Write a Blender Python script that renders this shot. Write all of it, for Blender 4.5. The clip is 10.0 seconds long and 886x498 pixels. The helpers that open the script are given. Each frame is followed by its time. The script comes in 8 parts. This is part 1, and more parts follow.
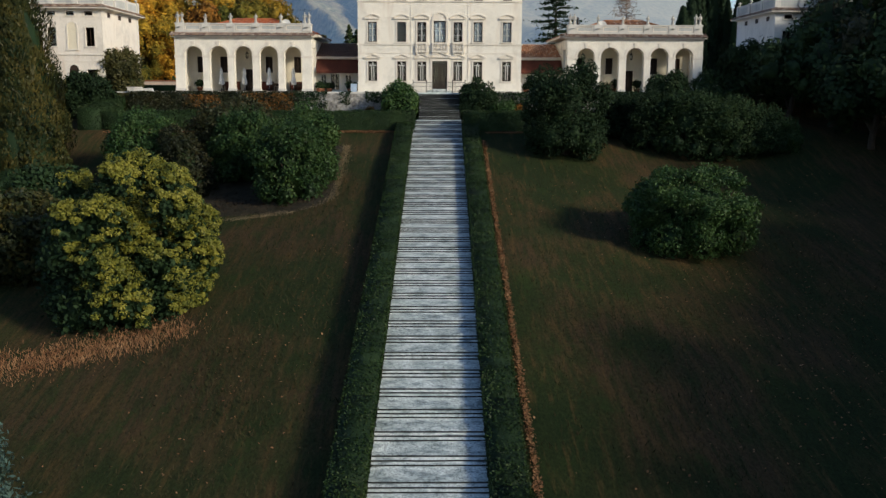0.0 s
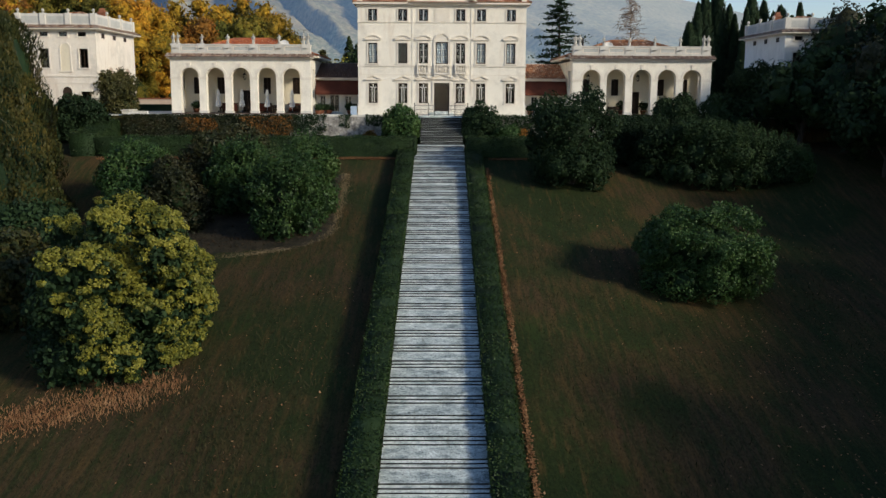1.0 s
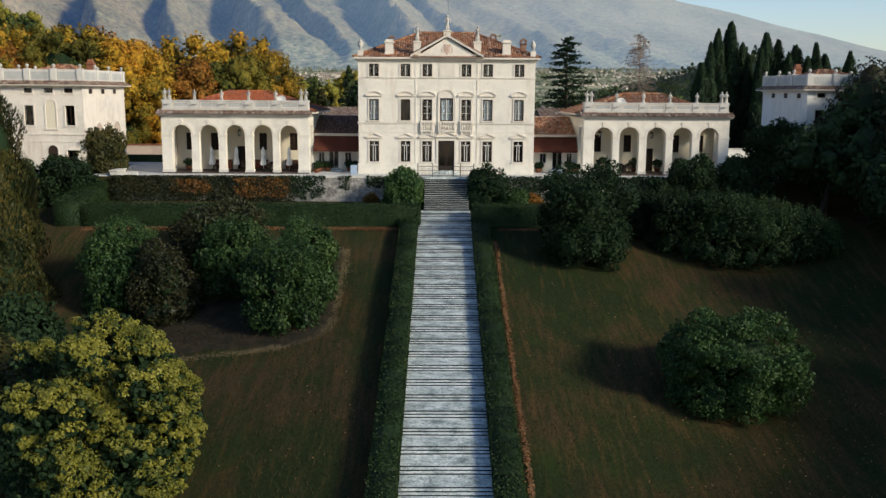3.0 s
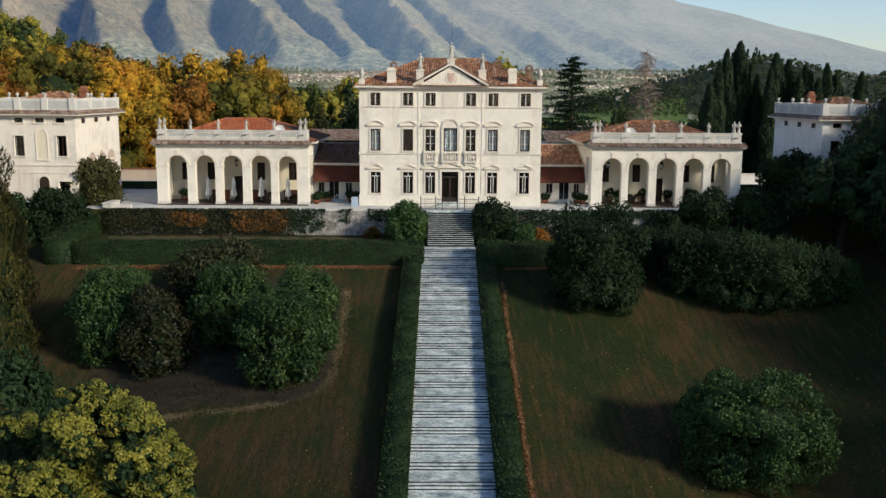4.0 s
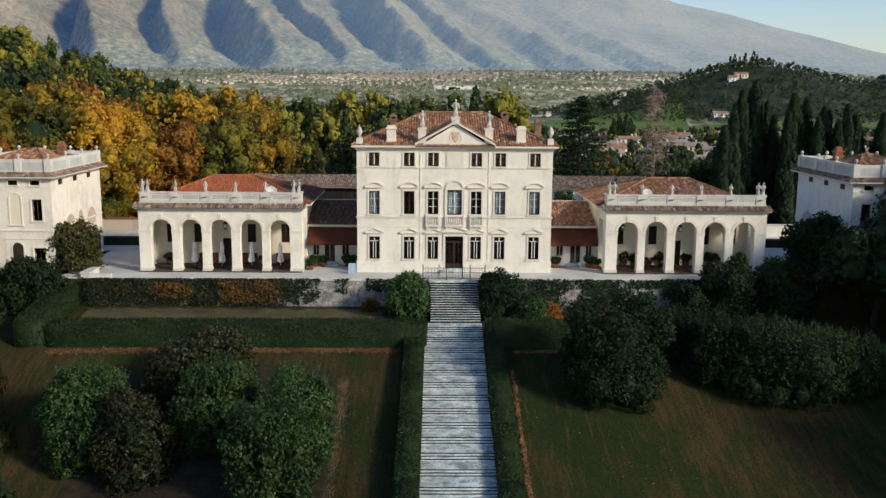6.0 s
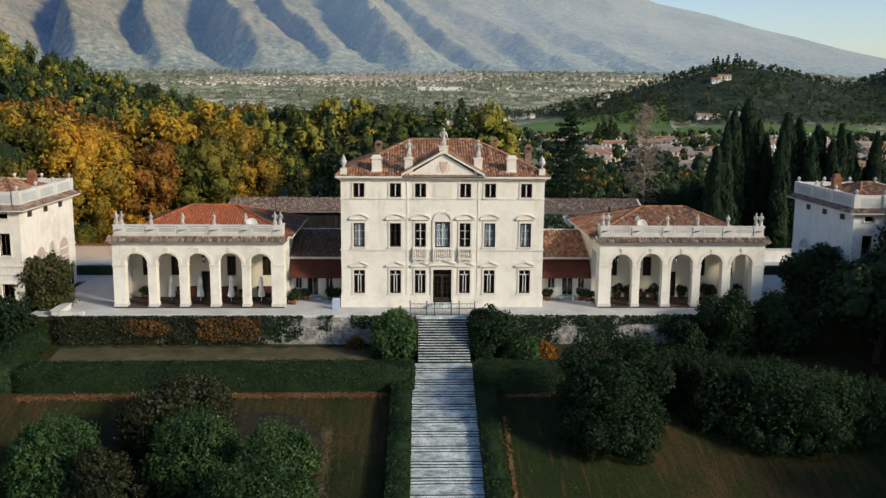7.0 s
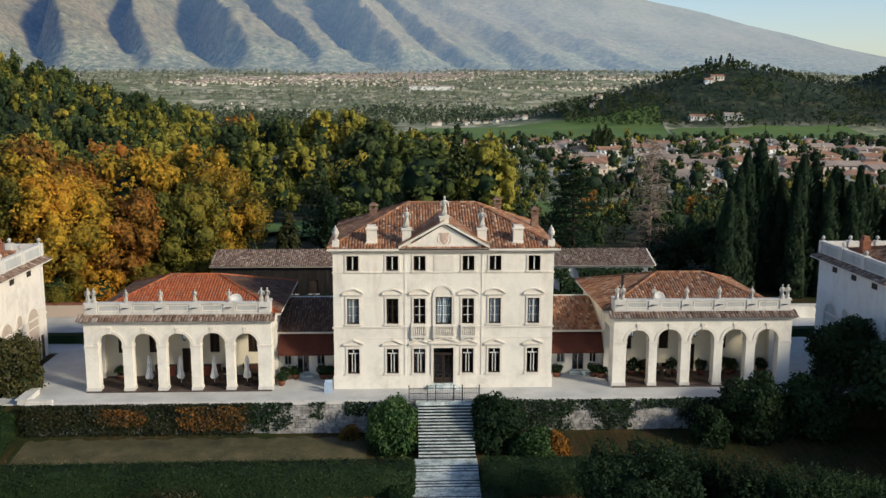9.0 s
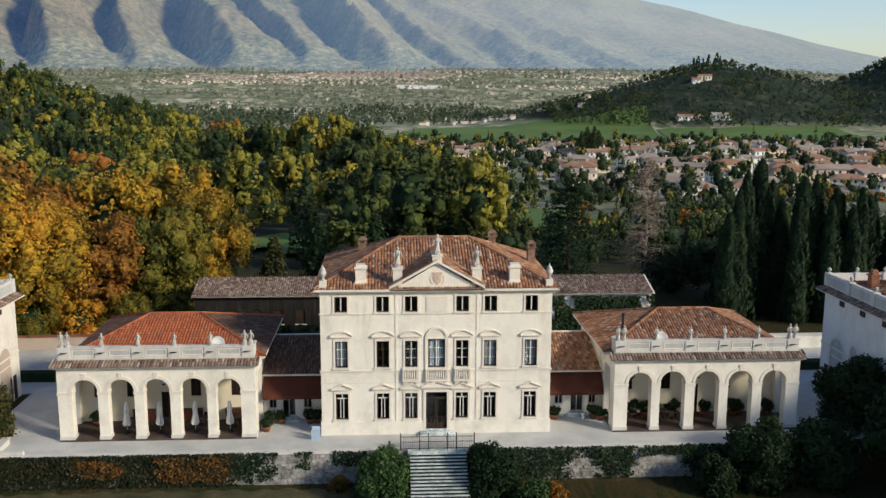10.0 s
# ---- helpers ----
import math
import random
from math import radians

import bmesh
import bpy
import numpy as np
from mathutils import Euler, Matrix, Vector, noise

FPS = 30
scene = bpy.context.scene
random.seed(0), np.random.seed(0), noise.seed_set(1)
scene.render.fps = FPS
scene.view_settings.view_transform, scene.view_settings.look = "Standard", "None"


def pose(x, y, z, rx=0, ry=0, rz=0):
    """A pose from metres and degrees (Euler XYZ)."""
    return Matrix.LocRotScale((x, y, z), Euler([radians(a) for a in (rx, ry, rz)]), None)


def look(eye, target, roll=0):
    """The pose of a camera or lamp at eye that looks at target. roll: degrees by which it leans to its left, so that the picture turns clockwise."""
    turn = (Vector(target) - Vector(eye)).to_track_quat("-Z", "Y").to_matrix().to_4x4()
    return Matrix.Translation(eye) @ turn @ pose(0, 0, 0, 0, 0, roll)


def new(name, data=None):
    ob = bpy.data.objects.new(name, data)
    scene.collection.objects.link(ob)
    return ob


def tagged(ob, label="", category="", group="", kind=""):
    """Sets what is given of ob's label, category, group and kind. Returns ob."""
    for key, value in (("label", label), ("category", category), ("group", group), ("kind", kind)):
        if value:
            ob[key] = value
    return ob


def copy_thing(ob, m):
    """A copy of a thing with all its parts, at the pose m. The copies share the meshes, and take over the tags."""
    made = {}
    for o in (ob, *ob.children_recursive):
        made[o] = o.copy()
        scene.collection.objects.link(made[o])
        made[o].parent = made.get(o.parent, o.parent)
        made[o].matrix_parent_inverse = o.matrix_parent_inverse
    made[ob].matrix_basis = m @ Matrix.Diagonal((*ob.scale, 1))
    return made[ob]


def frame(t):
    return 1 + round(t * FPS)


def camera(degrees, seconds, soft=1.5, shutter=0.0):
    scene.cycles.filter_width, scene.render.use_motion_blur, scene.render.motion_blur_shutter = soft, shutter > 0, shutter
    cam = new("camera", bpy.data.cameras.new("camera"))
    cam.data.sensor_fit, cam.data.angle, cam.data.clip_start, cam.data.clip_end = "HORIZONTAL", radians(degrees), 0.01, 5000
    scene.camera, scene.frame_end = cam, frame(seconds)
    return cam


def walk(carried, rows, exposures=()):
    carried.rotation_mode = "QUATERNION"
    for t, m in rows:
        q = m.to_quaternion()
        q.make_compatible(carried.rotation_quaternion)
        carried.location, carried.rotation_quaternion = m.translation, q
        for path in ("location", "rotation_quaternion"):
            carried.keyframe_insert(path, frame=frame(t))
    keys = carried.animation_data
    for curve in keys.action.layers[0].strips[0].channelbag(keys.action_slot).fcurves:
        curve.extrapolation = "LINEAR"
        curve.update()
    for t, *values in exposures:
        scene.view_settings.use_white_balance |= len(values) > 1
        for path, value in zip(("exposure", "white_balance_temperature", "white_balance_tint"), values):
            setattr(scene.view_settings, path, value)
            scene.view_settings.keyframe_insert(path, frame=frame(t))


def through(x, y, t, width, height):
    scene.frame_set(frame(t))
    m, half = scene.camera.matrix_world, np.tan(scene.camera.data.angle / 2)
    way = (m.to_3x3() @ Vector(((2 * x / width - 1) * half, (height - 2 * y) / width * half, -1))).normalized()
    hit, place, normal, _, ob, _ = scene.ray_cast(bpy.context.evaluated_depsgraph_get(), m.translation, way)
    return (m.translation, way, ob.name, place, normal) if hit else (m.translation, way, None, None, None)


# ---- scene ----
cam = camera(51.5, 10.0, soft=1.45)
METRES, EYE, TILT, LEAN, TURN = 48.78, 0.16, 0.0, 0.14, -0.77
ROWS = [
    (0.0, 0.0, 0.0, 0.0, 0.06, -9.74, -0.36),
    (0.5, -0.0024, 0.031, 0.0247, 0.07, -9.72, -0.39),
    (1.0, -0.0052, 0.0636, 0.053, 0.07, -9.7, -0.41),
    (1.5, -0.0084, 0.0965, 0.0854, 0.07, -9.69, -0.44),
    (2.0, -0.0116, 0.1287, 0.1191, 0.07, -9.67, -0.45),
    (2.5, -0.015, 0.1606, 0.1525, 0.04, -9.66, -0.47),
    (4.0, -0.0287, 0.2725, 0.2525, 0.01, -9.68, -0.56),
    (4.5, -0.0338, 0.313, 0.284, 0.0, -9.66, -0.59),
    (5.0, -0.0389, 0.3529, 0.3151, 0.01, -9.67, -0.6),
    (5.5, -0.0423, 0.3939, 0.3474, 0.04, -9.72, -0.59),
    (7.0, -0.0537, 0.5182, 0.4322, -1.25, -9.71, -0.6),
    (7.5, -0.0563, 0.5603, 0.4634, -1.46, -9.73, -0.54),
    (8.0, -0.0593, 0.6024, 0.4939, -1.87, -9.76, -0.52),
    (8.5, -0.0629, 0.6447, 0.524, -1.86, -9.8, -0.45),
    (9.0, -0.0671, 0.6882, 0.5546, -1.78, -9.89, -0.37),
    (9.5, -0.0705, 0.7364, 0.5853, -2.08, -9.97, -0.37),
    (10.0, -0.0735, 0.7819, 0.6141, -2.56, -10.04, -0.37),
]
walk(cam, [(t, pose(-1.01, -114.98, EYE, TILT, LEAN, TURN) @ pose(METRES * x, METRES * y, METRES * z, 90 + pitch, roll, yaw)) for t, x, y, z, yaw, pitch, roll in ROWS],
     exposures=((0.0, -0.19), (1.0, -0.18), (2.5, -0.11), (4.5, -0.09), (10.0, -0.09)))

# ---- world, sun, exposure ----
SUN_AZ, SUN_EL = radians(55), radians(24)         # to the right of the way back, above the horizon
world = bpy.data.worlds.new("world")
scene.world = world
world.use_nodes = True
wn = world.node_tree.nodes
sky = wn.new("ShaderNodeTexSky")
sky.sky_type = "NISHITA"
sky.sun_disc = False
sky.sun_elevation, sky.sun_rotation = SUN_EL, math.pi - SUN_AZ
sky.air_density, sky.dust_density, sky.ozone_density = 1.0, 0.5, 2.0
wn["Background"].inputs[1].default_value = 0.15
air = wn.new("ShaderNodeMix")                     # the evening air's cool cast
air.data_type, air.blend_type = "RGBA", "MULTIPLY"
air.inputs[0].default_value, air.inputs[7].default_value = 1.0, (1.0, 1.0, 1.08, 1)
world.node_tree.links.new(sky.outputs[0], air.inputs[6])
world.node_tree.links.new(air.outputs[2], wn["Background"].inputs[0])
sun = new("sun", bpy.data.lights.new("sun", "SUN"))
sun.data.energy, sun.data.angle, sun.data.color = 4.2, radians(8.0), (1.0, 0.91, 0.735)
sun_way = Vector((math.sin(SUN_AZ) * math.cos(SUN_EL), -math.cos(SUN_AZ) * math.cos(SUN_EL), math.sin(SUN_EL)))
sun.matrix_world = look(sun_way * 300, (0, 0, 0))

# ---- materials ----
def nodes_of(name, rough=0.8, spec=0.3, metal=0.0):
    m = bpy.data.materials.new(name)
    m.use_nodes = True
    nt = m.node_tree
    b = nt.nodes["Principled BSDF"]
    b.inputs["Roughness"].default_value = rough
    b.inputs["Specular IOR Level"].default_value = spec
    b.inputs["Metallic"].default_value = metal
    return m, nt, b


def add(nt, kind, **kw):
    n = nt.nodes.new("ShaderNode" + kind)
    for k, v in kw.items():
        n.inputs[k.replace("_", " ")].default_value = v
    return n


def coords(nt, scale=(1, 1, 1), own=False):
    g = nt.nodes.new("ShaderNodeTexCoord") if own else nt.nodes.new("ShaderNodeNewGeometry")
    mp = nt.nodes.new("ShaderNodeMapping")
    mp.inputs["Scale"].default_value = scale
    nt.links.new(g.outputs["Object" if own else "Position"], mp.inputs["Vector"])
    return mp.outputs[0]


def noise_fac(nt, vec, scale, detail=5.0, rough=0.6):
    n = add(nt, "TexNoise", Scale=scale, Detail=detail, Roughness=rough)
    nt.links.new(vec, n.inputs["Vector"])
    return n.outputs["Fac"]


def ramp(nt, fac, stops):
    r = nt.nodes.new("ShaderNodeValToRGB")
    e = r.color_ramp.elements
    while len(e) < len(stops):
        e.new(0.5)
    for el, (p, c) in zip(e, stops):
        el.position, el.color = p, (*c, 1)
    nt.links.new(fac, r.inputs[0])
    return r.outputs[0]


def mix(nt, fac, a, b, mode="MIX"):
    n = nt.nodes.new("ShaderNodeMix")
    n.data_type, n.blend_type = "RGBA", mode
    for sock, v in ((n.inputs[0], fac), (n.inputs[6], a), (n.inputs[7], b)):
        if isinstance(v, (int, float)):
            sock.default_value = v
        elif isinstance(v, tuple):
            sock.default_value = (*v, 1)
        else:
            nt.links.new(v, sock)
    return n.outputs[2]


def bump(nt, b, height, strength=0.3, dist=0.02):
    n = add(nt, "Bump", Strength=strength, Distance=dist)
    nt.links.new(height, n.inputs["Height"])
    nt.links.new(n.outputs[0], b.inputs["Normal"])


def surface(name, low, mid, high, scale=0.6, fine=14.0, rough=0.85, stretch=(1, 1, 1), relief=0.3, depth=0.02, spec=0.25, metal=0.0, own=False):
    """Two-scale mottled surface."""
    m, nt, b = nodes_of(name, rough, spec, metal)
    v = coords(nt, stretch, own)
    big, small = noise_fac(nt, v, scale), noise_fac(nt, v, fine, 6.0, 0.7)
    c = ramp(nt, big, ((0.3, low), (0.52, mid), (0.72, high)))
    k = ramp(nt, small, ((0.3, (0.72, 0.72, 0.72)), (0.7, (1.12, 1.12, 1.12))))
    nt.links.new(mix(nt, 1.0, c, k, "MULTIPLY"), b.inputs["Base Color"])
    bump(nt, b, small, relief, depth)
    return m


def speckled(name, low, mid, high, fine=18.0):
    """Pale stone with dark pits, lichen blots and worn patches."""
    m, nt, b = nodes_of(name, 0.95, 0.15)
    v = coords(nt)
    c = ramp(nt, noise_fac(nt, v, 0.7, 5.0), ((0.3, low), (0.5, mid), (0.7, high)))
    pits = noise_fac(nt, v, fine, 5.0, 0.8)
    c = mix(nt, 1.0, c, ramp(nt, pits, ((0.34, (0.16, 0.17, 0.18)), (0.47, (0.80, 0.80, 0.80)), (0.62, (1.12, 1.12, 1.12)))), "MULTIPLY")
    blot = noise_fac(nt, coords(nt, (0.7, 1.3, 1.0)), 1.5, 7.0, 0.75)
    c = mix(nt, 1.0, c, ramp(nt, blot, ((0.36, (0.38, 0.42, 0.44)), (0.46, (0.72, 0.76, 0.77)), (0.55, (1.08, 1.08, 1.07)))), "MULTIPLY")
    moss = noise_fac(nt, coords(nt, (2.2, 0.35, 1.0)), 1.0, 5.0, 0.7)
    c = mix(nt, ramp(nt, moss, ((0.60, (0, 0, 0)), (0.72, (0.6, 0.6, 0.6)))), c, (0.16, 0.16, 0.13))
    nt.links.new(c, b.inputs["Base Color"])
    bump(nt, b, pits, 0.6, 0.04)
    return m


def leafy(name, colours, scale=0.35, rough=0.55, through=0.25, vary=0.42, clump=0.0):
    """Leaves: every leaf its own tone, drifting over the crown."""
    m, nt, b = nodes_of(name, rough, 0.25)
    g = nt.nodes.new("ShaderNodeNewGeometry")
    oi = nt.nodes.new("ShaderNodeObjectInfo")
    v = coords(nt)
    big = noise_fac(nt, v, scale, 3.0)
    ad = nt.nodes.new("ShaderNodeMath")
    ad.operation = "MULTIPLY_ADD"
    ad.inputs[1].default_value = vary
    nt.links.new(g.outputs["Random Per Island"], ad.inputs[0])
    ad2 = nt.nodes.new("ShaderNodeMath")
    ad2.operation = "MULTIPLY_ADD"
    ad2.inputs[1].default_value, ad2.inputs[2].default_value = 1.5, -0.5 + 0.5 * (0.42 - vary)
    nt.links.new(big, ad2.inputs[0])
    nt.links.new(ad2.outputs[0], ad.inputs[2])
    n = len(colours)
    c = ramp(nt, ad.outputs[0], [(0.12 + 0.8 * i / max(1, n - 1), k) for i, k in enumerate(colours)])
    k = ramp(nt, oi.outputs["Random"], ((0.0, (0.82, 0.82, 0.82)), (1.0, (1.14, 1.14, 1.14))))
    c = mix(nt, 1.0, c, k, "MULTIPLY")
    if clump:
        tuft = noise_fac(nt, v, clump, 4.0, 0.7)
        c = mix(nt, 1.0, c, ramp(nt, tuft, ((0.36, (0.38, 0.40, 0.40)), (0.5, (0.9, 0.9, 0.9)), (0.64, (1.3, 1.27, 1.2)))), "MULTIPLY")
        bump(nt, b, tuft, 1.0, 0.9 / clump)
    nt.links.new(c, b.inputs["Base Color"])
    tr = nt.nodes.new("ShaderNodeBsdfTranslucent")
    nt.links.new(c, tr.inputs["Color"])
    ms = nt.nodes.new("ShaderNodeMixShader")
    ms.inputs[0].default_value = through
    nt.links.new(b.outputs[0], ms.inputs[1])
    nt.links.new(tr.outputs[0], ms.inputs[2])
    nt.links.new(ms.outputs[0], nt.nodes["Material Output"].inputs["Surface"])
    return m


def tiles(name, colours):
    """Roof tiles: every tile its own tone, with lichen and soot."""
    m, nt, b = nodes_of(name, 0.85, 0.2)
    g = nt.nodes.new("ShaderNodeNewGeometry")
    v = coords(nt)
    c = ramp(nt, g.outputs["Random Per Island"], [(i / (len(colours) - 1), k) for i, k in enumerate(colours)])
    patch = noise_fac(nt, v, 0.5, 6.0, 0.7)
    c = mix(nt, ramp(nt, patch, ((0.5, (0, 0, 0)), (0.72, (0.6, 0.6, 0.6)))), c, (0.14, 0.10, 0.075))
    nt.links.new(c, b.inputs["Base Color"])
    bump(nt, b, noise_fac(nt, v, 20.0), 0.3, 0.02)
    return m


def stucco(name, base, stain, dirt=0.5):
    """Old limewash: vertical runs, patches, fine grain."""
    m, nt, b = nodes_of(name, 0.9, 0.2)
    runs = noise_fac(nt, coords(nt, (0.9, 0.9, 0.16)), 1.0, 7.0, 0.7)
    patch = noise_fac(nt, coords(nt), 0.45, 7.0, 0.7)
    grain = noise_fac(nt, coords(nt), 9.0, 6.0, 0.7)
    c = mix(nt, ramp(nt, runs, ((0.52, (0, 0, 0)), (0.8, (0.8 * dirt, 0.8 * dirt, 0.8 * dirt)))), base, stain)
    c = mix(nt, ramp(nt, patch, ((0.48, (0, 0, 0)), (0.75, (dirt, dirt, dirt)))), c, tuple(k * 0.72 for k in base))
    c = mix(nt, 1.0, c, ramp(nt, grain, ((0.3, (0.9, 0.9, 0.9)), (0.7, (1.04, 1.04, 1.04)))), "MULTIPLY")
    nt.links.new(c, b.inputs["Base Color"])
    bump(nt, b, grain, 0.25, 0.015)
    return m


def clear_glass():
    m, nt, b = nodes_of("window_glass", 0.03, 0.5)
    b.inputs["Base Color"].default_value = (0.9, 0.95, 0.95, 1)
    b.inputs["Transmission Weight"].default_value = 1.0
    b.inputs["IOR"].default_value = 1.45
    return m


WALL = stucco("limewash", (0.80, 0.745, 0.64), (0.58, 0.46, 0.35), 0.9)
WALL_IN = stucco("loggia_plaster", (0.74, 0.66, 0.50), (0.55, 0.47, 0.35), 0.3)
WALL_OLD = stucco("old_limewash", (0.79, 0.76, 0.70), (0.36, 0.33, 0.29), 0.7)
WALL_PATCHED = stucco("patched_limewash", (0.78, 0.71, 0.61), (0.52, 0.38, 0.28), 1.0)
WALL_PINK = stucco("pinkish_plaster", (0.50, 0.40, 0.32), (0.36, 0.27, 0.21), 0.8)
TRIM = stucco("pale_stone", (0.74, 0.675, 0.575), (0.43, 0.39, 0.33), 0.5)
PARAPET = stucco("weathered_stone", (0.62, 0.59, 0.53), (0.25, 0.25, 0.23), 0.85)
ARMS = surface("pink_carving", (0.50, 0.36, 0.28), (0.62, 0.46, 0.37), (0.70, 0.56, 0.46), 2.0, 9.0)
STATUE = surface("carved_stone", (0.30, 0.28, 0.25), (0.52, 0.49, 0.43), (0.66, 0.62, 0.55), 1.4, 10.0)
TILE = tiles("terracotta_tiles", ((0.13, 0.06, 0.035), (0.31, 0.135, 0.065), (0.38, 0.18, 0.09), (0.19, 0.09, 0.05), (0.50, 0.34, 0.23)))
TILE_OLD = tiles("lichened_eave_tiles", ((0.09, 0.055, 0.04), (0.19, 0.12, 0.085), (0.30, 0.22, 0.165), (0.13, 0.085, 0.065), (0.42, 0.35, 0.28)))
TILE_RED = tiles("new_terracotta_tiles", ((0.30, 0.075, 0.03), (0.36, 0.10, 0.04), (0.42, 0.13, 0.05), (0.30, 0.09, 0.04)))
# darker copy of the tiles; on the link roof it paints the villa's shadow
TILE_DARK = tiles("dark_tiles", ((0.065, 0.038, 0.027), (0.135, 0.072, 0.048), (0.095, 0.054, 0.038), (0.21, 0.125, 0.082)))
GLASS = clear_glass()
# near-black backing paints the darkness of unlit rooms behind the openings
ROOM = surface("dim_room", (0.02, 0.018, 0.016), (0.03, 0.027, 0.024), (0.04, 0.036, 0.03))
# curtain coloured blue-grey to paint the sky's reflection in the panes
CURTAIN = surface("sky_tinted_curtain", (0.20, 0.23, 0.28), (0.27, 0.31, 0.37), (0.34, 0.38, 0.44), 2.0, 8.0, stretch=(8, 8, 0.3))
SASH = surface("white_sash", (0.55, 0.54, 0.5), (0.66, 0.65, 0.6), (0.72, 0.7, 0.66), 2.0, 20.0, 0.5)
DARKWOOD = surface("dark_wood", (0.022, 0.014, 0.01), (0.04, 0.025, 0.016), (0.06, 0.038, 0.024), 1.0, 12.0, 0.6, (6, 6, 1))
AWNING = surface("brown_awning_cloth", (0.075, 0.022, 0.014), (0.10, 0.03, 0.018), (0.12, 0.038, 0.022), 0.8, 20.0, 0.9)
CANVAS = surface("white_canvas", (0.62, 0.60, 0.55), (0.75, 0.73, 0.68), (0.8, 0.78, 0.74), 2.0, 20.0, 0.9)
IRON = surface("wrought_iron", (0.015, 0.015, 0.016), (0.025, 0.025, 0.026), (0.05, 0.04, 0.035), 3.0, 20.0, 0.55)
TURF = surface("dry_turf", (0.045, 0.045, 0.02), (0.085, 0.075, 0.036), (0.14, 0.115, 0.06), 0.5, 6.0, 0.95, relief=0.6, depth=0.03)
FLOOR = surface("dark_terracotta_floor", (0.05, 0.035, 0.028), (0.085, 0.06, 0.048), (0.13, 0.095, 0.078), 0.8, 6.0, 0.7)
BRICK = surface("old_chimney_brick", (0.13, 0.075, 0.05), (0.22, 0.13, 0.09), (0.32, 0.21, 0.15), 1.5, 9.0)
PANEL = stucco("rain_streaked_stone", (0.47, 0.47, 0.44), (0.20, 0.21, 0.20), 0.9)
POT = surface("terracotta_pot", (0.17, 0.065, 0.035), (0.25, 0.10, 0.055), (0.33, 0.15, 0.085), 3.0, 20.0)
GRAVEL = surface("pale_gravel", (0.46, 0.455, 0.425), (0.56, 0.55, 0.51), (0.66, 0.645, 0.60), 0.35, 22.0, 0.95, relief=0.5)
STONE = speckled("step_stone", (0.58, 0.63, 0.60), (0.73, 0.78, 0.745), (0.79, 0.83, 0.795), 10.0)
# near-black colour paints the crack and shadow line of each riser
RISER = surface("shade_dark_riser", (0.014, 0.016, 0.015), (0.03, 0.032, 0.03), (0.07, 0.07, 0.066), 1.2, 8.0, 0.95)
TREAD = speckled("cobbled_ramp", (0.34, 0.39, 0.375), (0.56, 0.615, 0.59), (0.74, 0.79, 0.76), 8.0)
RUBBLE = surface("rubble_stone", (0.16, 0.15, 0.14), (0.34, 0.32, 0.29), (0.5, 0.48, 0.44), 1.5, 6.0, 0.95, relief=0.8, depth=0.06)
BARK = surface("bark", (0.03, 0.022, 0.016), (0.055, 0.042, 0.03), (0.09, 0.07, 0.05), 1.5, 9.0, 0.95, (3, 3, 0.6), 0.8, 0.05)
MULCH = surface("dry_leaf_litter", (0.014, 0.013, 0.007), (0.026, 0.022, 0.012), (0.05, 0.038, 0.020), 1.0, 9.0, 0.95, relief=0.8, depth=0.05)
DRY = leafy("dry_grass_blades", ((0.14, 0.11, 0.06), (0.25, 0.19, 0.11), (0.34, 0.27, 0.16)), 0.8, 0.9, 0.05)
TUFT = leafy("lawn_tufts", ((0.016, 0.023, 0.007), (0.028, 0.031, 0.010), (0.044, 0.035, 0.014), (0.066, 0.049, 0.022)), 0.3, 0.95, 0.05, 0.5)
LITTER_DARK = leafy("rotting_leaves", ((0.02, 0.014, 0.008), (0.05, 0.032, 0.016), (0.10, 0.062, 0.03)), 0.8, 0.9, 0.05)
LITTER = leafy("fallen_leaves", ((0.15, 0.065, 0.028), (0.27, 0.135, 0.06), (0.38, 0.22, 0.11)), 0.8, 0.8, 0.05)
L_HEDGE = leafy("hedge_leaves", ((0.008, 0.019, 0.006), (0.018, 0.040, 0.010), (0.031, 0.057, 0.014), (0.064, 0.084, 0.027)), 0.5)
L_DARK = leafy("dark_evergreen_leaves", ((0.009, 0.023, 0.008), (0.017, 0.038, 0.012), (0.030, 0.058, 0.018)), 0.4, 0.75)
L_GREEN = leafy("laurel_leaves", ((0.016, 0.042, 0.012), (0.040, 0.085, 0.022), (0.085, 0.135, 0.036)), 0.45)
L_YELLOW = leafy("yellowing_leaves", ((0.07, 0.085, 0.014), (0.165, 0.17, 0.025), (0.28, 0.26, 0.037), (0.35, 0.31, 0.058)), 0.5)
L_BROWN = leafy("brownish_leaves", ((0.014, 0.020, 0.008), (0.026, 0.032, 0.011), (0.042, 0.042, 0.016), (0.064, 0.050, 0.020)), 0.5)
L_AUTUMN = leafy("autumn_leaves", ((0.05, 0.058, 0.010), (0.20, 0.15, 0.016), (0.46, 0.275, 0.022), (0.60, 0.285, 0.024), (0.48, 0.165, 0.02)), 0.11, 0.7, 0.12, 0.22, clump=1.6)
L_RUST = leafy("rust_leaves", ((0.15, 0.10, 0.017), (0.32, 0.145, 0.022), (0.42, 0.165, 0.024), (0.32, 0.09, 0.018)), 0.2, 0.7, 0.12, 0.25, clump=1.6)
L_OAK = leafy("turning_oak_leaves", ((0.035, 0.05, 0.009), (0.10, 0.105, 0.015), (0.22, 0.175, 0.02), (0.35, 0.20, 0.024)), 0.11, 0.7, 0.12, 0.22, clump=1.6)
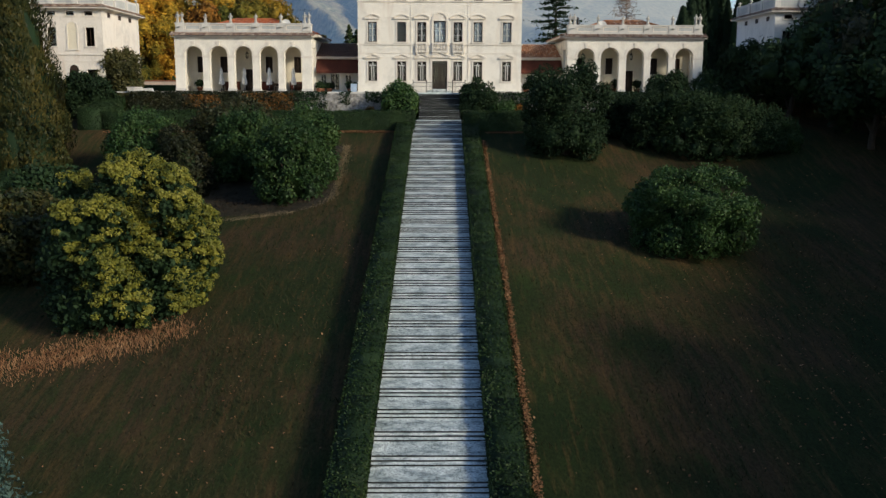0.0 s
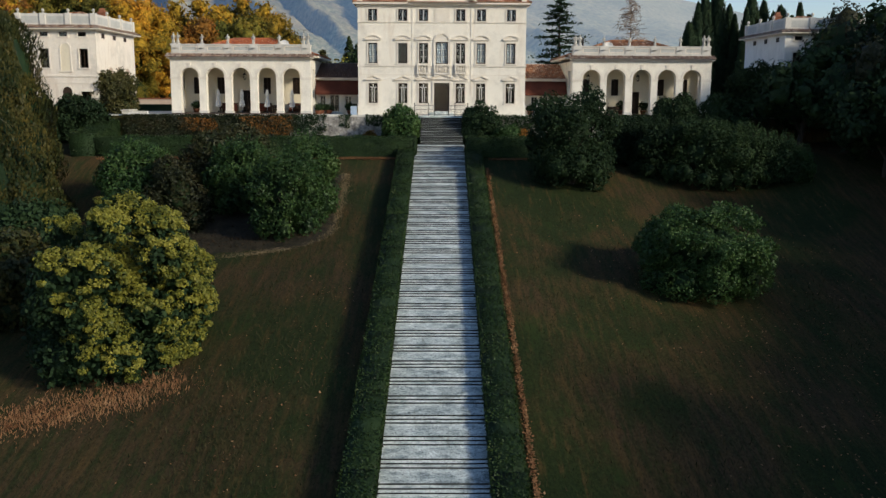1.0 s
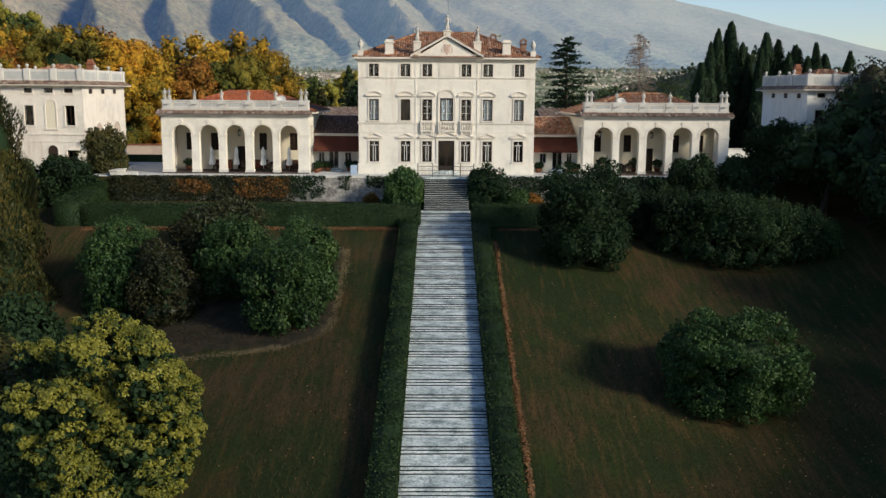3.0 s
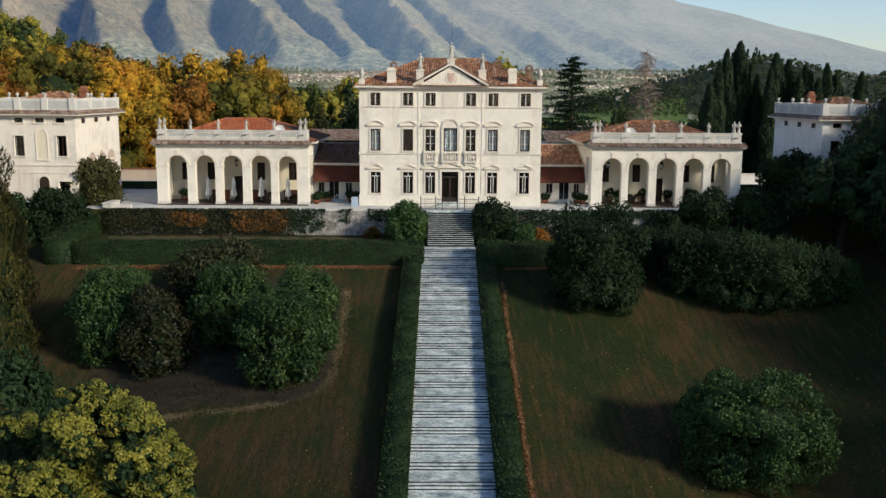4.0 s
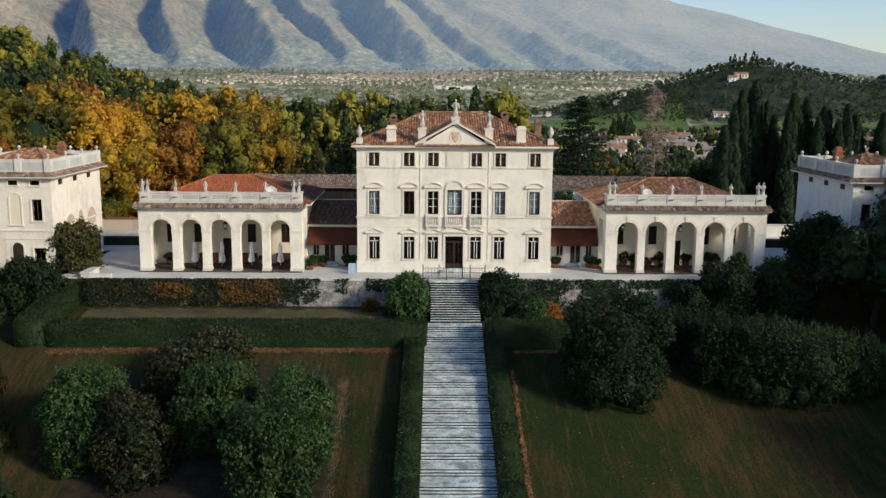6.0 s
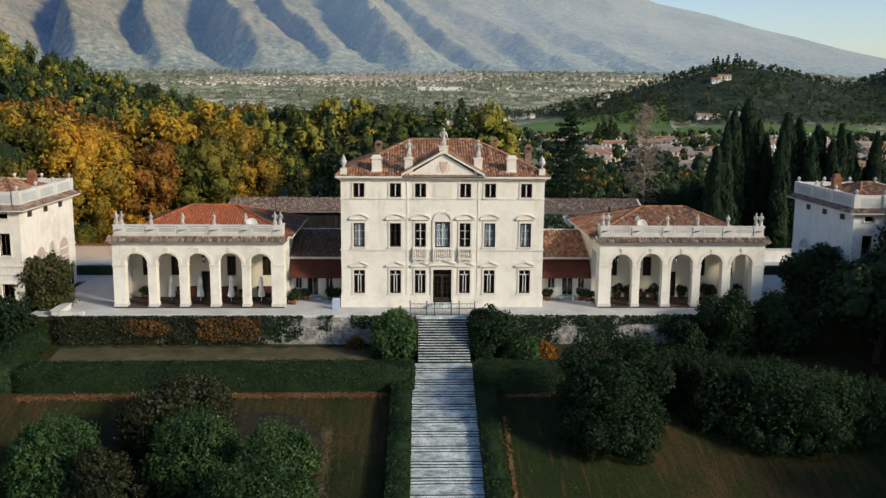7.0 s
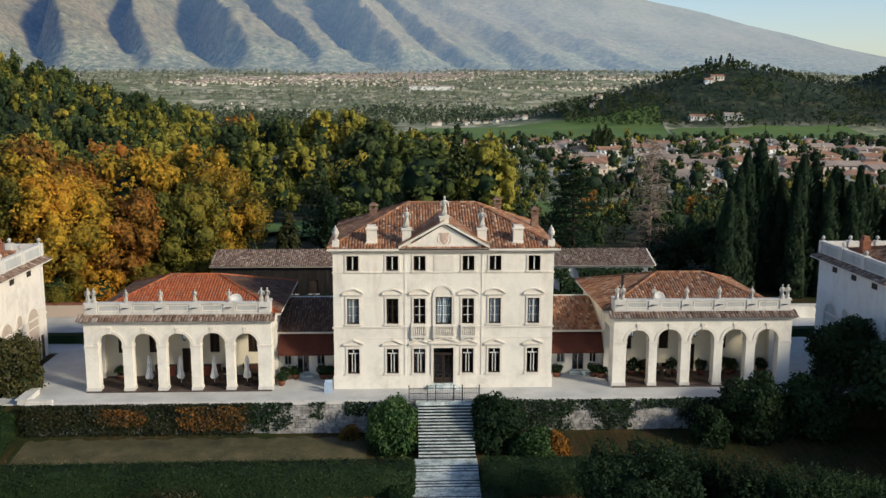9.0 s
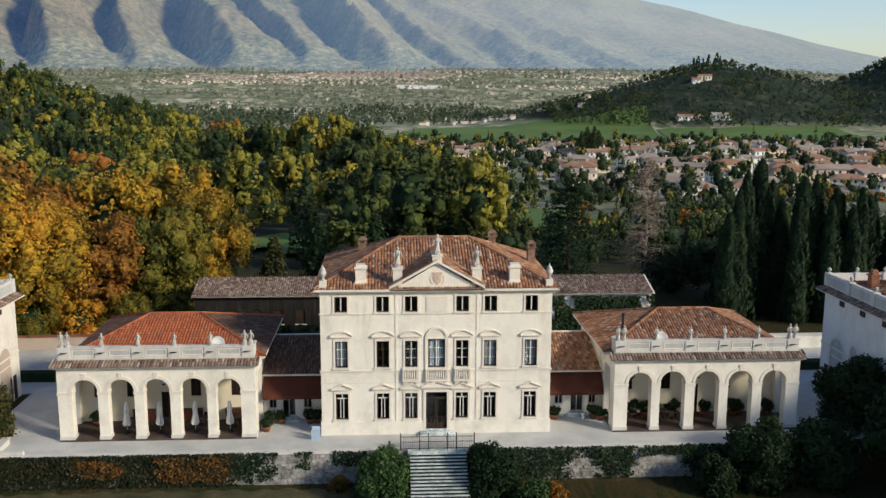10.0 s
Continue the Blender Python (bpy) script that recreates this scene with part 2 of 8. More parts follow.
L_WOOD = leafy("woodland_leaves", ((0.017, 0.034, 0.013), (0.036, 0.06, 0.018), (0.066, 0.086, 0.024), (0.11, 0.115, 0.028)), 0.06, 0.8, 0.08, 0.2, clump=0.9)
L_CYPRESS = leafy("cypress_foliage", ((0.013, 0.028, 0.014), (0.022, 0.042, 0.018), (0.036, 0.058, 0.022)), 0.6, 0.9, 0.1)
L_CONIFER = leafy("golden_conifer_foliage", ((0.014, 0.023, 0.007), (0.030, 0.036, 0.010), (0.062, 0.056, 0.014), (0.12, 0.09, 0.02)), 0.35)
L_DULL = leafy("dull_creeper_leaves", ((0.010, 0.017, 0.006), (0.022, 0.027, 0.009), (0.045, 0.036, 0.012)), 0.5)
L_SPRUCE = leafy("blue_spruce_needles", ((0.03, 0.06, 0.05), (0.06, 0.11, 0.09), (0.11, 0.17, 0.14)), 0.6, 0.7, 0.1)
L_THICKET = leafy("thicket_leaves", ((0.010, 0.026, 0.008), (0.022, 0.046, 0.013), (0.042, 0.068, 0.02)), 0.45, 0.7)
L_BUSH = leafy("olive_bush_leaves", ((0.035, 0.04, 0.012), (0.085, 0.082, 0.024), (0.16, 0.135, 0.045)), 0.6)
L_IVY = leafy("red_creeper_leaves", ((0.025, 0.025, 0.008), (0.08, 0.045, 0.012), (0.20, 0.085, 0.017), (0.32, 0.13, 0.022)), 0.3)
TWIG = surface("bare_twigs", (0.12, 0.09, 0.075), (0.25, 0.19, 0.15), (0.33, 0.26, 0.21), 2.0, 8.0, 0.95)


def lawn_material():
    m, nt, b = nodes_of("autumn_lawn", 0.95, 0.1)
    v = coords(nt)
    big = noise_fac(nt, coords(nt, (1.0, 0.6, 1.0)), 0.09, 5.0, 0.6)
    streak = noise_fac(nt, coords(nt, (2.2, 0.22, 0.4)), 1.0, 6.0, 0.7)
    fine = noise_fac(nt, coords(nt, (1.0, 0.45, 1.0)), 7.0, 7.0, 0.8)
    c = ramp(nt, big, ((0.33, (0.013, 0.023, 0.007)), (0.43, (0.023, 0.030, 0.009)), (0.50, (0.046, 0.034, 0.013)), (0.57, (0.052, 0.034, 0.016)), (0.66, (0.022, 0.030, 0.009))))
    c = mix(nt, ramp(nt, streak, ((0.40, (0.75, 0.75, 0.75)), (0.54, (0, 0, 0)))), c, (0.018, 0.026, 0.008))
    c = mix(nt, ramp(nt, streak, ((0.54, (0, 0, 0)), (0.72, (0.75, 0.75, 0.75)))), c, (0.088, 0.052, 0.018))
    c = mix(nt, 1.0, c, ramp(nt, fine, ((0.3, (0.35, 0.35, 0.35)), (0.7, (1.6, 1.6, 1.6)))), "MULTIPLY")
    tuft = noise_fac(nt, coords(nt, (1.0, 0.5, 1.0)), 0.45, 6.0, 0.75)
    c = mix(nt, ramp(nt, tuft, ((0.56, (0, 0, 0)), (0.70, (0.75, 0.75, 0.75)))), c, (0.026, 0.042, 0.010))
    # meadows and tilled plots of the valley, far off, paled in colour for haze
    vo = add(nt, "TexVoronoi", Scale=0.045)
    vo.feature = "F1"
    nt.links.new(coords(nt, (1, 0.55, 0)), vo.inputs["Vector"])
    sp = nt.nodes.new("ShaderNodeSeparateColor")
    nt.links.new(vo.outputs["Color"], sp.inputs[0])
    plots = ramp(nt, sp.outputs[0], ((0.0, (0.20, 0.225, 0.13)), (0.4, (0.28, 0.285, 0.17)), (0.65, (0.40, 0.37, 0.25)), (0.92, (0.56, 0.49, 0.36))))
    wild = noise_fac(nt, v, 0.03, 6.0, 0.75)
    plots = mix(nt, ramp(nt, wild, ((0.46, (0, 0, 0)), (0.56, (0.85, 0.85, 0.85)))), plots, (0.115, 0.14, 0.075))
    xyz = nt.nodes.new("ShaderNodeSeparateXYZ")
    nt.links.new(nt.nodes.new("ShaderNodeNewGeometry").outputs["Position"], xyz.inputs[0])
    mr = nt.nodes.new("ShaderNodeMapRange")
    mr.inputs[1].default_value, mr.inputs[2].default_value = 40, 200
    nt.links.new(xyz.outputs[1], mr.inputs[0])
    # rough scrub on the far hill
    hill = nt.nodes.new("ShaderNodeMapRange")
    hill.inputs[1].default_value, hill.inputs[2].default_value = -17, -8
    nt.links.new(xyz.outputs[2], hill.inputs[0])
    off = nt.nodes.new("ShaderNodeMapRange")
    off.inputs[1].default_value, off.inputs[2].default_value, off.inputs[3].default_value, off.inputs[4].default_value = 1450, 1600, 1.0, 0.0
    nt.links.new(xyz.outputs[1], off.inputs[0])
    both = nt.nodes.new("ShaderNodeMath")
    both.operation = "MULTIPLY"
    nt.links.new(hill.outputs[0], both.inputs[0])
    nt.links.new(off.outputs[0], both.inputs[1])
    scrub = ramp(nt, noise_fac(nt, v, 0.05, 6.0, 0.7), ((0.38, (0.016, 0.03, 0.02)), (0.54, (0.034, 0.046, 0.028)), (0.66, (0.085, 0.082, 0.046))))
    plots = mix(nt, both.outputs[0], plots, scrub)
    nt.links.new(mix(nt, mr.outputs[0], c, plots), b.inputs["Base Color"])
    bump(nt, b, fine, 0.6, 0.05)
    return m


LAWN = lawn_material()


# ---- mesh helpers ----
class Shape:
    """Vertices and faces of one mesh."""

    def __init__(self):
        self.v, self.f = [], []

    def face(self, *pts):
        n = len(self.v)
        self.v += [tuple(p) for p in pts]
        self.f.append(tuple(range(n, n + len(pts))))
        return self

    def box(self, x0, y0, z0, x1, y1, z1, top=0.0):
        """A box; top draws its upper face in by that much."""
        n, t = len(self.v), top
        self.v += [(x0, y0, z0), (x1, y0, z0), (x1, y1, z0), (x0, y1, z0), (x0 + t, y0 + t, z1), (x1 - t, y0 + t, z1), (x1 - t, y1 - t, z1), (x0 + t, y1 - t, z1)]
        self.f += [tuple(n + i for i in q) for q in ((3, 2, 1, 0), (4, 5, 6, 7), (0, 1, 5, 4), (1, 2, 6, 5), (2, 3, 7, 6), (3, 0, 4, 7))]
        return self

    def lathe(self, cx, cy, profile, n=10, sx=1.0, sy=1.0):
        b = len(self.v)
        for r, z in profile:
            self.v += [(cx + sx * r * math.cos(2 * math.pi * i / n), cy + sy * r * math.sin(2 * math.pi * i / n), z) for i in range(n)]
        for k in range(len(profile) - 1):
            for i in range(n):
                j = (i + 1) % n
                self.f.append((b + k * n + i, b + k * n + j, b + (k + 1) * n + j, b + (k + 1) * n + i))
        self.f.append(tuple(b + i for i in range(n))[::-1])
        self.f.append(tuple(b + (len(profile) - 1) * n + i for i in range(n)))
        return self

    def prism(self, outline, y0, y1):
        """An outline of (x, z), extruded from y0 to y1."""
        n, k = len(self.v), len(outline)
        self.v += [(x, y0, z) for x, z in outline] + [(x, y1, z) for x, z in outline]
        self.f.append(tuple(range(n, n + k)))
        self.f.append(tuple(range(n + 2 * k - 1, n + k - 1, -1)))
        self.f += [(n + i, n + k + i, n + k + (i + 1) % k, n + (i + 1) % k) for i in range(k)]
        return self

    def tube(self, pts, radii, n=6):
        b = len(self.v)
        for i, p in enumerate(pts):
            d = (Vector(pts[min(i + 1, len(pts) - 1)]) - Vector(pts[max(i - 1, 0)])).normalized()
            a = d.orthogonal().normalized()
            c = d.cross(a)
            for k in range(n):
                w = 2 * math.pi * k / n
                self.v.append(tuple(Vector(p) + (a * math.cos(w) + c * math.sin(w)) * radii[i]))
        for i in range(len(pts) - 1):
            for k in range(n):
                j = (k + 1) % n
                self.f.append((b + i * n + k, b + i * n + j, b + (i + 1) * n + j, b + (i + 1) * n + k))
        self.f.append(tuple(b + (len(pts) - 1) * n + k for k in range(n)))
        return self

    def weld(self):
        """Joins corners that meet, so that touching blocks are one body."""
        seen, to = {}, []
        keep = []
        for p in self.v:
            k = tuple(round(q, 3) for q in p)
            if k not in seen:
                seen[k] = len(keep)
                keep.append(p)
            to.append(seen[k])
        self.v, self.f = keep, [tuple(dict.fromkeys(to[i] for i in q)) for q in self.f]
        self.f = [q for q in self.f if len(q) > 2]
        return self

    def mesh(self, name, mat, smooth=False):
        me = bpy.data.meshes.new(name)
        me.from_pydata(self.v, [], self.f)
        me.materials.append(mat)
        if smooth:
            me.polygons.foreach_set("use_smooth", [True] * len(me.polygons))
        return me

    def part(self, name, mat, parent=None, label="", smooth=False):
        ob = new(name, self.mesh(name, mat, smooth))
        ob.parent = parent
        return tagged(ob, label)


def big_mesh(name, verts, faces, mat, mats=None, index=None, smooth=False):
    """A mesh from arrays of vertices and of three- or four-cornered faces."""
    verts, faces = np.asarray(verts, np.float32), np.asarray(faces, np.int32)
    me = bpy.data.meshes.new(name)
    k = faces.shape[1]
    me.vertices.add(len(verts))
    me.vertices.foreach_set("co", verts.ravel())
    me.loops.add(faces.size)
    me.loops.foreach_set("vertex_index", faces.ravel())
    me.polygons.add(len(faces))
    me.polygons.foreach_set("loop_start", np.arange(0, faces.size, k, dtype=np.int32))
    for q in (mats or [mat]):
        me.materials.append(q)
    if index is not None:
        me.polygons.foreach_set("material_index", np.asarray(index, np.int32))
    if smooth:
        me.polygons.foreach_set("use_smooth", np.ones(len(faces), bool))
    me.update(calc_edges=True)
    me.validate()
    return me


def thing(name, label, category, at=(0, 0, 0), group="", kind=""):
    ob = new(name)
    ob.location = at
    ob.empty_display_size = 0.3
    return tagged(ob, label, category, group, kind)


def place(ob, x=0.0, y=0.0, z=0.0, rz=0.0):
    ob.matrix_basis = pose(x, y, z, 0, 0, rz)
    return ob


def again(ob, x, y, z, parent=None, rz=0.0):
    """The same part once more, on the same mesh, with its own pieces."""
    o = copy_thing(ob, pose(x, y, z, 0, 0, rz))
    o.parent = parent or ob.parent
    return o


def smooth_step(a, b, x):
    t = np.clip((np.asarray(x, float) - a) / (b - a), 0, 1)
    return t * t * (3 - 2 * t)


# ---- the lie of the land ----
def path_z(y):
    return -3.02 + 0.2095 * (np.asarray(y, float) + 9.22)


def ground_z(x, y):
    x, y = np.asarray(x, float), np.asarray(y, float)
    side = np.where(x < 0, 0.13, 0.08) * np.clip(np.abs(x + 0.7) - 4.0, 0, 22)
    slope = np.maximum(path_z(y), -32) - side * smooth_step(-14, -32, y) - 0.06 - 0.22 * (np.abs(x + 0.8) < 4.2)
    bench = -2.8 - 0.115 * (-4 - y)
    low = np.where(y > -13.2, bench, slope)
    top = np.full_like(low, -0.15)
    z = np.where(y > -3.45, top, low)
    # behind the house the land falls to the valley
    fall = -17.0 * smooth_step(26, 330, y) - 8 * smooth_step(300, 1500, y) + 98 * smooth_step(1500, 2640, y)
    z = np.where(y > 26, -0.15 + fall, z)
    far = smooth_step(60, 200, y)
    z = z + far * 66 * np.exp(-(((x + 300) / 150) ** 2 + ((y - 400) / 190) ** 2))
    z = z + far * 13 * np.exp(-(((x + 34) / 42) ** 2 + ((y - 320) / 60) ** 2))
    z = z + far * 80 * np.exp(-(((x - 462) / 150) ** 2 + ((y - 1210) / 160) ** 2)) + far * 24 * np.exp(-(((x - 270) / 110) ** 2 + ((y - 1190) / 130) ** 2)) + far * 14 * np.exp(-(((x - 620) / 90) ** 2 + ((y - 1240) / 130) ** 2))
    z = z + far * 110 * np.exp(-(((x - 765) / 110) ** 2 + ((y - 1180) / 200) ** 2))
    return z


def graded(*runs):
    out = []
    for a, b, n in runs:
        out += list(np.linspace(a, b, n, endpoint=False))
    return np.array(out + [runs[-1][1]])


gx = graded((-2600, -1000, 16), (-1000, -300, 30), (-300, -60, 30), (-60, 60, 70), (60, 300, 30), (300, 1000, 60), (1000, 2600, 16))
gy = graded((-500, -130, 12), (-130, -14, 70), (-14, -3.55, 10), (-3.55, -3.35, 1), (-3.35, 26, 12), (26, 330, 50), (330, 900, 40), (900, 1500, 60), (1500, 3000, 30))
GX, GY = np.meshgrid(gx, gy)
GZ = ground_z(GX, GY)
rng = np.random.default_rng(4)
near = (np.abs(GX) < 60) & (GY < -14)
GZ = GZ + near * rng.normal(0, 0.03, GZ.shape)
nx, ny = len(gx), len(gy)
ids = np.arange(nx * ny).reshape(ny, nx)
quads = np.stack([ids[:-1, :-1], ids[:-1, 1:], ids[1:, 1:], ids[1:, :-1]], -1).reshape(-1, 4)
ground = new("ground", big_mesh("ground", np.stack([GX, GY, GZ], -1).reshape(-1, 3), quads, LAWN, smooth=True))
tagged(ground, "sloping autumn lawn, brown and green, falling away to valley meadows", "ground", kind="structure")

# ---- mountains ----
def mountain_material():
    """Wooded slopes of the range, the far backdrop, haze painted into emission and base colour."""
    m, nt, b = nodes_of("hazy_mountain_forest", 1.0, 0.0)
    v = coords(nt)
    xyz = nt.nodes.new("ShaderNodeSeparateXYZ")
    nt.links.new(v, xyz.inputs[0])

    def span(sock, a, b, c, d):
        n = nt.nodes.new("ShaderNodeMapRange")
        for i, q in enumerate((a, b, c, d)):
            n.inputs[i + 1].default_value = q
        nt.links.new(sock, n.inputs[0])
        return n.outputs[0]

    def calc(op, a, b):
        n = nt.nodes.new("ShaderNodeMath")
        n.operation = op
        for sock, q in zip(n.inputs, (a, b)):
            if isinstance(q, (int, float)):
                sock.default_value = q
            else:
                nt.links.new(q, sock)
        return n.outputs[0]

    big = noise_fac(nt, v, 0.004, 6.0, 0.6)
    fine = noise_fac(nt, v, 0.05, 6.0, 0.75)
    c = ramp(nt, big, ((0.34, (0.165, 0.150, 0.080)), (0.5, (0.235, 0.20, 0.11)), (0.66, (0.29, 0.235, 0.135)), (0.8, (0.33, 0.265, 0.165))))
    # the foot is greener, with clumps of trees and pale plots
    plots = ramp(nt, noise_fac(nt, coords(nt, (1, 0.6, 1.3)), 0.05, 5.0, 0.8), ((0.38, (0.13, 0.15, 0.085)), (0.5, (0.25, 0.25, 0.14)), (0.6, (0.36, 0.32, 0.20)), (0.7, (0.56, 0.48, 0.34))))
    low = calc("ADD", span(xyz.outputs[2], 100, 215, 1.05, 0.0), span(noise_fac(nt, v, 0.009, 4.0), 0.35, 0.65, -0.35, 0.35))
    c = mix(nt, low, c, plots)
    c = mix(nt, 1.0, c, ramp(nt, fine, ((0.34, (0.55, 0.57, 0.6)), (0.66, (1.35, 1.33, 1.3)))), "MULTIPLY")
    # pale bare cliffs high on one spur
    for at, r in (((-560, 3080, 262), 20), ((-512, 3090, 256), 30)):
        d = nt.nodes.new("ShaderNodeVectorMath")
        d.operation = "DISTANCE"
        d.inputs[1].default_value = at
        nt.links.new(v, d.inputs[0])
        wob = calc("MULTIPLY_ADD", noise_fac(nt, v, 0.05, 4.0), 70)
        nt.links.new(d.outputs["Value"], wob.node.inputs[2])
        c = mix(nt, span(wob, r + 28, r + 38, 0.85, 0.0), c, (0.60, 0.50, 0.41))
    # painted haze, stronger to one side, where the range recedes, and towards the foot
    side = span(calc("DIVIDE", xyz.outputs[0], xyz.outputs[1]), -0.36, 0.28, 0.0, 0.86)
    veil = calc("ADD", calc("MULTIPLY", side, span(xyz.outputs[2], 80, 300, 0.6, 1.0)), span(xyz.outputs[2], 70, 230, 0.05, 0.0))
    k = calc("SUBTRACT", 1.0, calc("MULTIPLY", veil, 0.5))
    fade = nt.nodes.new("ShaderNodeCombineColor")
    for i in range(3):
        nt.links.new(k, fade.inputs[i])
    # the veil dims the base colour and glows as haze-coloured emission
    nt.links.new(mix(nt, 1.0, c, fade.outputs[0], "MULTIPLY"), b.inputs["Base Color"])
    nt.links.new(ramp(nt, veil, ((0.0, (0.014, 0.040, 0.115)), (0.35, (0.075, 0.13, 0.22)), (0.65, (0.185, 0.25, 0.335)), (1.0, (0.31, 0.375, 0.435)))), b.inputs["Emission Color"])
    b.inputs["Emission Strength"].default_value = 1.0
    return m


def crest_height(az):
    """Skyline of the range over the compass, in metres."""
    return np.interp(az, [-40, -20, -5, 8, 12.0, 14.8, 18.0, 20.5, 22.6, 25.3, 28.6, 33, 40], [620, 640, 600, 560, 520, 438, 385, 330, 292, 232, 172, 130, 110])


# spurs that run down from the crest: where each stands along the range, its height, its steep and its long flank
SPURS = ((-2350, 1.0, 110, 330), (-1990, 1.1, 120, 350), (-1640, 0.9, 100, 340), (-1290, 1.15, 130, 330), (-955, 1.0, 85, 300), (-720, 0.8, 70, 260), (-415, 0.9, 95, 300),
         (-235, 0.7, 75, 280), (10, 0.95, 120, 330), (270, 0.6, 110, 320), (560, 0.5, 140, 360), (900, 0.4, 160, 420), (1300, 0.35, 160, 420), (1800, 0.3, 160, 420))
mx, my = np.linspace(-2500, 2700, 470), np.concatenate([np.linspace(2480, 3300, 56), np.linspace(3320, 4300, 54)])
MX, MY = np.meshgrid(mx, my)
S = (MY - 2480) / (4300 - 2480)
AZ = np.degrees(np.arctan2(MX, MY + 80))
CR = crest_height(AZ)
warp, rough = np.empty_like(MX), np.empty_like(MX)
for i in range(MX.shape[0]):
    for j in range(MX.shape[1]):
        q = (MX[i, j], MY[i, j])
        warp[i, j] = 90 * noise.noise((q[0] * 0.0024, q[1] * 0.0017, 3.1)) + 22 * noise.noise((q[0] * 0.009, q[1] * 0.006, 8.3))
        rough[i, j] = noise.fractal((q[0] * 0.011, q[1] * 0.009, 0.3), 1.0, 2.0, 4)
U = MX + 0.31 * (MY - 2600) + warp
tent = np.zeros_like(MX)
for at, size, steep, gentle in SPURS:
    f = np.where(U < at, 1 - (at - U) / steep, 1 - (U - at) / gentle)
    tent = np.maximum(tent, size * np.clip(f, 0, 1) ** 1.15)
K = U / 74 + 1.1 * rough
gully = np.abs((K % 1.0) - 0.5) * 2
relief = tent - 0.45 + 0.07 * gully * np.clip(tent, 0.2, 1) + 0.07 * rough
fan = smooth_step(-4, 6, AZ)
rise = (1 - fan) * (0.25 * S + 0.75 * S ** 1.15) + fan * (0.26 * S + 0.74 * S ** 1.8)
MZ = 66 + (CR - 66) * rise + relief * (215 * np.clip((S - 0.015) * 4.2, 0, 1) * np.clip((1.02 - S) * 1.8, 0.08, 1) * np.clip(CR / 520, 0, 1) ** 1.1 * (1 - 0.3 * fan))
MZ[0] = 30
nx, ny = len(mx), len(my)
ids = np.arange(nx * ny).reshape(ny, nx)
quads = np.stack([ids[:-1, :-1], ids[:-1, 1:], ids[1:, 1:], ids[1:, :-1]], -1).reshape(-1, 4)
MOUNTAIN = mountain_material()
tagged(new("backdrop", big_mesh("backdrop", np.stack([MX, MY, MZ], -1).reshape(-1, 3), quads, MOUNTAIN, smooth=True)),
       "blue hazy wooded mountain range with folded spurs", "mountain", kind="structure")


# ---- building kit ----
def pierced(shape, x0, x1, z0, z1, y0, y1, holes):
    """A wall from y0 (front) to y1 with square-cut openings (xa, za, xb, zb) through it."""
    xs = sorted({x0, x1, *[h[0] for h in holes], *[h[2] for h in holes]})
    zs = sorted({z0, z1, *[h[1] for h in holes], *[h[3] for h in holes]})
    for i in range(len(xs) - 1):
        for k in range(len(zs) - 1):
            cx, cz = (xs[i] + xs[i + 1]) / 2, (zs[k] + zs[k + 1]) / 2
            if any(h[0] < cx < h[2] and h[1] < cz < h[3] for h in holes):
                continue
            a, b, c, d = xs[i], xs[i + 1], zs[k], zs[k + 1]
            shape.face((a, y0, c), (b, y0, c), (b, y0, d), (a, y0, d))
            shape.face((b, y1, c), (a, y1, c), (a, y1, d), (b, y1, d))
    for a, c, b, d in holes:
        shape.face((a, y0, c), (a, y1, c), (b, y1, c), (b, y0, c))
        shape.face((a, y0, d), (b, y0, d), (b, y1, d), (a, y1, d))
        shape.face((a, y0, c), (a, y0, d), (a, y1, d), (a, y1, c))
        shape.face((b, y0, c), (b, y1, c), (b, y1, d), (b, y0, d))
    shape.face((x0, y0, z1), (x1, y0, z1), (x1, y1, z1), (x0, y1, z1))
    shape.face((x0, y0, z0), (x0, y1, z0), (x1, y1, z0), (x1, y0, z0))
    shape.face((x0, y0, z0), (x0, y0, z1), (x0, y1, z1), (x0, y1, z0))
    shape.face((x1, y0, z0), (x1, y1, z0), (x1, y1, z1), (x1, y0, z1))
    return shape


def arched(shape, arches, x0, x1, z0, spring, z1, y0, y1, n=14):
    """A wall with round-headed openings (xa, xb) from z0; piers between them."""
    xs = [x0] + [q for a in arches for q in a] + [x1]
    for i in range(0, len(xs), 2):
        shape.box(xs[i], y0, z0, xs[i + 1], y1, z1)
    for a, b in arches:
        c, r = (a + b) / 2, (b - a) / 2
        curve = [(c - r * math.cos(math.pi * k / n), spring + r * math.sin(math.pi * k / n)) for k in range(n + 1)]
        for (p, q), (s, t) in zip(curve[:-1], curve[1:]):
            shape.face((p, y0, q), (s, y0, t), (s, y0, z1), (p, y0, z1))
            shape.face((s, y1, t), (p, y1, q), (p, y1, z1), (s, y1, z1))
            shape.face((p, y0, q), (p, y1, q), (s, y1, t), (s, y0, t))
        shape.face((a, y0, z1), (b, y0, z1), (b, y1, z1), (a, y1, z1))
    return shape


def arch_band(shape, a, b, spring, width, y0, y1, n=14):
    """The raised moulding round an arch."""
    c, r = (a + b) / 2, (b - a) / 2
    for k in range(n):
        w0, w1 = math.pi * k / n, math.pi * (k + 1) / n
        q = [(c - s * math.cos(w), spring + s * math.sin(w)) for s, w in ((r, w0), (r, w1), (r + width, w1), (r + width, w0))]
        shape.prism(q, y0, y1)
    return shape


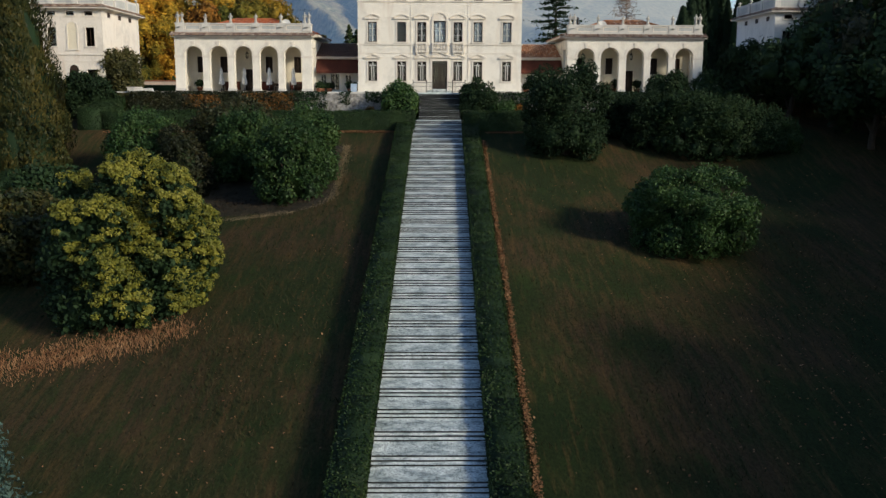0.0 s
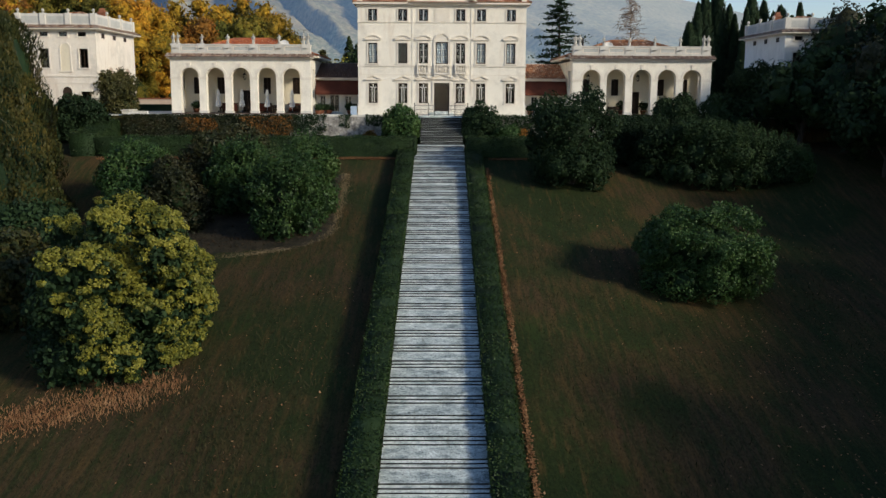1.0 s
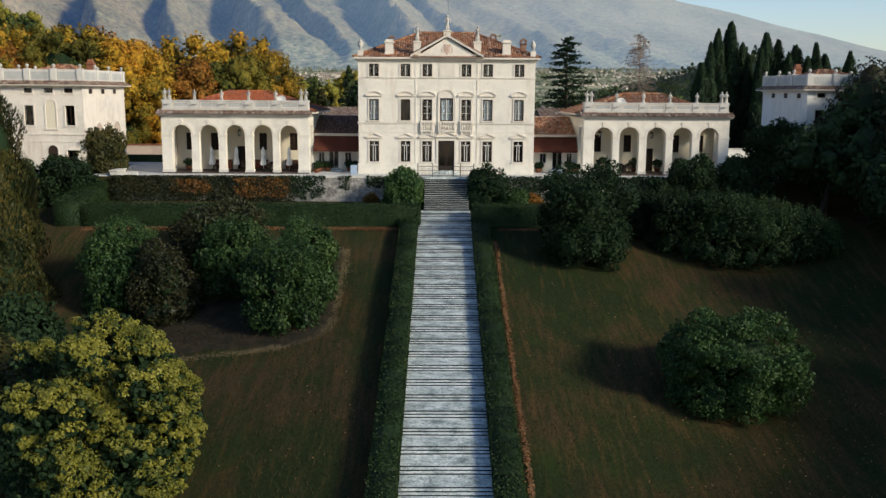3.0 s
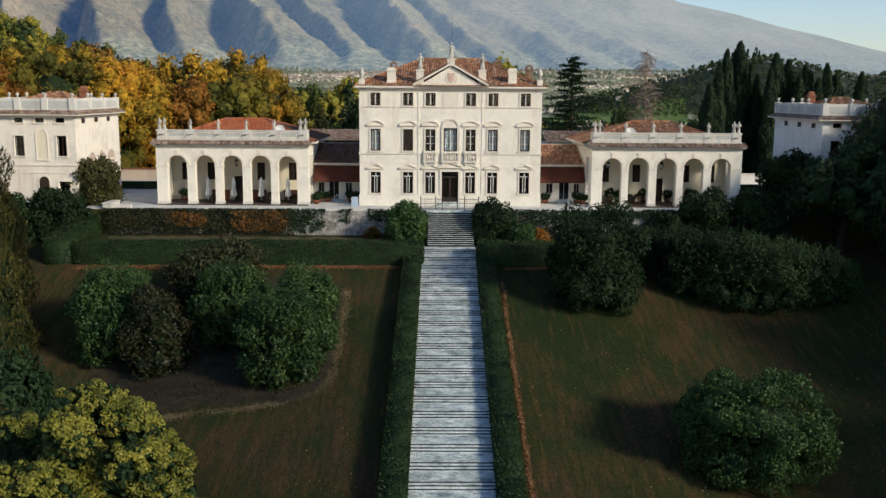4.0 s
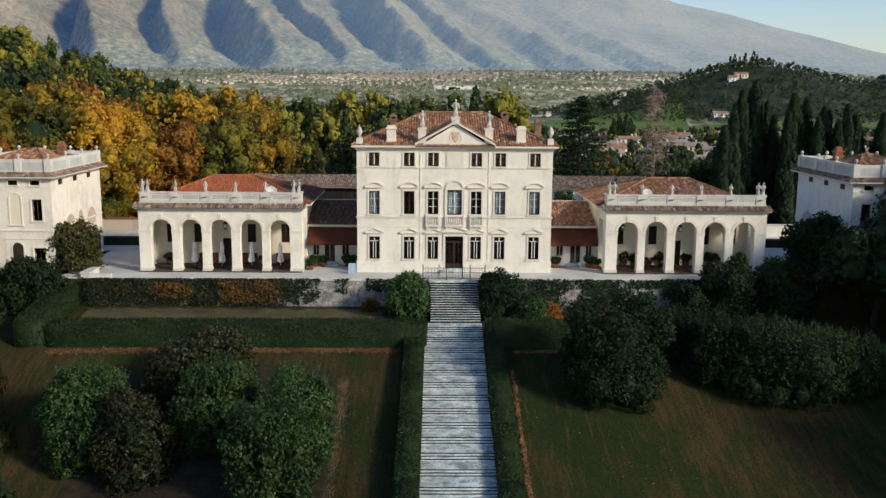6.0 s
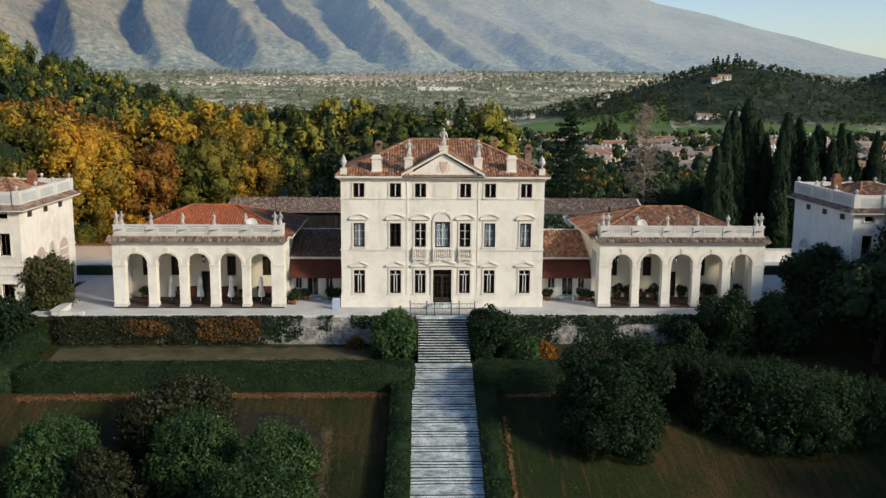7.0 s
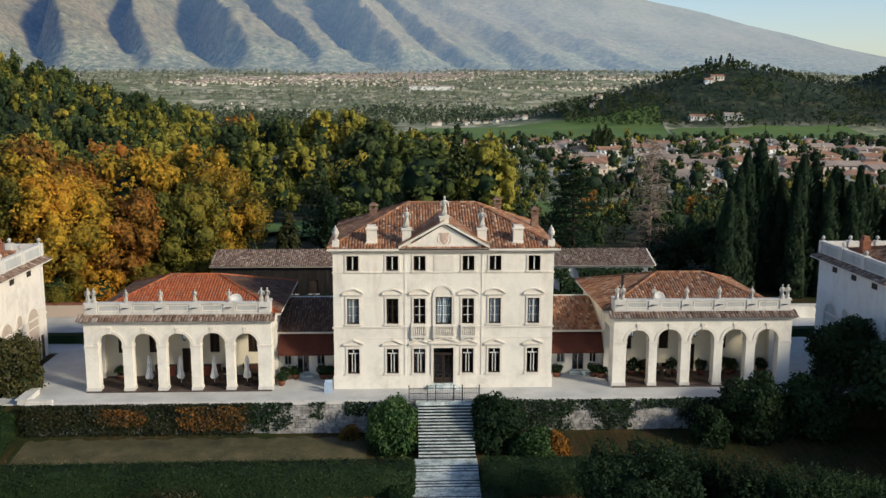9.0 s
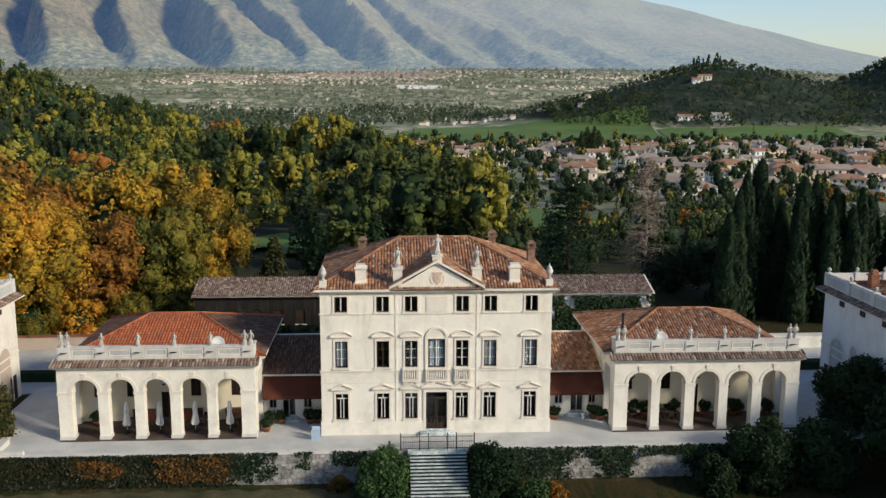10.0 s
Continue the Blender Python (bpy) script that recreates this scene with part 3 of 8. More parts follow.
def tile_slope(shape, a, b, c, d, pitch=0.27, course=0.42, seed=1):
    """Curved tiles in courses on the slope a-b (eave) to d-c (ridge), each tile a piece of its own."""
    rnd = random.Random(seed)
    a, b, c, d = (Vector(p) for p in (a, b, c, d))
    up = (b - a).cross(d - a).normalized()
    if up.z < 0:
        up = -up
    along = (b - a).normalized()
    slope = up.cross(along).normalized()
    if slope.z < 0:
        slope = -slope
    length = max((d - a).dot(slope), (c - a).dot(slope))
    rows = max(1, int(length / course))
    for r in range(rows):
        t0, t1 = r / rows, min(1.0, (r + 1.12) / rows)
        l0, r0, l1, r1 = a.lerp(d, t0), b.lerp(c, t0), a.lerp(d, t1), b.lerp(c, t1)
        s0, s1 = (l0 - a).dot(along), (r0 - a).dot(along)
        k0, k1 = math.ceil(s0 / pitch), math.floor(s1 / pitch)
        for k in range(k0, k1):
            base = a + along * (k * pitch) + slope * (length * t0)
            tip = a + along * (k * pitch) + slope * (length * t1)
            h, g = 0.075 + rnd.uniform(-0.012, 0.012), rnd.uniform(-0.012, 0.012)
            n = len(shape.v)
            for p, lift in ((base, 0.035), (tip, 0.0)):
                for u, z in ((0.0, 0.0), (0.28, 0.8), (0.5, 1.0), (0.72, 0.8), (1.0, 0.0)):
                    shape.v.append(tuple(p + along * (u * pitch * 0.98 + g) + up * (z * h + lift)))
            shape.f += [(n + i, n + i + 1, n + i + 6, n + i + 5) for i in range(4)]
            shape.f.append((n, n + 4, n + 3, n + 2, n + 1))
    return shape


def hip_roof(name, x0, x1, y0, y1, z0, rx0, rx1, ry, rz, mats, parent, soffit=TRIM, seed=1, faces="fblr"):
    """A hipped roof: deck, tiles, ridge caps. mats: tiles of the front, back, left and right slopes."""
    e = [(x0, y0, z0), (x1, y0, z0), (x1, y1, z0), (x0, y1, z0)]
    p, q = (rx0, ry, rz), (rx1, ry, rz)
    s = Shape()
    s.face(e[0], e[1], q, p).face(e[1], e[2], q).face(e[2], e[3], p, q).face(e[3], e[0], p)
    n = len(s.v)
    s.v += [(x, y, z - 0.18) for x, y, z in e] + e
    s.f += [(n + 3, n + 2, n + 1, n)] + [(n + i, n + (i + 1) % 4, n + 4 + (i + 1) % 4, n + 4 + i) for i in range(4)]
    roof = s.part(name, soffit, parent)
    for key, quad, mat in (("f", (e[0], e[1], q, p), mats[0]), ("b", (e[2], e[3], p, q), mats[1]), ("l", (e[3], e[0], p, p), mats[2]), ("r", (e[1], e[2], q, q), mats[3])):
        if key in faces:
            t = tile_slope(Shape(), *quad, seed=seed + ord(key)).part("roof_tiles", mat, roof)
            tagged(t, kind="stuff")
    caps = Shape()
    for a, b in ((e[0], p), (e[1], q), (e[2], q), (e[3], p), (p, q)):
        a, b = Vector(a), Vector(b)
        k = max(1, int((b - a).length / 0.45))
        for i in range(k):
            u, w = a.lerp(b, i / k), a.lerp(b, (i + 1.1) / k)
            lift = Vector((0, 0, 0.07))
            caps.tube([u + lift, w + lift], [0.15, 0.125], 7)
    tagged(caps.part("ridge_capping", mats[0], roof), kind="stuff")
    return roof


def statue(name, x, y, z, h, label, turn=0.0, seed=0):
    """A robed stone figure on a small block, one plain mesh."""
    rnd = random.Random(seed)
    s = Shape()
    s.box(-0.17 * h, -0.15 * h, 0, 0.17 * h, 0.15 * h, 0.07 * h, 0.02 * h)
    s.lathe(0, 0, [(0.14 * h, 0.07 * h), (0.15 * h, 0.2 * h), (0.115 * h, 0.4 * h), (0.10 * h, 0.55 * h), (0.13 * h, 0.7 * h), (0.125 * h, 0.78 * h), (0.05 * h, 0.83 * h)], 9, 1.0, 0.8)
    s.lathe(0.01 * h, -0.01 * h, [(0.035 * h, 0.83 * h), (0.065 * h, 0.88 * h), (0.065 * h, 0.94 * h), (0.03 * h, 1.0 * h)], 8)
    q = rnd.choice((-1, 1))
    s.tube([(q * 0.12 * h, 0, 0.76 * h), (q * 0.2 * h, -0.04 * h, 0.6 * h), (q * 0.12 * h, -0.13 * h, 0.52 * h)], [0.05 * h, 0.04 * h, 0.03 * h], 6)
    s.tube([(-q * 0.12 * h, 0, 0.76 * h), (-q * 0.19 * h, 0.0, 0.62 * h), (-q * 0.2 * h, -0.05 * h, 0.46 * h)], [0.05 * h, 0.04 * h, 0.03 * h], 6)
    s.tube([(-0.1 * h, -0.1 * h, 0.1 * h), (-0.02 * h, -0.13 * h, 0.4 * h), (0.1 * h, -0.09 * h, 0.72 * h)], [0.04 * h, 0.03 * h, 0.03 * h], 5)
    ob = s.part(name, STATUE, None, smooth=True)
    place(ob, x, y, z, turn)
    return tagged(ob, label, "statue", "statues on the parapets and roof")


def window(parent, x, z0, w, h, y=0.0, style="casement", crown="", mat=TRIM):
    """A window in its opening at the wall's front y: stone surround, sash, panes, and a small pediment over it."""
    s = Shape()
    j = 0.16
    s.box(-w / 2 - j, -0.07, 0, -w / 2, 0.10, h).box(w / 2, -0.07, 0, w / 2 + j, 0.10, h).box(-w / 2 - j, -0.07, h, w / 2 + j, 0.10, h + j)
    s.box(-w / 2 - 0.24, -0.14, -0.14, w / 2 + 0.24, 0.12, 0.0)
    if crown:
        s.box(-w / 2 - 0.05, -0.05, h + 0.16, w / 2 + 0.05, 0, h + 0.34)
        s.box(-w / 2 - 0.42, -0.2, h + 0.34, w / 2 + 0.42, 0, h + 0.43)
        e = w / 2 + 0.42
        if crown == "gable":
            s.prism([(-e, h + 0.43), (e, h + 0.43), (0, h + 0.82)], -0.07, 0)
            s.prism([(-e, h + 0.43), (0, h + 0.82), (0, h + 0.94), (-e, h + 0.53)], -0.2, -0.0)
            s.prism([(0, h + 0.82), (e, h + 0.43), (e, h + 0.53), (0, h + 0.94)], -0.2, -0.0)
        else:
            arc = [(-e + 2 * e * k / 10, h + 0.43 + 0.42 * math.sin(math.pi * k / 10) ** 0.8) for k in range(11)]
            s.prism(arc, -0.07, 0)
            for (a, b), (c, d) in zip(arc[:-1], arc[1:]):
                s.prism([(a, b), (c, d), (c, d + 0.1), (a, b + 0.1)], -0.2, 0)
    win = s.part("window", mat, parent)
    place(win, x, y, z0)
    # dark outer frame paints the shadow in the window's reveal
    f = Shape()
    t = 0.10
    f.box(-w / 2, 0.14, 0, -w / 2 + t, 0.22, h).box(w / 2 - t, 0.14, 0, w / 2, 0.22, h).box(-w / 2 + t, 0.14, 0, w / 2 - t, 0.22, t).box(-w / 2 + t, 0.14, h - t, w / 2 - t, 0.22, h)
    f.part("window_frame", DARKWOOD, win)
    f = Shape()
    if style == "casement":
        f.box(-0.17, 0.13, t, -0.09, 0.21, h * 0.78).box(0.09, 0.13, t, 0.17, 0.21, h * 0.78).box(-w / 2 + t, 0.13, h * 0.78, w / 2 - t, 0.21, h * 0.78 + 0.09)
        f.box(-0.05, 0.13, h * 0.78 + 0.09, 0.05, 0.21, h - t)
    else:
        f.box(-0.05, 0.14, t, 0.05, 0.21, h - t)
        for k in (1, 2) if h > 1.6 else ():
            f.box(-w / 2 + t, 0.145, h * k / (3 if h > 1.6 else 2) - 0.025, w / 2 - t, 0.205, h * k / (3 if h > 1.6 else 2) + 0.025)
    f.part("sash", DARKWOOD if style == "dark" else SASH, win)
    g = Shape()
    g.box(-w / 2 + t, 0.17, t, w / 2 - t, 0.18, h - t)
    pane = g.part("pane", GLASS, win)
    pane.visible_shadow = False
    if style == "curtain":
        c = Shape()
        for k in range(12):
            u0, u1 = -w / 2 + 0.1 + (w - 0.2) * k / 12, -w / 2 + 0.1 + (w - 0.2) * (k + 1) / 12
            v0, v1 = (0.27, 0.31) if k % 2 else (0.31, 0.27)
            c.face((u0, v0, 0.05), (u1, v1, 0.05), (u1, v1, h - 0.05), (u0, v0, h - 0.05))
        c.part("curtain", CURTAIN, win, "curtain drawn behind the panes, tinted blue-grey like reflected sky")
    return win


# ---- the villa ----
def build_villa():
    villa = thing("villa", "three-storey cream limewashed villa with pediment and tiled hip roof", "villa")
    cols = (-8.23, -4.66, -2.2, 2.22, 4.67, 8.22)
    W = 1.08
    holes = [(-0.92, 0.46, 0.92, 3.82), (-0.74, 6.05, 0.74, 8.6)]
    for c in cols:
        holes += [(c - W / 2, 1.42, c + W / 2, 3.76), (c - W / 2, 6.1, c + W / 2, 8.47), (c - W / 2, 11.03, c + W / 2, 12.4)]
    s = pierced(Shape(), -10, 10, 0, 13.0, 0, 0.5, holes)
    s.part("front_wall", WALL, villa)
    Shape().box(-10, 0.5, 0, -9.5, 15, 13.0).part("side_wall", WALL, villa)
    Shape().box(9.5, 0.5, 0, 10, 15, 13.0).part("side_wall", WALL, villa)
    Shape().box(-9.5, 14.5, 0, 9.5, 15, 13.0).part("rear_wall", WALL, villa)
    inner = Shape().box(-9.5, 3.2, 0, 9.5, 3.3, 13.0)
    for z in (0.35, 5.2, 10.2):
        inner.box(-9.5, 0.5, z - 0.1, 9.5, 3.2, z)
    for c in (-6.5, -3.4, -1.35, 1.35, 3.4, 6.5):
        inner.box(c - 0.06, 0.5, 0, c + 0.06, 3.2, 13)
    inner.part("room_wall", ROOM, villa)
    for a, c in ((-10.08, -0.95), (0.95, 10.08)):
        Shape().box(a, -0.08, 0, c, 0, 1.15).part("plinth", WALL, villa)
        Shape().box(a, -0.05, 1.15, c, 0, 1.24).part("plinth_moulding", WALL, villa)
    for z, h, p in ((5.72, 0.16, 0.09), (4.72, 0.07, 0.04), (10.82, 0.12, 0.07)):
        Shape().box(-10.02 - p, -p, z, 10.02 + p, 0, z + h).part("string_course", TRIM, villa)
    for x in (-3.5, 3.5):
        Shape().box(x - 0.07, -0.05, 1.24, x + 0.07, 0, 12.72).part("pilaster_strip", WALL, villa)
    cor = Shape()
    for z, p, h in ((12.62, 0.08, 0.1), (12.72, 0.16, 0.12), (12.84, 0.3, 0.12), (12.96, 0.42, 0.09)):
        cor.box(-10 - p, -p, z, 10 + p, 15 + p, z + h)
    cor.part("cornice", TRIM, villa)
    hip_roof("roof", -10.5, 10.5, -0.55, 15.5, 13.12, -3.2, 3.3, 7.5, 16.25, (TILE, TILE, TILE, TILE), villa, seed=3)
    # pediment
    p = Shape()
    p.prism([(-3.85, 12.95), (3.85, 12.95), (0, 15.3)], -0.3, 0.6)
    p.part("pediment", WALL, villa)
    q = Shape()
    q.box(-4.05, -0.55, 12.98, 4.05, 0.1, 13.14)
    q.prism([(-4.1, 13.14), (0, 15.42), (0, 15.64), (-4.1, 13.36)], -0.6, 0.1)
    q.prism([(0, 15.42), (4.1, 13.14), (4.1, 13.36), (0, 15.64)], -0.6, 0.1)
    q.part("pediment_cornice", TRIM, villa)
    crest = Shape()
    crest.lathe(0, 0, [(0.06, -0.5), (0.34, -0.2), (0.42, 0.1), (0.36, 0.42), (0.12, 0.5)], 9, 1.0, 0.12)
    crest.box(-0.42, -0.05, 0.42, 0.42, 0.05, 0.6)
    crest.tube([(-0.5, 0, 0.3), (-0.62, 0, -0.1), (-0.3, 0, -0.5)], [0.03, 0.04, 0.03], 5).tube([(0.5, 0, 0.3), (0.62, 0, -0.1), (0.3, 0, -0.5)], [0.03, 0.04, 0.03], 5)
    place(crest.part("carved_shield", ARMS, villa, "pinkish carved coat of arms"), 0, -0.31, 13.95)
    gable = Shape()
    for a, b, c, d in (((-4.1, -0.62, 13.42), (-4.1, 4.6, 13.42), (0, 6.6, 15.7), (0, -0.62, 15.7)), ((4.1, 4.6, 13.42), (4.1, -0.62, 13.42), (0, -0.62, 15.7), (0, 6.6, 15.7))):
        tile_slope(gable, a, b, c, d, seed=7)
    tagged(gable.part("roof_tiles", TILE, villa), kind="stuff")
    deck = Shape()
    deck.face((-4.1, -0.6, 13.38), (0, -0.6, 15.66), (0, 6.6, 15.66), (-4.1, 0.6, 13.38)).face((4.1, -0.6, 13.38), (4.1, 0.6, 13.38), (0, 6.6, 15.66), (0, -0.6, 15.66))
    deck.part("gable_deck", TRIM, villa)
    # windows
    base = window(villa, cols[0], 1.42, W, 2.34, 0, "casement", "gable")
    for c in cols[1:]:
        again(base, c, 0, 1.42, villa)
    first = {k: window(villa, c, 6.1, W, 2.37, 0, k, "arc") for c, k in ((cols[0], "curtain"), (cols[1], "dark"), (cols[2], "sash"))}
    for c, k in ((cols[3], "sash"), (cols[4], "curtain"), (cols[5], "curtain")):
        again(first[k], c, 0, 6.1, villa)
    top = window(villa, cols[0], 11.03, W, 1.37, 0, "sash")
    for c in cols[1:]:
        again(top, c, 0, 11.03, villa)
    Shape().box(-0.95, -0.03, 10.95, 0.95, 0, 12.4).box(-0.85, -0.05, 11.05, 0.85, -0.02, 12.3).part("blank_panel", TRIM, villa)
    mid = window(villa, 0, 6.05, 1.48, 2.55, 0, "curtain")
    a = arch_band(Shape(), -0.78, 0.78, 8.72, 0.2, -0.12, 0)
    a.box(-1.0, -0.12, 8.62, 1.0, 0, 8.72).box(-1.02, -0.1, 6.05, -0.9, 0, 8.62).box(0.9, -0.1, 6.05, 1.02, 0, 8.62)
    a.part("arch_moulding", TRIM, villa)
    Shape().prism([(0.76 * math.cos(math.pi * k / 12), 8.73 + 0.76 * math.sin(math.pi * k / 12)) for k in range(13)], -0.03, 0.0).part("lunette", TRIM, villa)
    # balconies, each with its balusters
    post = Shape().lathe(0, 0, [(0.06, 0), (0.06, 0.08), (0.035, 0.14), (0.08, 0.36), (0.075, 0.44), (0.03, 0.66), (0.055, 0.74), (0.055, 0.82)], 8)
    post_mesh = post.mesh("baluster", TRIM, True)
    for x0, x1, n in ((-2.98, -1.52, 6), (-0.98, 1.0, 9), (1.54, 2.98, 6)):
        b = Shape().box(x0, -0.28, 4.84, x1, 0, 5.02).box(x0 + 0.02, -0.26, 5.86, x1 - 0.02, -0.08, 5.98)
        b.box(x0 + 0.02, -0.26, 5.02, x0 + 0.16, -0.08, 5.86).box(x1 - 0.16, -0.26, 5.02, x1 - 0.02, -0.08, 5.86)
        b.box(x0 + 0.1, -0.2, 4.6, x0 + 0.3, 0, 4.84).box(x1 - 0.3, -0.2, 4.6, x1 - 0.1, 0, 4.84)
        bal = b.part("balcony", TRIM, villa)
        for k in range(n):
            o = new("baluster", post_mesh)
            o.parent = bal
            o.location = (x0 + 0.16 + (x1 - x0 - 0.32) * (k + 0.5) / n, -0.17, 5.03)
    # door
    d = Shape()
    d.box(-1.16, -0.1, 0.3, -0.92, 0.1, 3.82).box(0.92, -0.1, 0.3, 1.16, 0.1, 3.82).box(-1.16, -0.1, 3.82, 1.16, 0.1, 4.08).box(-1.35, -0.26, 4.22, 1.35, 0, 4.34)
    d.prism([(-1.35, 4.34), (1.35, 4.34), (0, 4.8)], -0.08, 0).prism([(-1.35, 4.34), (0, 4.8), (0, 4.93), (-1.35, 4.45)], -0.24, 0).prism([(0, 4.8), (1.35, 4.34), (1.35, 4.45), (0, 4.93)], -0.24, 0)
    door = d.part("door", TRIM, villa)
    leaf = Shape()
    for x0, x1 in ((-0.9, -0.02), (0.02, 0.9)):
        leaf.box(x0, 0.12, 0.47, x0 + 0.1, 0.2, 3.2).box(x1 - 0.1, 0.12, 0.47, x1, 0.2, 3.2).box(x0 + 0.1, 0.12, 0.47, x1 - 0.1, 0.2, 0.95).box(x0 + 0.1, 0.12, 3.1, x1 - 0.1, 0.2, 3.2)
        for k in (1, 2, 3):
            leaf.box(x0 + 0.1, 0.14, 0.95 + 0.54 * k, x1 - 0.1, 0.18, 0.99 + 0.54 * k)
        leaf.box((x0 + x1) / 2 - 0.02, 0.14, 0.95, (x0 + x1) / 2 + 0.02, 0.18, 3.1)
    leaf.box(-0.9, 0.1, 3.2, 0.9, 0.22, 3.3)
    leaf.part("door_leaf", DARKWOOD, door, "dark glazed double door leaf")
    Shape().box(-0.88, 0.155, 0.95, 0.88, 0.165, 3.78).part("pane", GLASS, door).visible_shadow = False
    Shape().box(-1.6, -0.75, 0, 1.6, -0.085, 0.16).box(-1.4, -0.5, 0.16, 1.4, -0.085, 0.31).box(-0.92, -0.085, 0, 0.92, 0.5, 0.46).part("doorstep", STONE, villa)
    # chimneys and pedestals on the roof
    for x in (-6.5, 6.75):
        c = Shape().box(x - 0.45, 0.3, 13.2, x + 0.45, 1.1, 14.75).box(x - 0.55, 0.2, 14.75, x + 0.55, 1.2, 14.9).box(x - 0.4, 0.35, 14.9, x + 0.4, 1.05, 15.12).box(x - 0.6, 0.15, 13.2, x + 0.6, 1.25, 13.75, 0.14)
        c.part("chimney", TRIM, villa)
    for x, y, h in ((9.4, 8.6, 15.6), (-6.6, 9.5, 15.9), (5.9, 11.0, 16.3)):
        c = Shape().box(x - 0.35, y - 0.35, 13.2, x + 0.35, y + 0.35, h - 0.55).box(x - 0.45, y - 0.45, h - 0.55, x + 0.45, y + 0.45, h - 0.43)
        for u in (-0.3, 0.3):
            for w in (-0.3, 0.3):
                c.box(x + u - 0.09, y + w - 0.09, h - 0.43, x + u + 0.09, y + w + 0.09, h - 0.12)
        c.box(x - 0.46, y - 0.46, h - 0.12, x + 0.46, y + 0.46, h + 0.16, 0.3)
        c.part("chimney", BRICK, villa, "brick chimney with an open cap")
    for x in (-3.35, 3.42):
        Shape().box(x - 0.4, -0.15, 13.2, x + 0.4, 0.65, 14.75).box(x - 0.48, -0.23, 14.75, x + 0.48, 0.73, 14.92).part("pedestal", TRIM, villa)
        statue("statue", x, 0.25, 14.92, 1.75, "pale stone figure on a pedestal above the villa's eaves", 0, int(x * 10))
    Shape().box(-0.4, -0.55, 15.3, 0.4, 0.25, 15.95).box(-0.48, -0.63, 15.95, 0.48, 0.33, 16.06).part("pedestal", TRIM, villa)
    statue("statue", 0, -0.15, 16.06, 1.75, "tall pale stone figure on the villa's pediment", 0, 3)
    for x in (-9.7, 9.7):
        Shape().box(x - 0.3, -0.3, 13.15, x + 0.3, 0.3, 13.85).part("pedestal", TRIM, villa)
        urn = Shape().lathe(0, 0, [(0.2, 0), (0.22, 0.08), (0.08, 0.18), (0.28, 0.5), (0.33, 0.75), (0.2, 0.9), (0.25, 0.96), (0.08, 1.15), (0.02, 1.35)], 10).part("urn", STATUE, None, smooth=True)
        place(urn, x, 0, 13.85)
        tagged(urn, "carved stone urn with a finial on the roof corner", "urn", "urns on the villa's roof")
    rod = Shape().tube([(0, 0, 0), (0, 0, 5.2)], [0.02, 0.012], 5).box(-0.06, -0.06, 0, 0.06, 0.06, 0.1).part("lightning_rod", IRON)
    place(rod, 0.25, 7.5, 16.2)
    tagged(rod, "thin iron lightning rod on the villa's ridge", "lightning rod")
    return villa


build_villa()

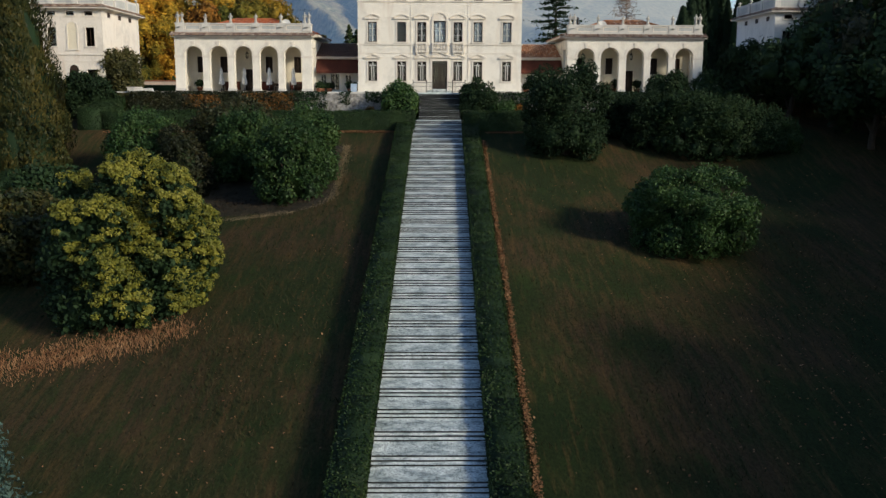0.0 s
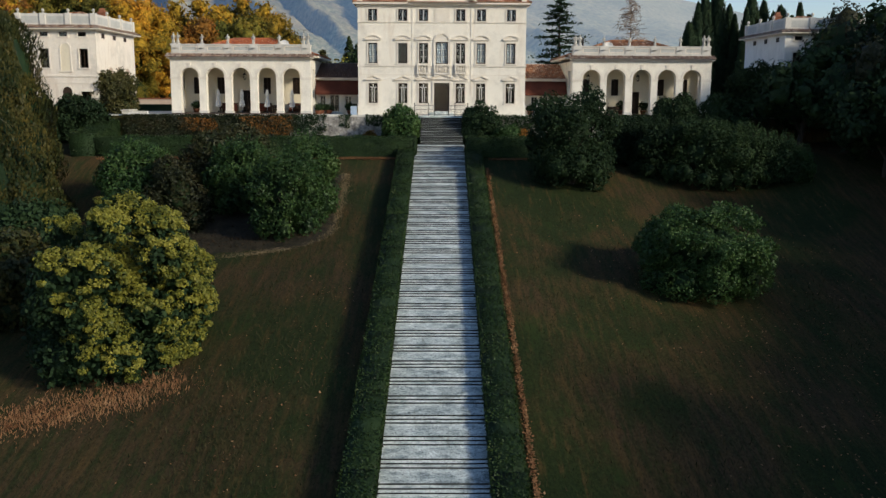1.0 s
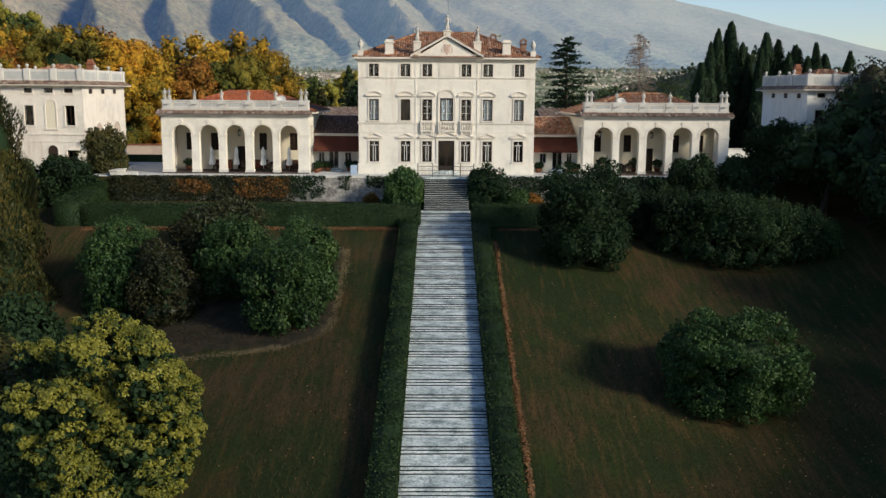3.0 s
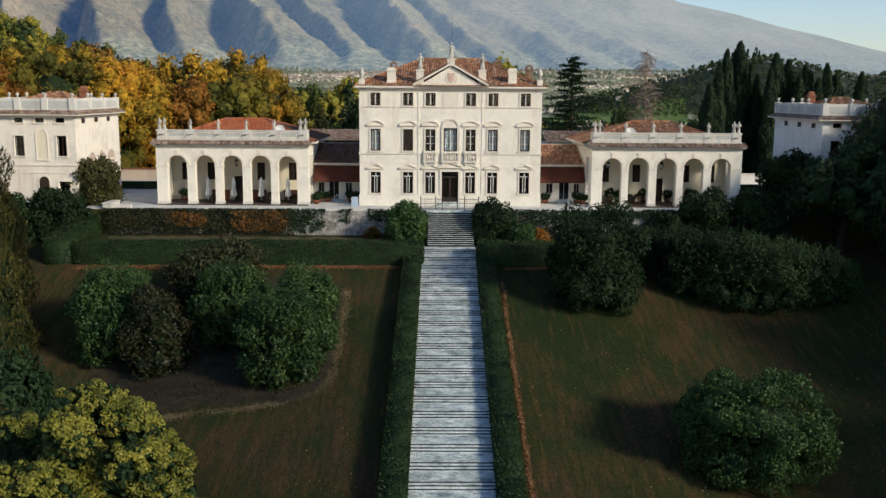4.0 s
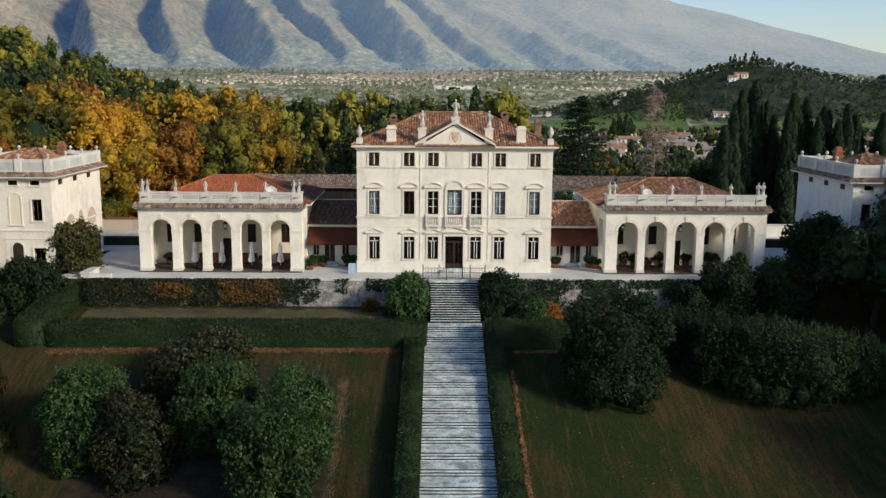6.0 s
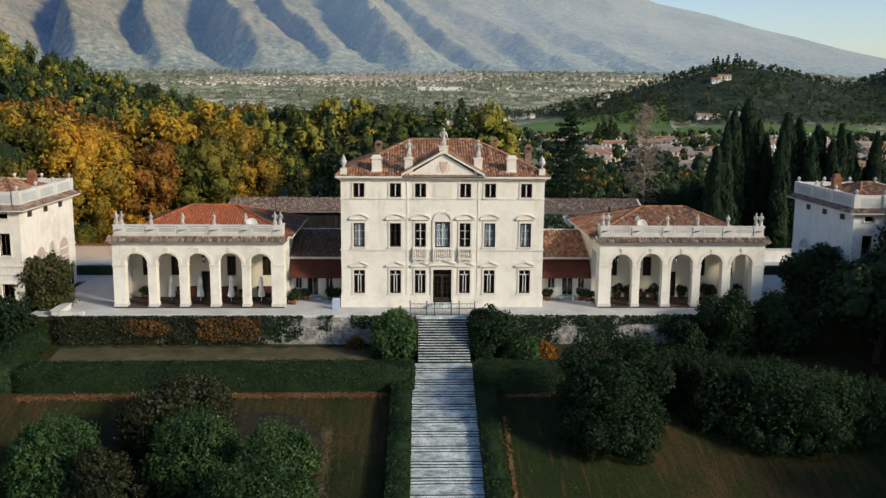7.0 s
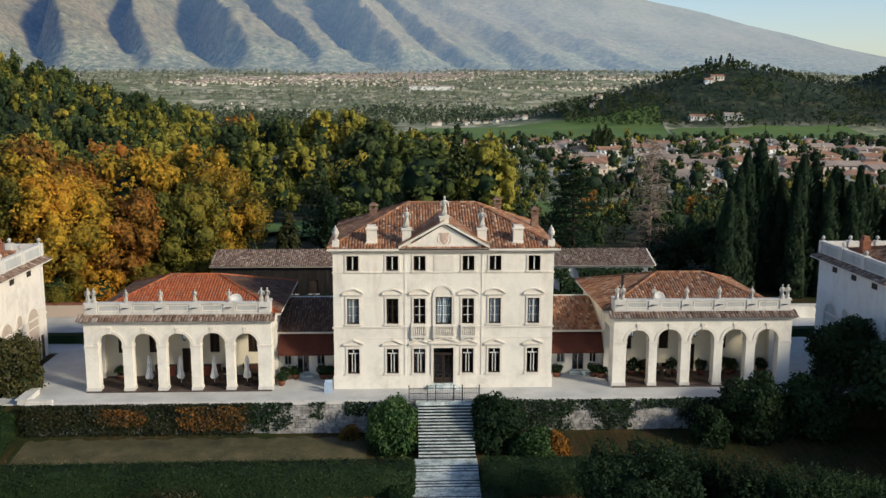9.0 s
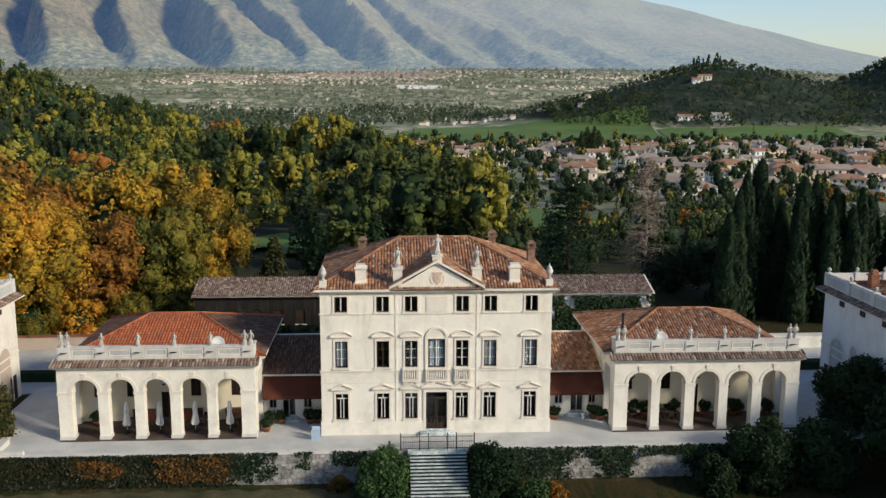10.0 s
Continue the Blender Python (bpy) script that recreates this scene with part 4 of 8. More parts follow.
# ---- the two arcaded wings ----
def build_wing(side):
    """The five-arched wing; side -1 or 1 of the villa."""
    red = side < 0
    wing = thing("arcade_wing", "cream arcaded wing with parapet and " + ("red" if red else "weathered") + " tiled roof", "arcade", (0, 0, 0), "arcaded wings of the villa")
    X = lambda a, b: (min(side * a, side * b), max(side * a, side * b))
    edges = ((16.85, 18.97), (19.73, 21.98), (22.85, 25.05), (25.85, 28.05), (28.9, 31.08))
    arches = sorted(X(a, b) for a, b in edges)
    x0, x1 = X(15.62, 32.25)
    y0, y1 = -0.4, 0.5
    spring, z1 = 4.38, 6.5
    arched(Shape(), arches, x0, x1, 0.0, spring, z1, y0, y1).weld().part("arcade_wall", WALL, wing)
    for a, b in arches:
        k = Shape()
        arch_band(k, a, b, spring + 0.02, 0.28, y0 - 0.05, y0)
        c = (a + b) / 2
        k.weld().part("archivolt", TRIM, wing)
        Shape().prism([(c - 0.12, spring + (b - a) / 2), (c + 0.12, spring + (b - a) / 2), (c + 0.2, 6.05), (c - 0.2, 6.05)], y0 - 0.1, y0).part("keystone", TRIM, wing)
    piers = [x0] + [q for a in arches for q in a] + [x1]
    for i in range(0, 12, 2):
        a, b = piers[i], piers[i + 1]
        Shape().box(a - 0.05, y0 - 0.06, spring - 0.2, b + 0.05, y1 + 0.06, spring).box(a - 0.03, y0 - 0.03, spring - 0.3, b + 0.03, y1 + 0.03, spring - 0.2).part("impost", TRIM, wing)
        Shape().box(a - 0.05, y0 - 0.05, 0, b + 0.05, y1 + 0.05, 0.42).part("pier_base", PARAPET, wing, "grey damp-stained stone pier base")
    # floor, back wall with doors and windows, ends, ceiling
    Shape().box(x0, y0 - 0.12, 0, x1, 4.2, 0.14).part("loggia_floor", FLOOR, wing)
    holes = []
    for c, z, w, h in ((18.0, 2.4, 0.9, 2.0), (21.6, 2.4, 0.9, 2.0), (24.1, 0.14, 1.2, 2.7), (27.3, 2.4, 0.9, 2.0), (30.2, 2.4, 0.9, 2.0)):
        c = side * c
        holes.append((c - w / 2, z, c + w / 2, z + h))
    pierced(Shape(), x0 + 0.01, x1 - 0.01, 0.14, 6.4, 4.0, 4.4, holes).part("loggia_wall", WALL_IN, wing)
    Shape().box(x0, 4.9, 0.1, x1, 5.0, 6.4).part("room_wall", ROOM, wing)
    for a, z, b, t in holes:
        g = Shape()
        for u in (0.0, 0.5):
            c0 = a + (b - a) * u
            c1 = c0 + (b - a) / 2
            g.box(c0 + 0.01, 4.12, z + 0.01, c0 + 0.09, 4.2, t - 0.01).box(c1 - 0.09, 4.12, z + 0.01, c1 - 0.01, 4.2, t - 0.01).box(c0 + 0.09, 4.12, z + 0.01, c1 - 0.09, 4.2, z + 0.1).box(c0 + 0.09, 4.12, t - 0.1, c1 - 0.09, 4.2, t - 0.01)
            for k in range(1, 12):
                zz = z + 0.1 + (t - z - 0.2) * k / 12
                g.box(c0 + 0.09, 4.13, zz - 0.02, c1 - 0.09, 4.19, zz + 0.04)
        g.part("window", DARKWOOD, wing, "dark louvred shutters closed over the opening")
    e0, e1 = (x0, x0 + 0.5), (x1 - 0.5, x1)
    for a, b in (e0, e1):
        s = Shape()
        s.box(a, 0.5, 0, b, 1.2, z1).box(a, 3.4, 0, b, 14, z1).box(a, 1.2, 5.4, b, 3.4, z1)
        s.part("end_wall", WALL, wing)
    Shape().box(x0 + 0.5, 0.5, 6.2, x1 - 0.5, 4.0, 6.35).part("loggia_ceiling", WALL_IN, wing)
    Shape().box(x0 + 0.5, 13.5, 0, x1 - 0.5, 14, z1).part("rear_wall", WALL, wing)
    # tiled eave below the parapet
    eave = Shape().box(x0 - 0.12, y0 - 0.12, 6.42, x1 + 0.12, 0.3, 6.56).box(x0 - 0.3, y0 - 0.42, 6.56, x1 + 0.3, 0.3, 6.66)
    eave.part("eave_cornice", TRIM, wing)
    t = tile_slope(Shape(), (x0 - 0.5, -1.0, 6.68), (x1 + 0.5, -1.0, 6.68), (x1 + 0.5, 0.1, 7.16), (x0 - 0.5, 0.1, 7.16), seed=11 + side)
    tagged(t.part("eave_tiles", TILE_OLD, wing), kind="stuff")
    # parapet with sunk panels and pedestals
    p = Shape().box(x0 + 0.1, -0.02, 6.66, x1 - 0.1, 0.34, 8.1)
    p.box(x0 + 0.02, -0.12, 8.1, x1 - 0.02, 0.44, 8.24).box(x0 + 0.04, -0.1, 7.12, x1 - 0.04, 0.42, 7.3)
    for xx in (x0 + 0.1, x1 - 0.46):
        p.box(xx, 0.34, 6.66, xx + 0.36, 1.5, 8.1).box(xx - 0.06, 0.44, 8.1, xx + 0.42, 1.56, 8.24)
    par = p.part("parapet", PARAPET, wing)
    mids = [side * q for q in (16.2, 19.35, 22.4, 25.45, 28.5, 31.6)]
    for m in mids:
        Shape().box(m - 0.5, -0.14, 7.3, m + 0.5, 0.44, 8.26).lathe(m, -0.14, [(0.001, 7.78), (0.3, 7.78)], 12).part("parapet_pedestal", PARAPET, par)
    ms = sorted(mids)
    for a, b in zip(ms[:-1], ms[1:]):
        f = Shape()
        a, b = a + 0.62, b - 0.62
        f.box(a, -0.07, 7.42, b, -0.02, 7.52).box(a, -0.07, 7.92, b, -0.02, 8.02).box(a, -0.07, 7.52, a + 0.1, -0.02, 7.92).box(b - 0.1, -0.07, 7.52, b, -0.02, 7.92)
        f.part("parapet_panel", TRIM, par)
        Shape().box(a + 0.1, -0.028, 7.52, b - 0.1, -0.02, 7.92).part("sunk_field", PANEL, par)
    for i, m in enumerate(mids):
        for dx in ((-0.26, 0.26) if i in (0, 5) else (0.0,)):
            statue("statue", m + dx, 0.15, 8.26, 1.3 if i in (0, 5) else 1.15, "small weathered stone figure on the wing's parapet", 15 * side, i * 7 + int(side))
    # roof behind the parapet
    a, b = X(14.9, 32.0)
    r0, r1 = X(21.6, 26.2)
    # side slopes of the red roof take the darker tiles
    hip_roof("roof", a, b, 0.9, 15.0, 6.95, r0, r1, 7.6, 9.2, (TILE_RED if red else TILE, TILE, TILE_DARK if red else TILE, TILE_DARK if red else TILE), wing, seed=20 + side)
    Shape().box(r0 - 1.2 if side < 0 else r0 - 1.8, 2.0, 7.2, (r0 + 1.0) if side < 0 else (r0 + 0.2), 2.2, 7.75).part("roof_hatch", DARKWOOD, wing)
    if side > 0:
        pipe = Shape().tube([(17.6, 5.0, 7.4), (17.6, 5.0, 9.3)], [0.13, 0.13], 8).lathe(17.6, 5.0, [(0.2, 9.3), (0.2, 9.36), (0.03, 9.55)], 8)
        pipe.part("flue_pipe", IRON, wing)
    return wing


for side in (-1, 1):
    build_wing(side)


def dish(x, y, z, r, label):
    d = thing("satellite_dish", label, "satellite dish", (x, y, z))
    bowl = Shape().lathe(0, 0, [(0.02, 0), (r * 0.5, 0.04), (r * 0.8, 0.11), (r, 0.19), (r + 0.02, 0.19), (r * 0.8, 0.08), (r * 0.5, 0.01)], 18).part("bowl", CANVAS, d, smooth=True)
    bowl.matrix_basis = pose(0, 0, 0.75, 70, 0, 0)
    Shape().tube([(0, 0.1, -0.15), (0, 0.1, 0.75)], [0.04, 0.04], 6).part("mast", IRON, d)
    Shape().tube([(0, 0, 0.7), (0, -0.5, 0.6)], [0.02, 0.02], 5).part("arm", IRON, d)


dish(-18.9, 1.0, 7.4, 0.6, "white satellite dish behind the parapet on the red roof")
dish(20.0, 1.0, 7.4, 0.58, "white satellite dish behind the parapet beside a stone figure")


# ---- low links between villa and wings ----
def build_link(side):
    link = thing("link_building", "low white link with a tiled lean-to roof and a brown awning", "outbuilding", (0, 0, 0), "links beside the villa")
    X = lambda a, b: (min(side * a, side * b), max(side * a, side * b))
    x0, x1 = X(10.02, 15.6)
    hs = [(min(side * a, side * b), z, max(side * a, side * b), t) for a, b, z, t in ((11.2, 12.0, 1.0, 2.2), (12.7, 13.9, 0.25, 2.35), (14.4, 15.1, 1.0, 2.2))]
    pierced(Shape(), x0, x1, 0, 4.4, 4.2, 4.6, hs).part("front_wall", WALL, link)
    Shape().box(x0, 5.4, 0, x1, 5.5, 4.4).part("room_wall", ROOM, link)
    for a, z, b, t in hs:
        f = Shape().box(a, 4.3, z, a + 0.07, 4.38, t).box(b - 0.07, 4.3, z, b, 4.38, t).box(a + 0.07, 4.3, t - 0.07, b - 0.07, 4.38, t).box((a + b) / 2 - 0.03, 4.3, z, (a + b) / 2 + 0.03, 4.38, t - 0.07).box(a + 0.07, 4.3, z, b - 0.07, 4.38, z + 0.07)
        w = f.part("window" if z > 0.5 else "door", SASH, link)
        Shape().box(a + 0.07, 4.33, z + 0.07, b - 0.07, 4.34, t - 0.07).part("pane", GLASS, w).visible_shadow = False
    c = (hs[1][0] + hs[1][2]) / 2
    Shape().box(c - 1.0, 3.5, 0, c + 1.0, 4.19, 0.12).box(c - 0.8, 3.8, 0.12, c + 0.8, 4.19, 0.25).part("doorstep", STONE, link)
    deck = Shape()
    deck.face((x0, 3.7, 4.4), (x1, 3.7, 4.4), (x1, 10.0, 6.3), (x0, 10.0, 6.3)).face((x0, 3.7, 4.28), (x0, 10, 6.1), (x1, 10, 6.1), (x1, 3.7, 4.28)).face((x0, 3.7, 4.28), (x1, 3.7, 4.28), (x1, 3.7, 4.4), (x0, 3.7, 4.4))
    roof = deck.part("roof", TRIM, link)
    t = tile_slope(Shape(), (x0, 3.65, 4.42), (x1, 3.65, 4.42), (x1, 10.0, 6.33), (x0, 10.0, 6.33), seed=31 + side)
    # one link's tiles are darkened to paint the villa's shadow on its roof
    tagged(t.part("roof_tiles", TILE_DARK if side < 0 else TILE, roof), kind="stuff")
    Shape().box(x0, 10.0, 0, x1, 10.4, 6.4).part("rear_wall", WALL, link)
    aw = thing("awning", "brown cloth awning let down over the link's doors", "awning", (0, 0, 0), "awnings on the links")
    cl = Shape()
    n = 12
    for k in range(n):
        a, b = x0 + 0.1 + (x1 - x0 - 0.2) * k / n, x0 + 0.1 + (x1 - x0 - 0.2) * (k + 1) / n
        cl.face((a, 2.75, 2.62), (b, 2.75, 2.62), (b, 4.15, 4.1), (a, 4.15, 4.1))
        cl.face((b, 2.78, 2.59), (a, 2.78, 2.59), (a, 4.17, 4.06), (b, 4.17, 4.06))
        cl.face((a, 2.75, 2.62), (a, 2.74, 2.36), (b, 2.74, 2.36), (b, 2.75, 2.62))
    cl.part("cloth", AWNING, aw)
    Shape().tube([(x0 + 0.1, 2.78, 2.6), (x1 - 0.1, 2.78, 2.6)], [0.03, 0.03], 6).part("bar", IRON, aw)
    for xx in (x0 + 0.3, x1 - 0.3):
        Shape().tube([(xx, 2.8, 2.58), (xx, 4.18, 2.9)], [0.02, 0.02], 5).part("arm", IRON, aw)


for side in (-1, 1):
    build_link(side)


# ---- corner towers ----
def build_tower(side):
    tw = thing("tower_block", "square weathered white pavilion with a parapet and tiled eaves", "pavilion", (0, 0, 0), "pavilions at the ends of the terrace")
    X = lambda a, b: (min(side * a, side * b), max(side * a, side * b))
    x0, x1 = X(40.5, 49.6)
    y0, y1 = -1.4, 12.6
    mat = WALL_PATCHED if side < 0 else WALL_OLD
    hf = [(min(side * a, side * b), z, max(side * a, side * b), t) for a, b, z, t in ((41.5, 42.55, 5.35, 7.55), (46.05, 47.1, 5.35, 7.55), (41.6, 42.6, 8.95, 9.45), (43.8, 44.8, 8.95, 9.45), (46.05, 47.05, 8.95, 9.45), (41.4, 42.6, 0.6, 2.6))]
    pierced(Shape(), x0, x1, -4, 9.8, y0, y0 + 0.5, hf).part("front_wall", mat, tw)
    Shape().box(x0, y0 + 0.5, -4, x0 + 0.5, y1, 9.8).part("side_wall", mat, tw)
    Shape().box(x1 - 0.5, y0 + 0.5, -4, x1, y1, 9.8).part("side_wall", mat, tw)
    Shape().box(x0 + 0.5, y1 - 0.5, -4, x1 - 0.5, y1, 9.8).part("rear_wall", mat, tw)
    Shape().box(x0 + 0.5, 1.5, -4, x1 - 0.5, 1.6, 9.8).part("room_wall", ROOM, tw)
    for a, z, b, t in hf:
        s = Shape().box(a - 0.14, y0 - 0.06, z, a, y0, t).box(b, y0 - 0.06, z, b + 0.14, y0, t).box(a - 0.14, y0 - 0.06, t, b + 0.14, y0, t + 0.14).box(a - 0.2, y0 - 0.1, z - 0.14, b + 0.2, y0, z)
        w = s.part("window", TRIM, tw)
        g = Shape().box(a, y0 + 0.2, z, a + 0.07, y0 + 0.28, t).box(b - 0.07, y0 + 0.2, z, b, y0 + 0.28, t).box((a + b) / 2 - 0.03, y0 + 0.2, z, (a + b) / 2 + 0.03, y0 + 0.28, t).box(a + 0.07, y0 + 0.2, t - 0.07, b - 0.07, y0 + 0.28, t)
        g.part("sash", DARKWOOD, w)
        Shape().box(a + 0.07, y0 + 0.24, z, b - 0.07, y0 + 0.25, t - 0.07).part("pane", GLASS, w).visible_shadow = False
    c = side * 44.15
    # flat pinkish fill: the niche's recess is painted by its darker colour
    Shape().box(c - 0.55, y0 - 0.004, 5.0, c + 0.55, y0, 7.6).prism([(c + 0.55 * math.cos(math.pi * k / 10), 7.6 + 0.55 * math.sin(math.pi * k / 10)) for k in range(11)], y0 - 0.004, y0).part("niche_panel", WALL_IN, tw)
    Shape().box(c - 0.55, y0 - 0.006, 0.0, c + 0.55, y0, 2.6).prism([(c + 0.55 * math.cos(math.pi * k / 10), 2.6 + 0.55 * math.sin(math.pi * k / 10)) for k in range(11)], y0 - 0.006, y0).part("cellar_door", DARKWOOD, tw)
    arch_band(Shape(), c - 0.55, c + 0.55, 2.6, 0.16, y0 - 0.06, y0).box(c - 0.71, y0 - 0.06, 0, c - 0.55, y0, 2.6).box(c + 0.55, y0 - 0.06, 0, c + 0.71, y0, 2.6).part("door_surround", TRIM, tw)
    n = Shape()
    arch_band(n, c - 0.55, c + 0.55, 7.6, 0.14, y0 - 0.06, y0)
    n.box(c - 0.69, y0 - 0.06, 5.0, c - 0.55, y0, 7.6).box(c + 0.55, y0 - 0.06, 5.0, c + 0.69, y0, 7.6).box(c - 0.8, y0 - 0.1, 4.85, c + 0.8, y0, 5.0)
    n.part("niche_frame", TRIM, tw)
    for z, h, p in ((4.3, 0.16, 0.08), (3.5, 0.1, 0.05), (9.55, 0.12, 0.12), (9.67, 0.16, 0.3)):
        Shape().box(x0 - p, y0 - p, z, x1 + p, y1 + p, z + h).part("string_course", TRIM, tw)
    # blind arches on the inner side
    f = x0 if side > 0 else x1
    for k, (yc, r, sp) in enumerate(((3.0, 1.3, 4.2), (6.0, 0.6, 5.0), (9.2, 1.3, 4.2))):
        s = Shape()
        pts = [(yc + q * math.cos(math.pi * i / 12), sp + q * math.sin(math.pi * i / 12)) for q in (r, r + 0.22) for i in range(13)]
        for i in range(12):
            q = [pts[i], pts[i + 1], pts[14 + i], pts[13 + i]]
            u0, u1 = f - side * 0.08, f
            s.face(*[(u0, y, z) for y, z in q])
            s.face(*[(u, *p) for u, p in ((u0, q[0]), (u1, q[0]), (u1, q[1]), (u0, q[1]))]).face(*[(u, *p) for u, p in ((u0, q[2]), (u1, q[2]), (u1, q[3]), (u0, q[3]))])
        a, b = min(f, f - side * 0.08), max(f, f - side * 0.08)
        s.box(a, yc - r - 0.22, -0.1, b, yc - r, sp).box(a, yc + r, -0.1, b, yc + r + 0.22, sp)
        arch = s.part("blind_arch", TRIM, tw)
        # flat field: the shade of the recess is put into its darker colour
        w0 = f - side * 0.012
        field = [(yc + r, -0.1)] + [(yc + r * math.cos(math.pi * i / 12), sp + r * math.sin(math.pi * i / 12)) for i in range(13)] + [(yc - r, -0.1)]
        Shape().face(*[(w0, y, z) for y, z in field]).part("arch_field", WALL_PINK if side < 0 else PANEL, arch)
    for yc in (1.0, 5.0, 9.0):
        Shape().box(f - 0.03, yc - 0.5, 8.85, f + 0.03, yc + 0.5, 9.4).part("attic_window", DARKWOOD, tw)
    Shape().box(f - 0.04, 10.2, -0.1, f + 0.04, 11.6, 2.3).part("door", DARKWOOD, tw)
    e = Shape()
    o = 0.75
    A, B, C, D = (x0 - o, y0 - o, 9.85), (x1 + o, y0 - o, 9.85), (x1 + o, y1 + o, 9.85), (x0 - o, y1 + o, 9.85)
    a, b, c2, d = (x0, y0, 10.25), (x1, y0, 10.25), (x1, y1, 10.25), (x0, y1, 10.25)
    for q in ((A, B, b, a), (B, C, c2, b), (C, D, d, c2), (D, A, a, d)):
        tile_slope(e, *q, course=0.4, seed=41)
    tagged(e.part("eave_tiles", TILE_OLD, tw), kind="stuff")
    Shape().box(x0 - o + 0.03, y0 - o + 0.03, 9.74, x1 + o - 0.03, y1 + o - 0.03, 9.84).part("eave_board", TRIM, tw)
    p = Shape()
    for q in ((x0, y0, x1, y0 + 0.35), (x0, y1 - 0.35, x1, y1), (x0, y0 + 0.35, x0 + 0.35, y1 - 0.35), (x1 - 0.35, y0 + 0.35, x1, y1 - 0.35)):
        p.box(q[0], q[1], 9.9, q[2], q[3], 11.4).box(q[0], q[1], 11.4, q[2], q[3], 11.54)
    par = p.weld().part("parapet", PARAPET, tw)
    ped = []
    for k in range(4):
        yy, xx = y0 + 0.17 + (y1 - y0 - 0.35) * k / 3, x0 + 0.17 + (x1 - x0 - 0.35) * k / 3
        ped += [(x0 + 0.17, yy), (x1 - 0.17, yy)] + ([(xx, y0 + 0.17), (xx, y1 - 0.17)] if k in (1, 2) else [])
    for k in range(3):
        ya, yb = y0 + 0.6 + (y1 - y0 - 0.35) * k / 3, y0 - 0.25 + (y1 - y0 - 0.35) * (k + 1) / 3
        xa, xb = x0 + 0.6 + (x1 - x0 - 0.35) * k / 3, x0 - 0.25 + (x1 - x0 - 0.35) * (k + 1) / 3
        # weathered darker plates; their colour also paints an inset look
        Shape().box(xa, y0 - 0.012, 10.45, xb, y0, 11.25).part("parapet_panel", PANEL, par)
        Shape().box(f - 0.012 if side > 0 else f, ya, 10.45, f if side > 0 else f + 0.012, yb, 11.25).part("parapet_panel", PANEL, par)
    for xx, yy in ped:
        Shape().box(xx - 0.32, yy - 0.32, 10.3, xx + 0.32, yy + 0.32, 11.6).part("parapet_pedestal", PARAPET, par)
        ball = Shape().lathe(0, 0, [(0.12, 0), (0.1, 0.06), (0.06, 0.12), (0.17, 0.22), (0.2, 0.34), (0.15, 0.46), (0.03, 0.54)], 9).part("stone_ball", STATUE, None, smooth=True)
        place(ball, xx, yy, 11.6)
        tagged(ball, "round stone finial on the pavilion's parapet", "finial", "finials on the pavilions")
    hip_roof("roof", x0 + 0.5, x1 - 0.5, y0 + 0.6, y1 - 0.6, 10.6, (x0 + x1) / 2 - 0.6, (x0 + x1) / 2 + 0.6, 5.6, 12.1, (TILE, TILE, TILE, TILE), tw, seed=50 + side)
    cx = side * 42.6
    ch = Shape().box(cx - 0.4, 7.0, 10.6, cx + 0.4, 7.8, 12.3).box(cx - 0.5, 6.9, 12.3, cx + 0.5, 7.9, 12.45).box(cx - 0.35, 7.05, 12.45, cx + 0.35, 7.75, 12.9, 0.1)
    ch.part("chimney", POT, tw)


for side in (-1, 1):
    build_tower(side)


# ---- long barn behind ----
# boards near black: the shade on the barn wall is put into their colour
BARN = surface("shade_dark_boards", (0.010, 0.009, 0.008), (0.02, 0.017, 0.014), (0.038, 0.031, 0.026), 0.7, 9.0, 0.95, (4, 4, 0.6))


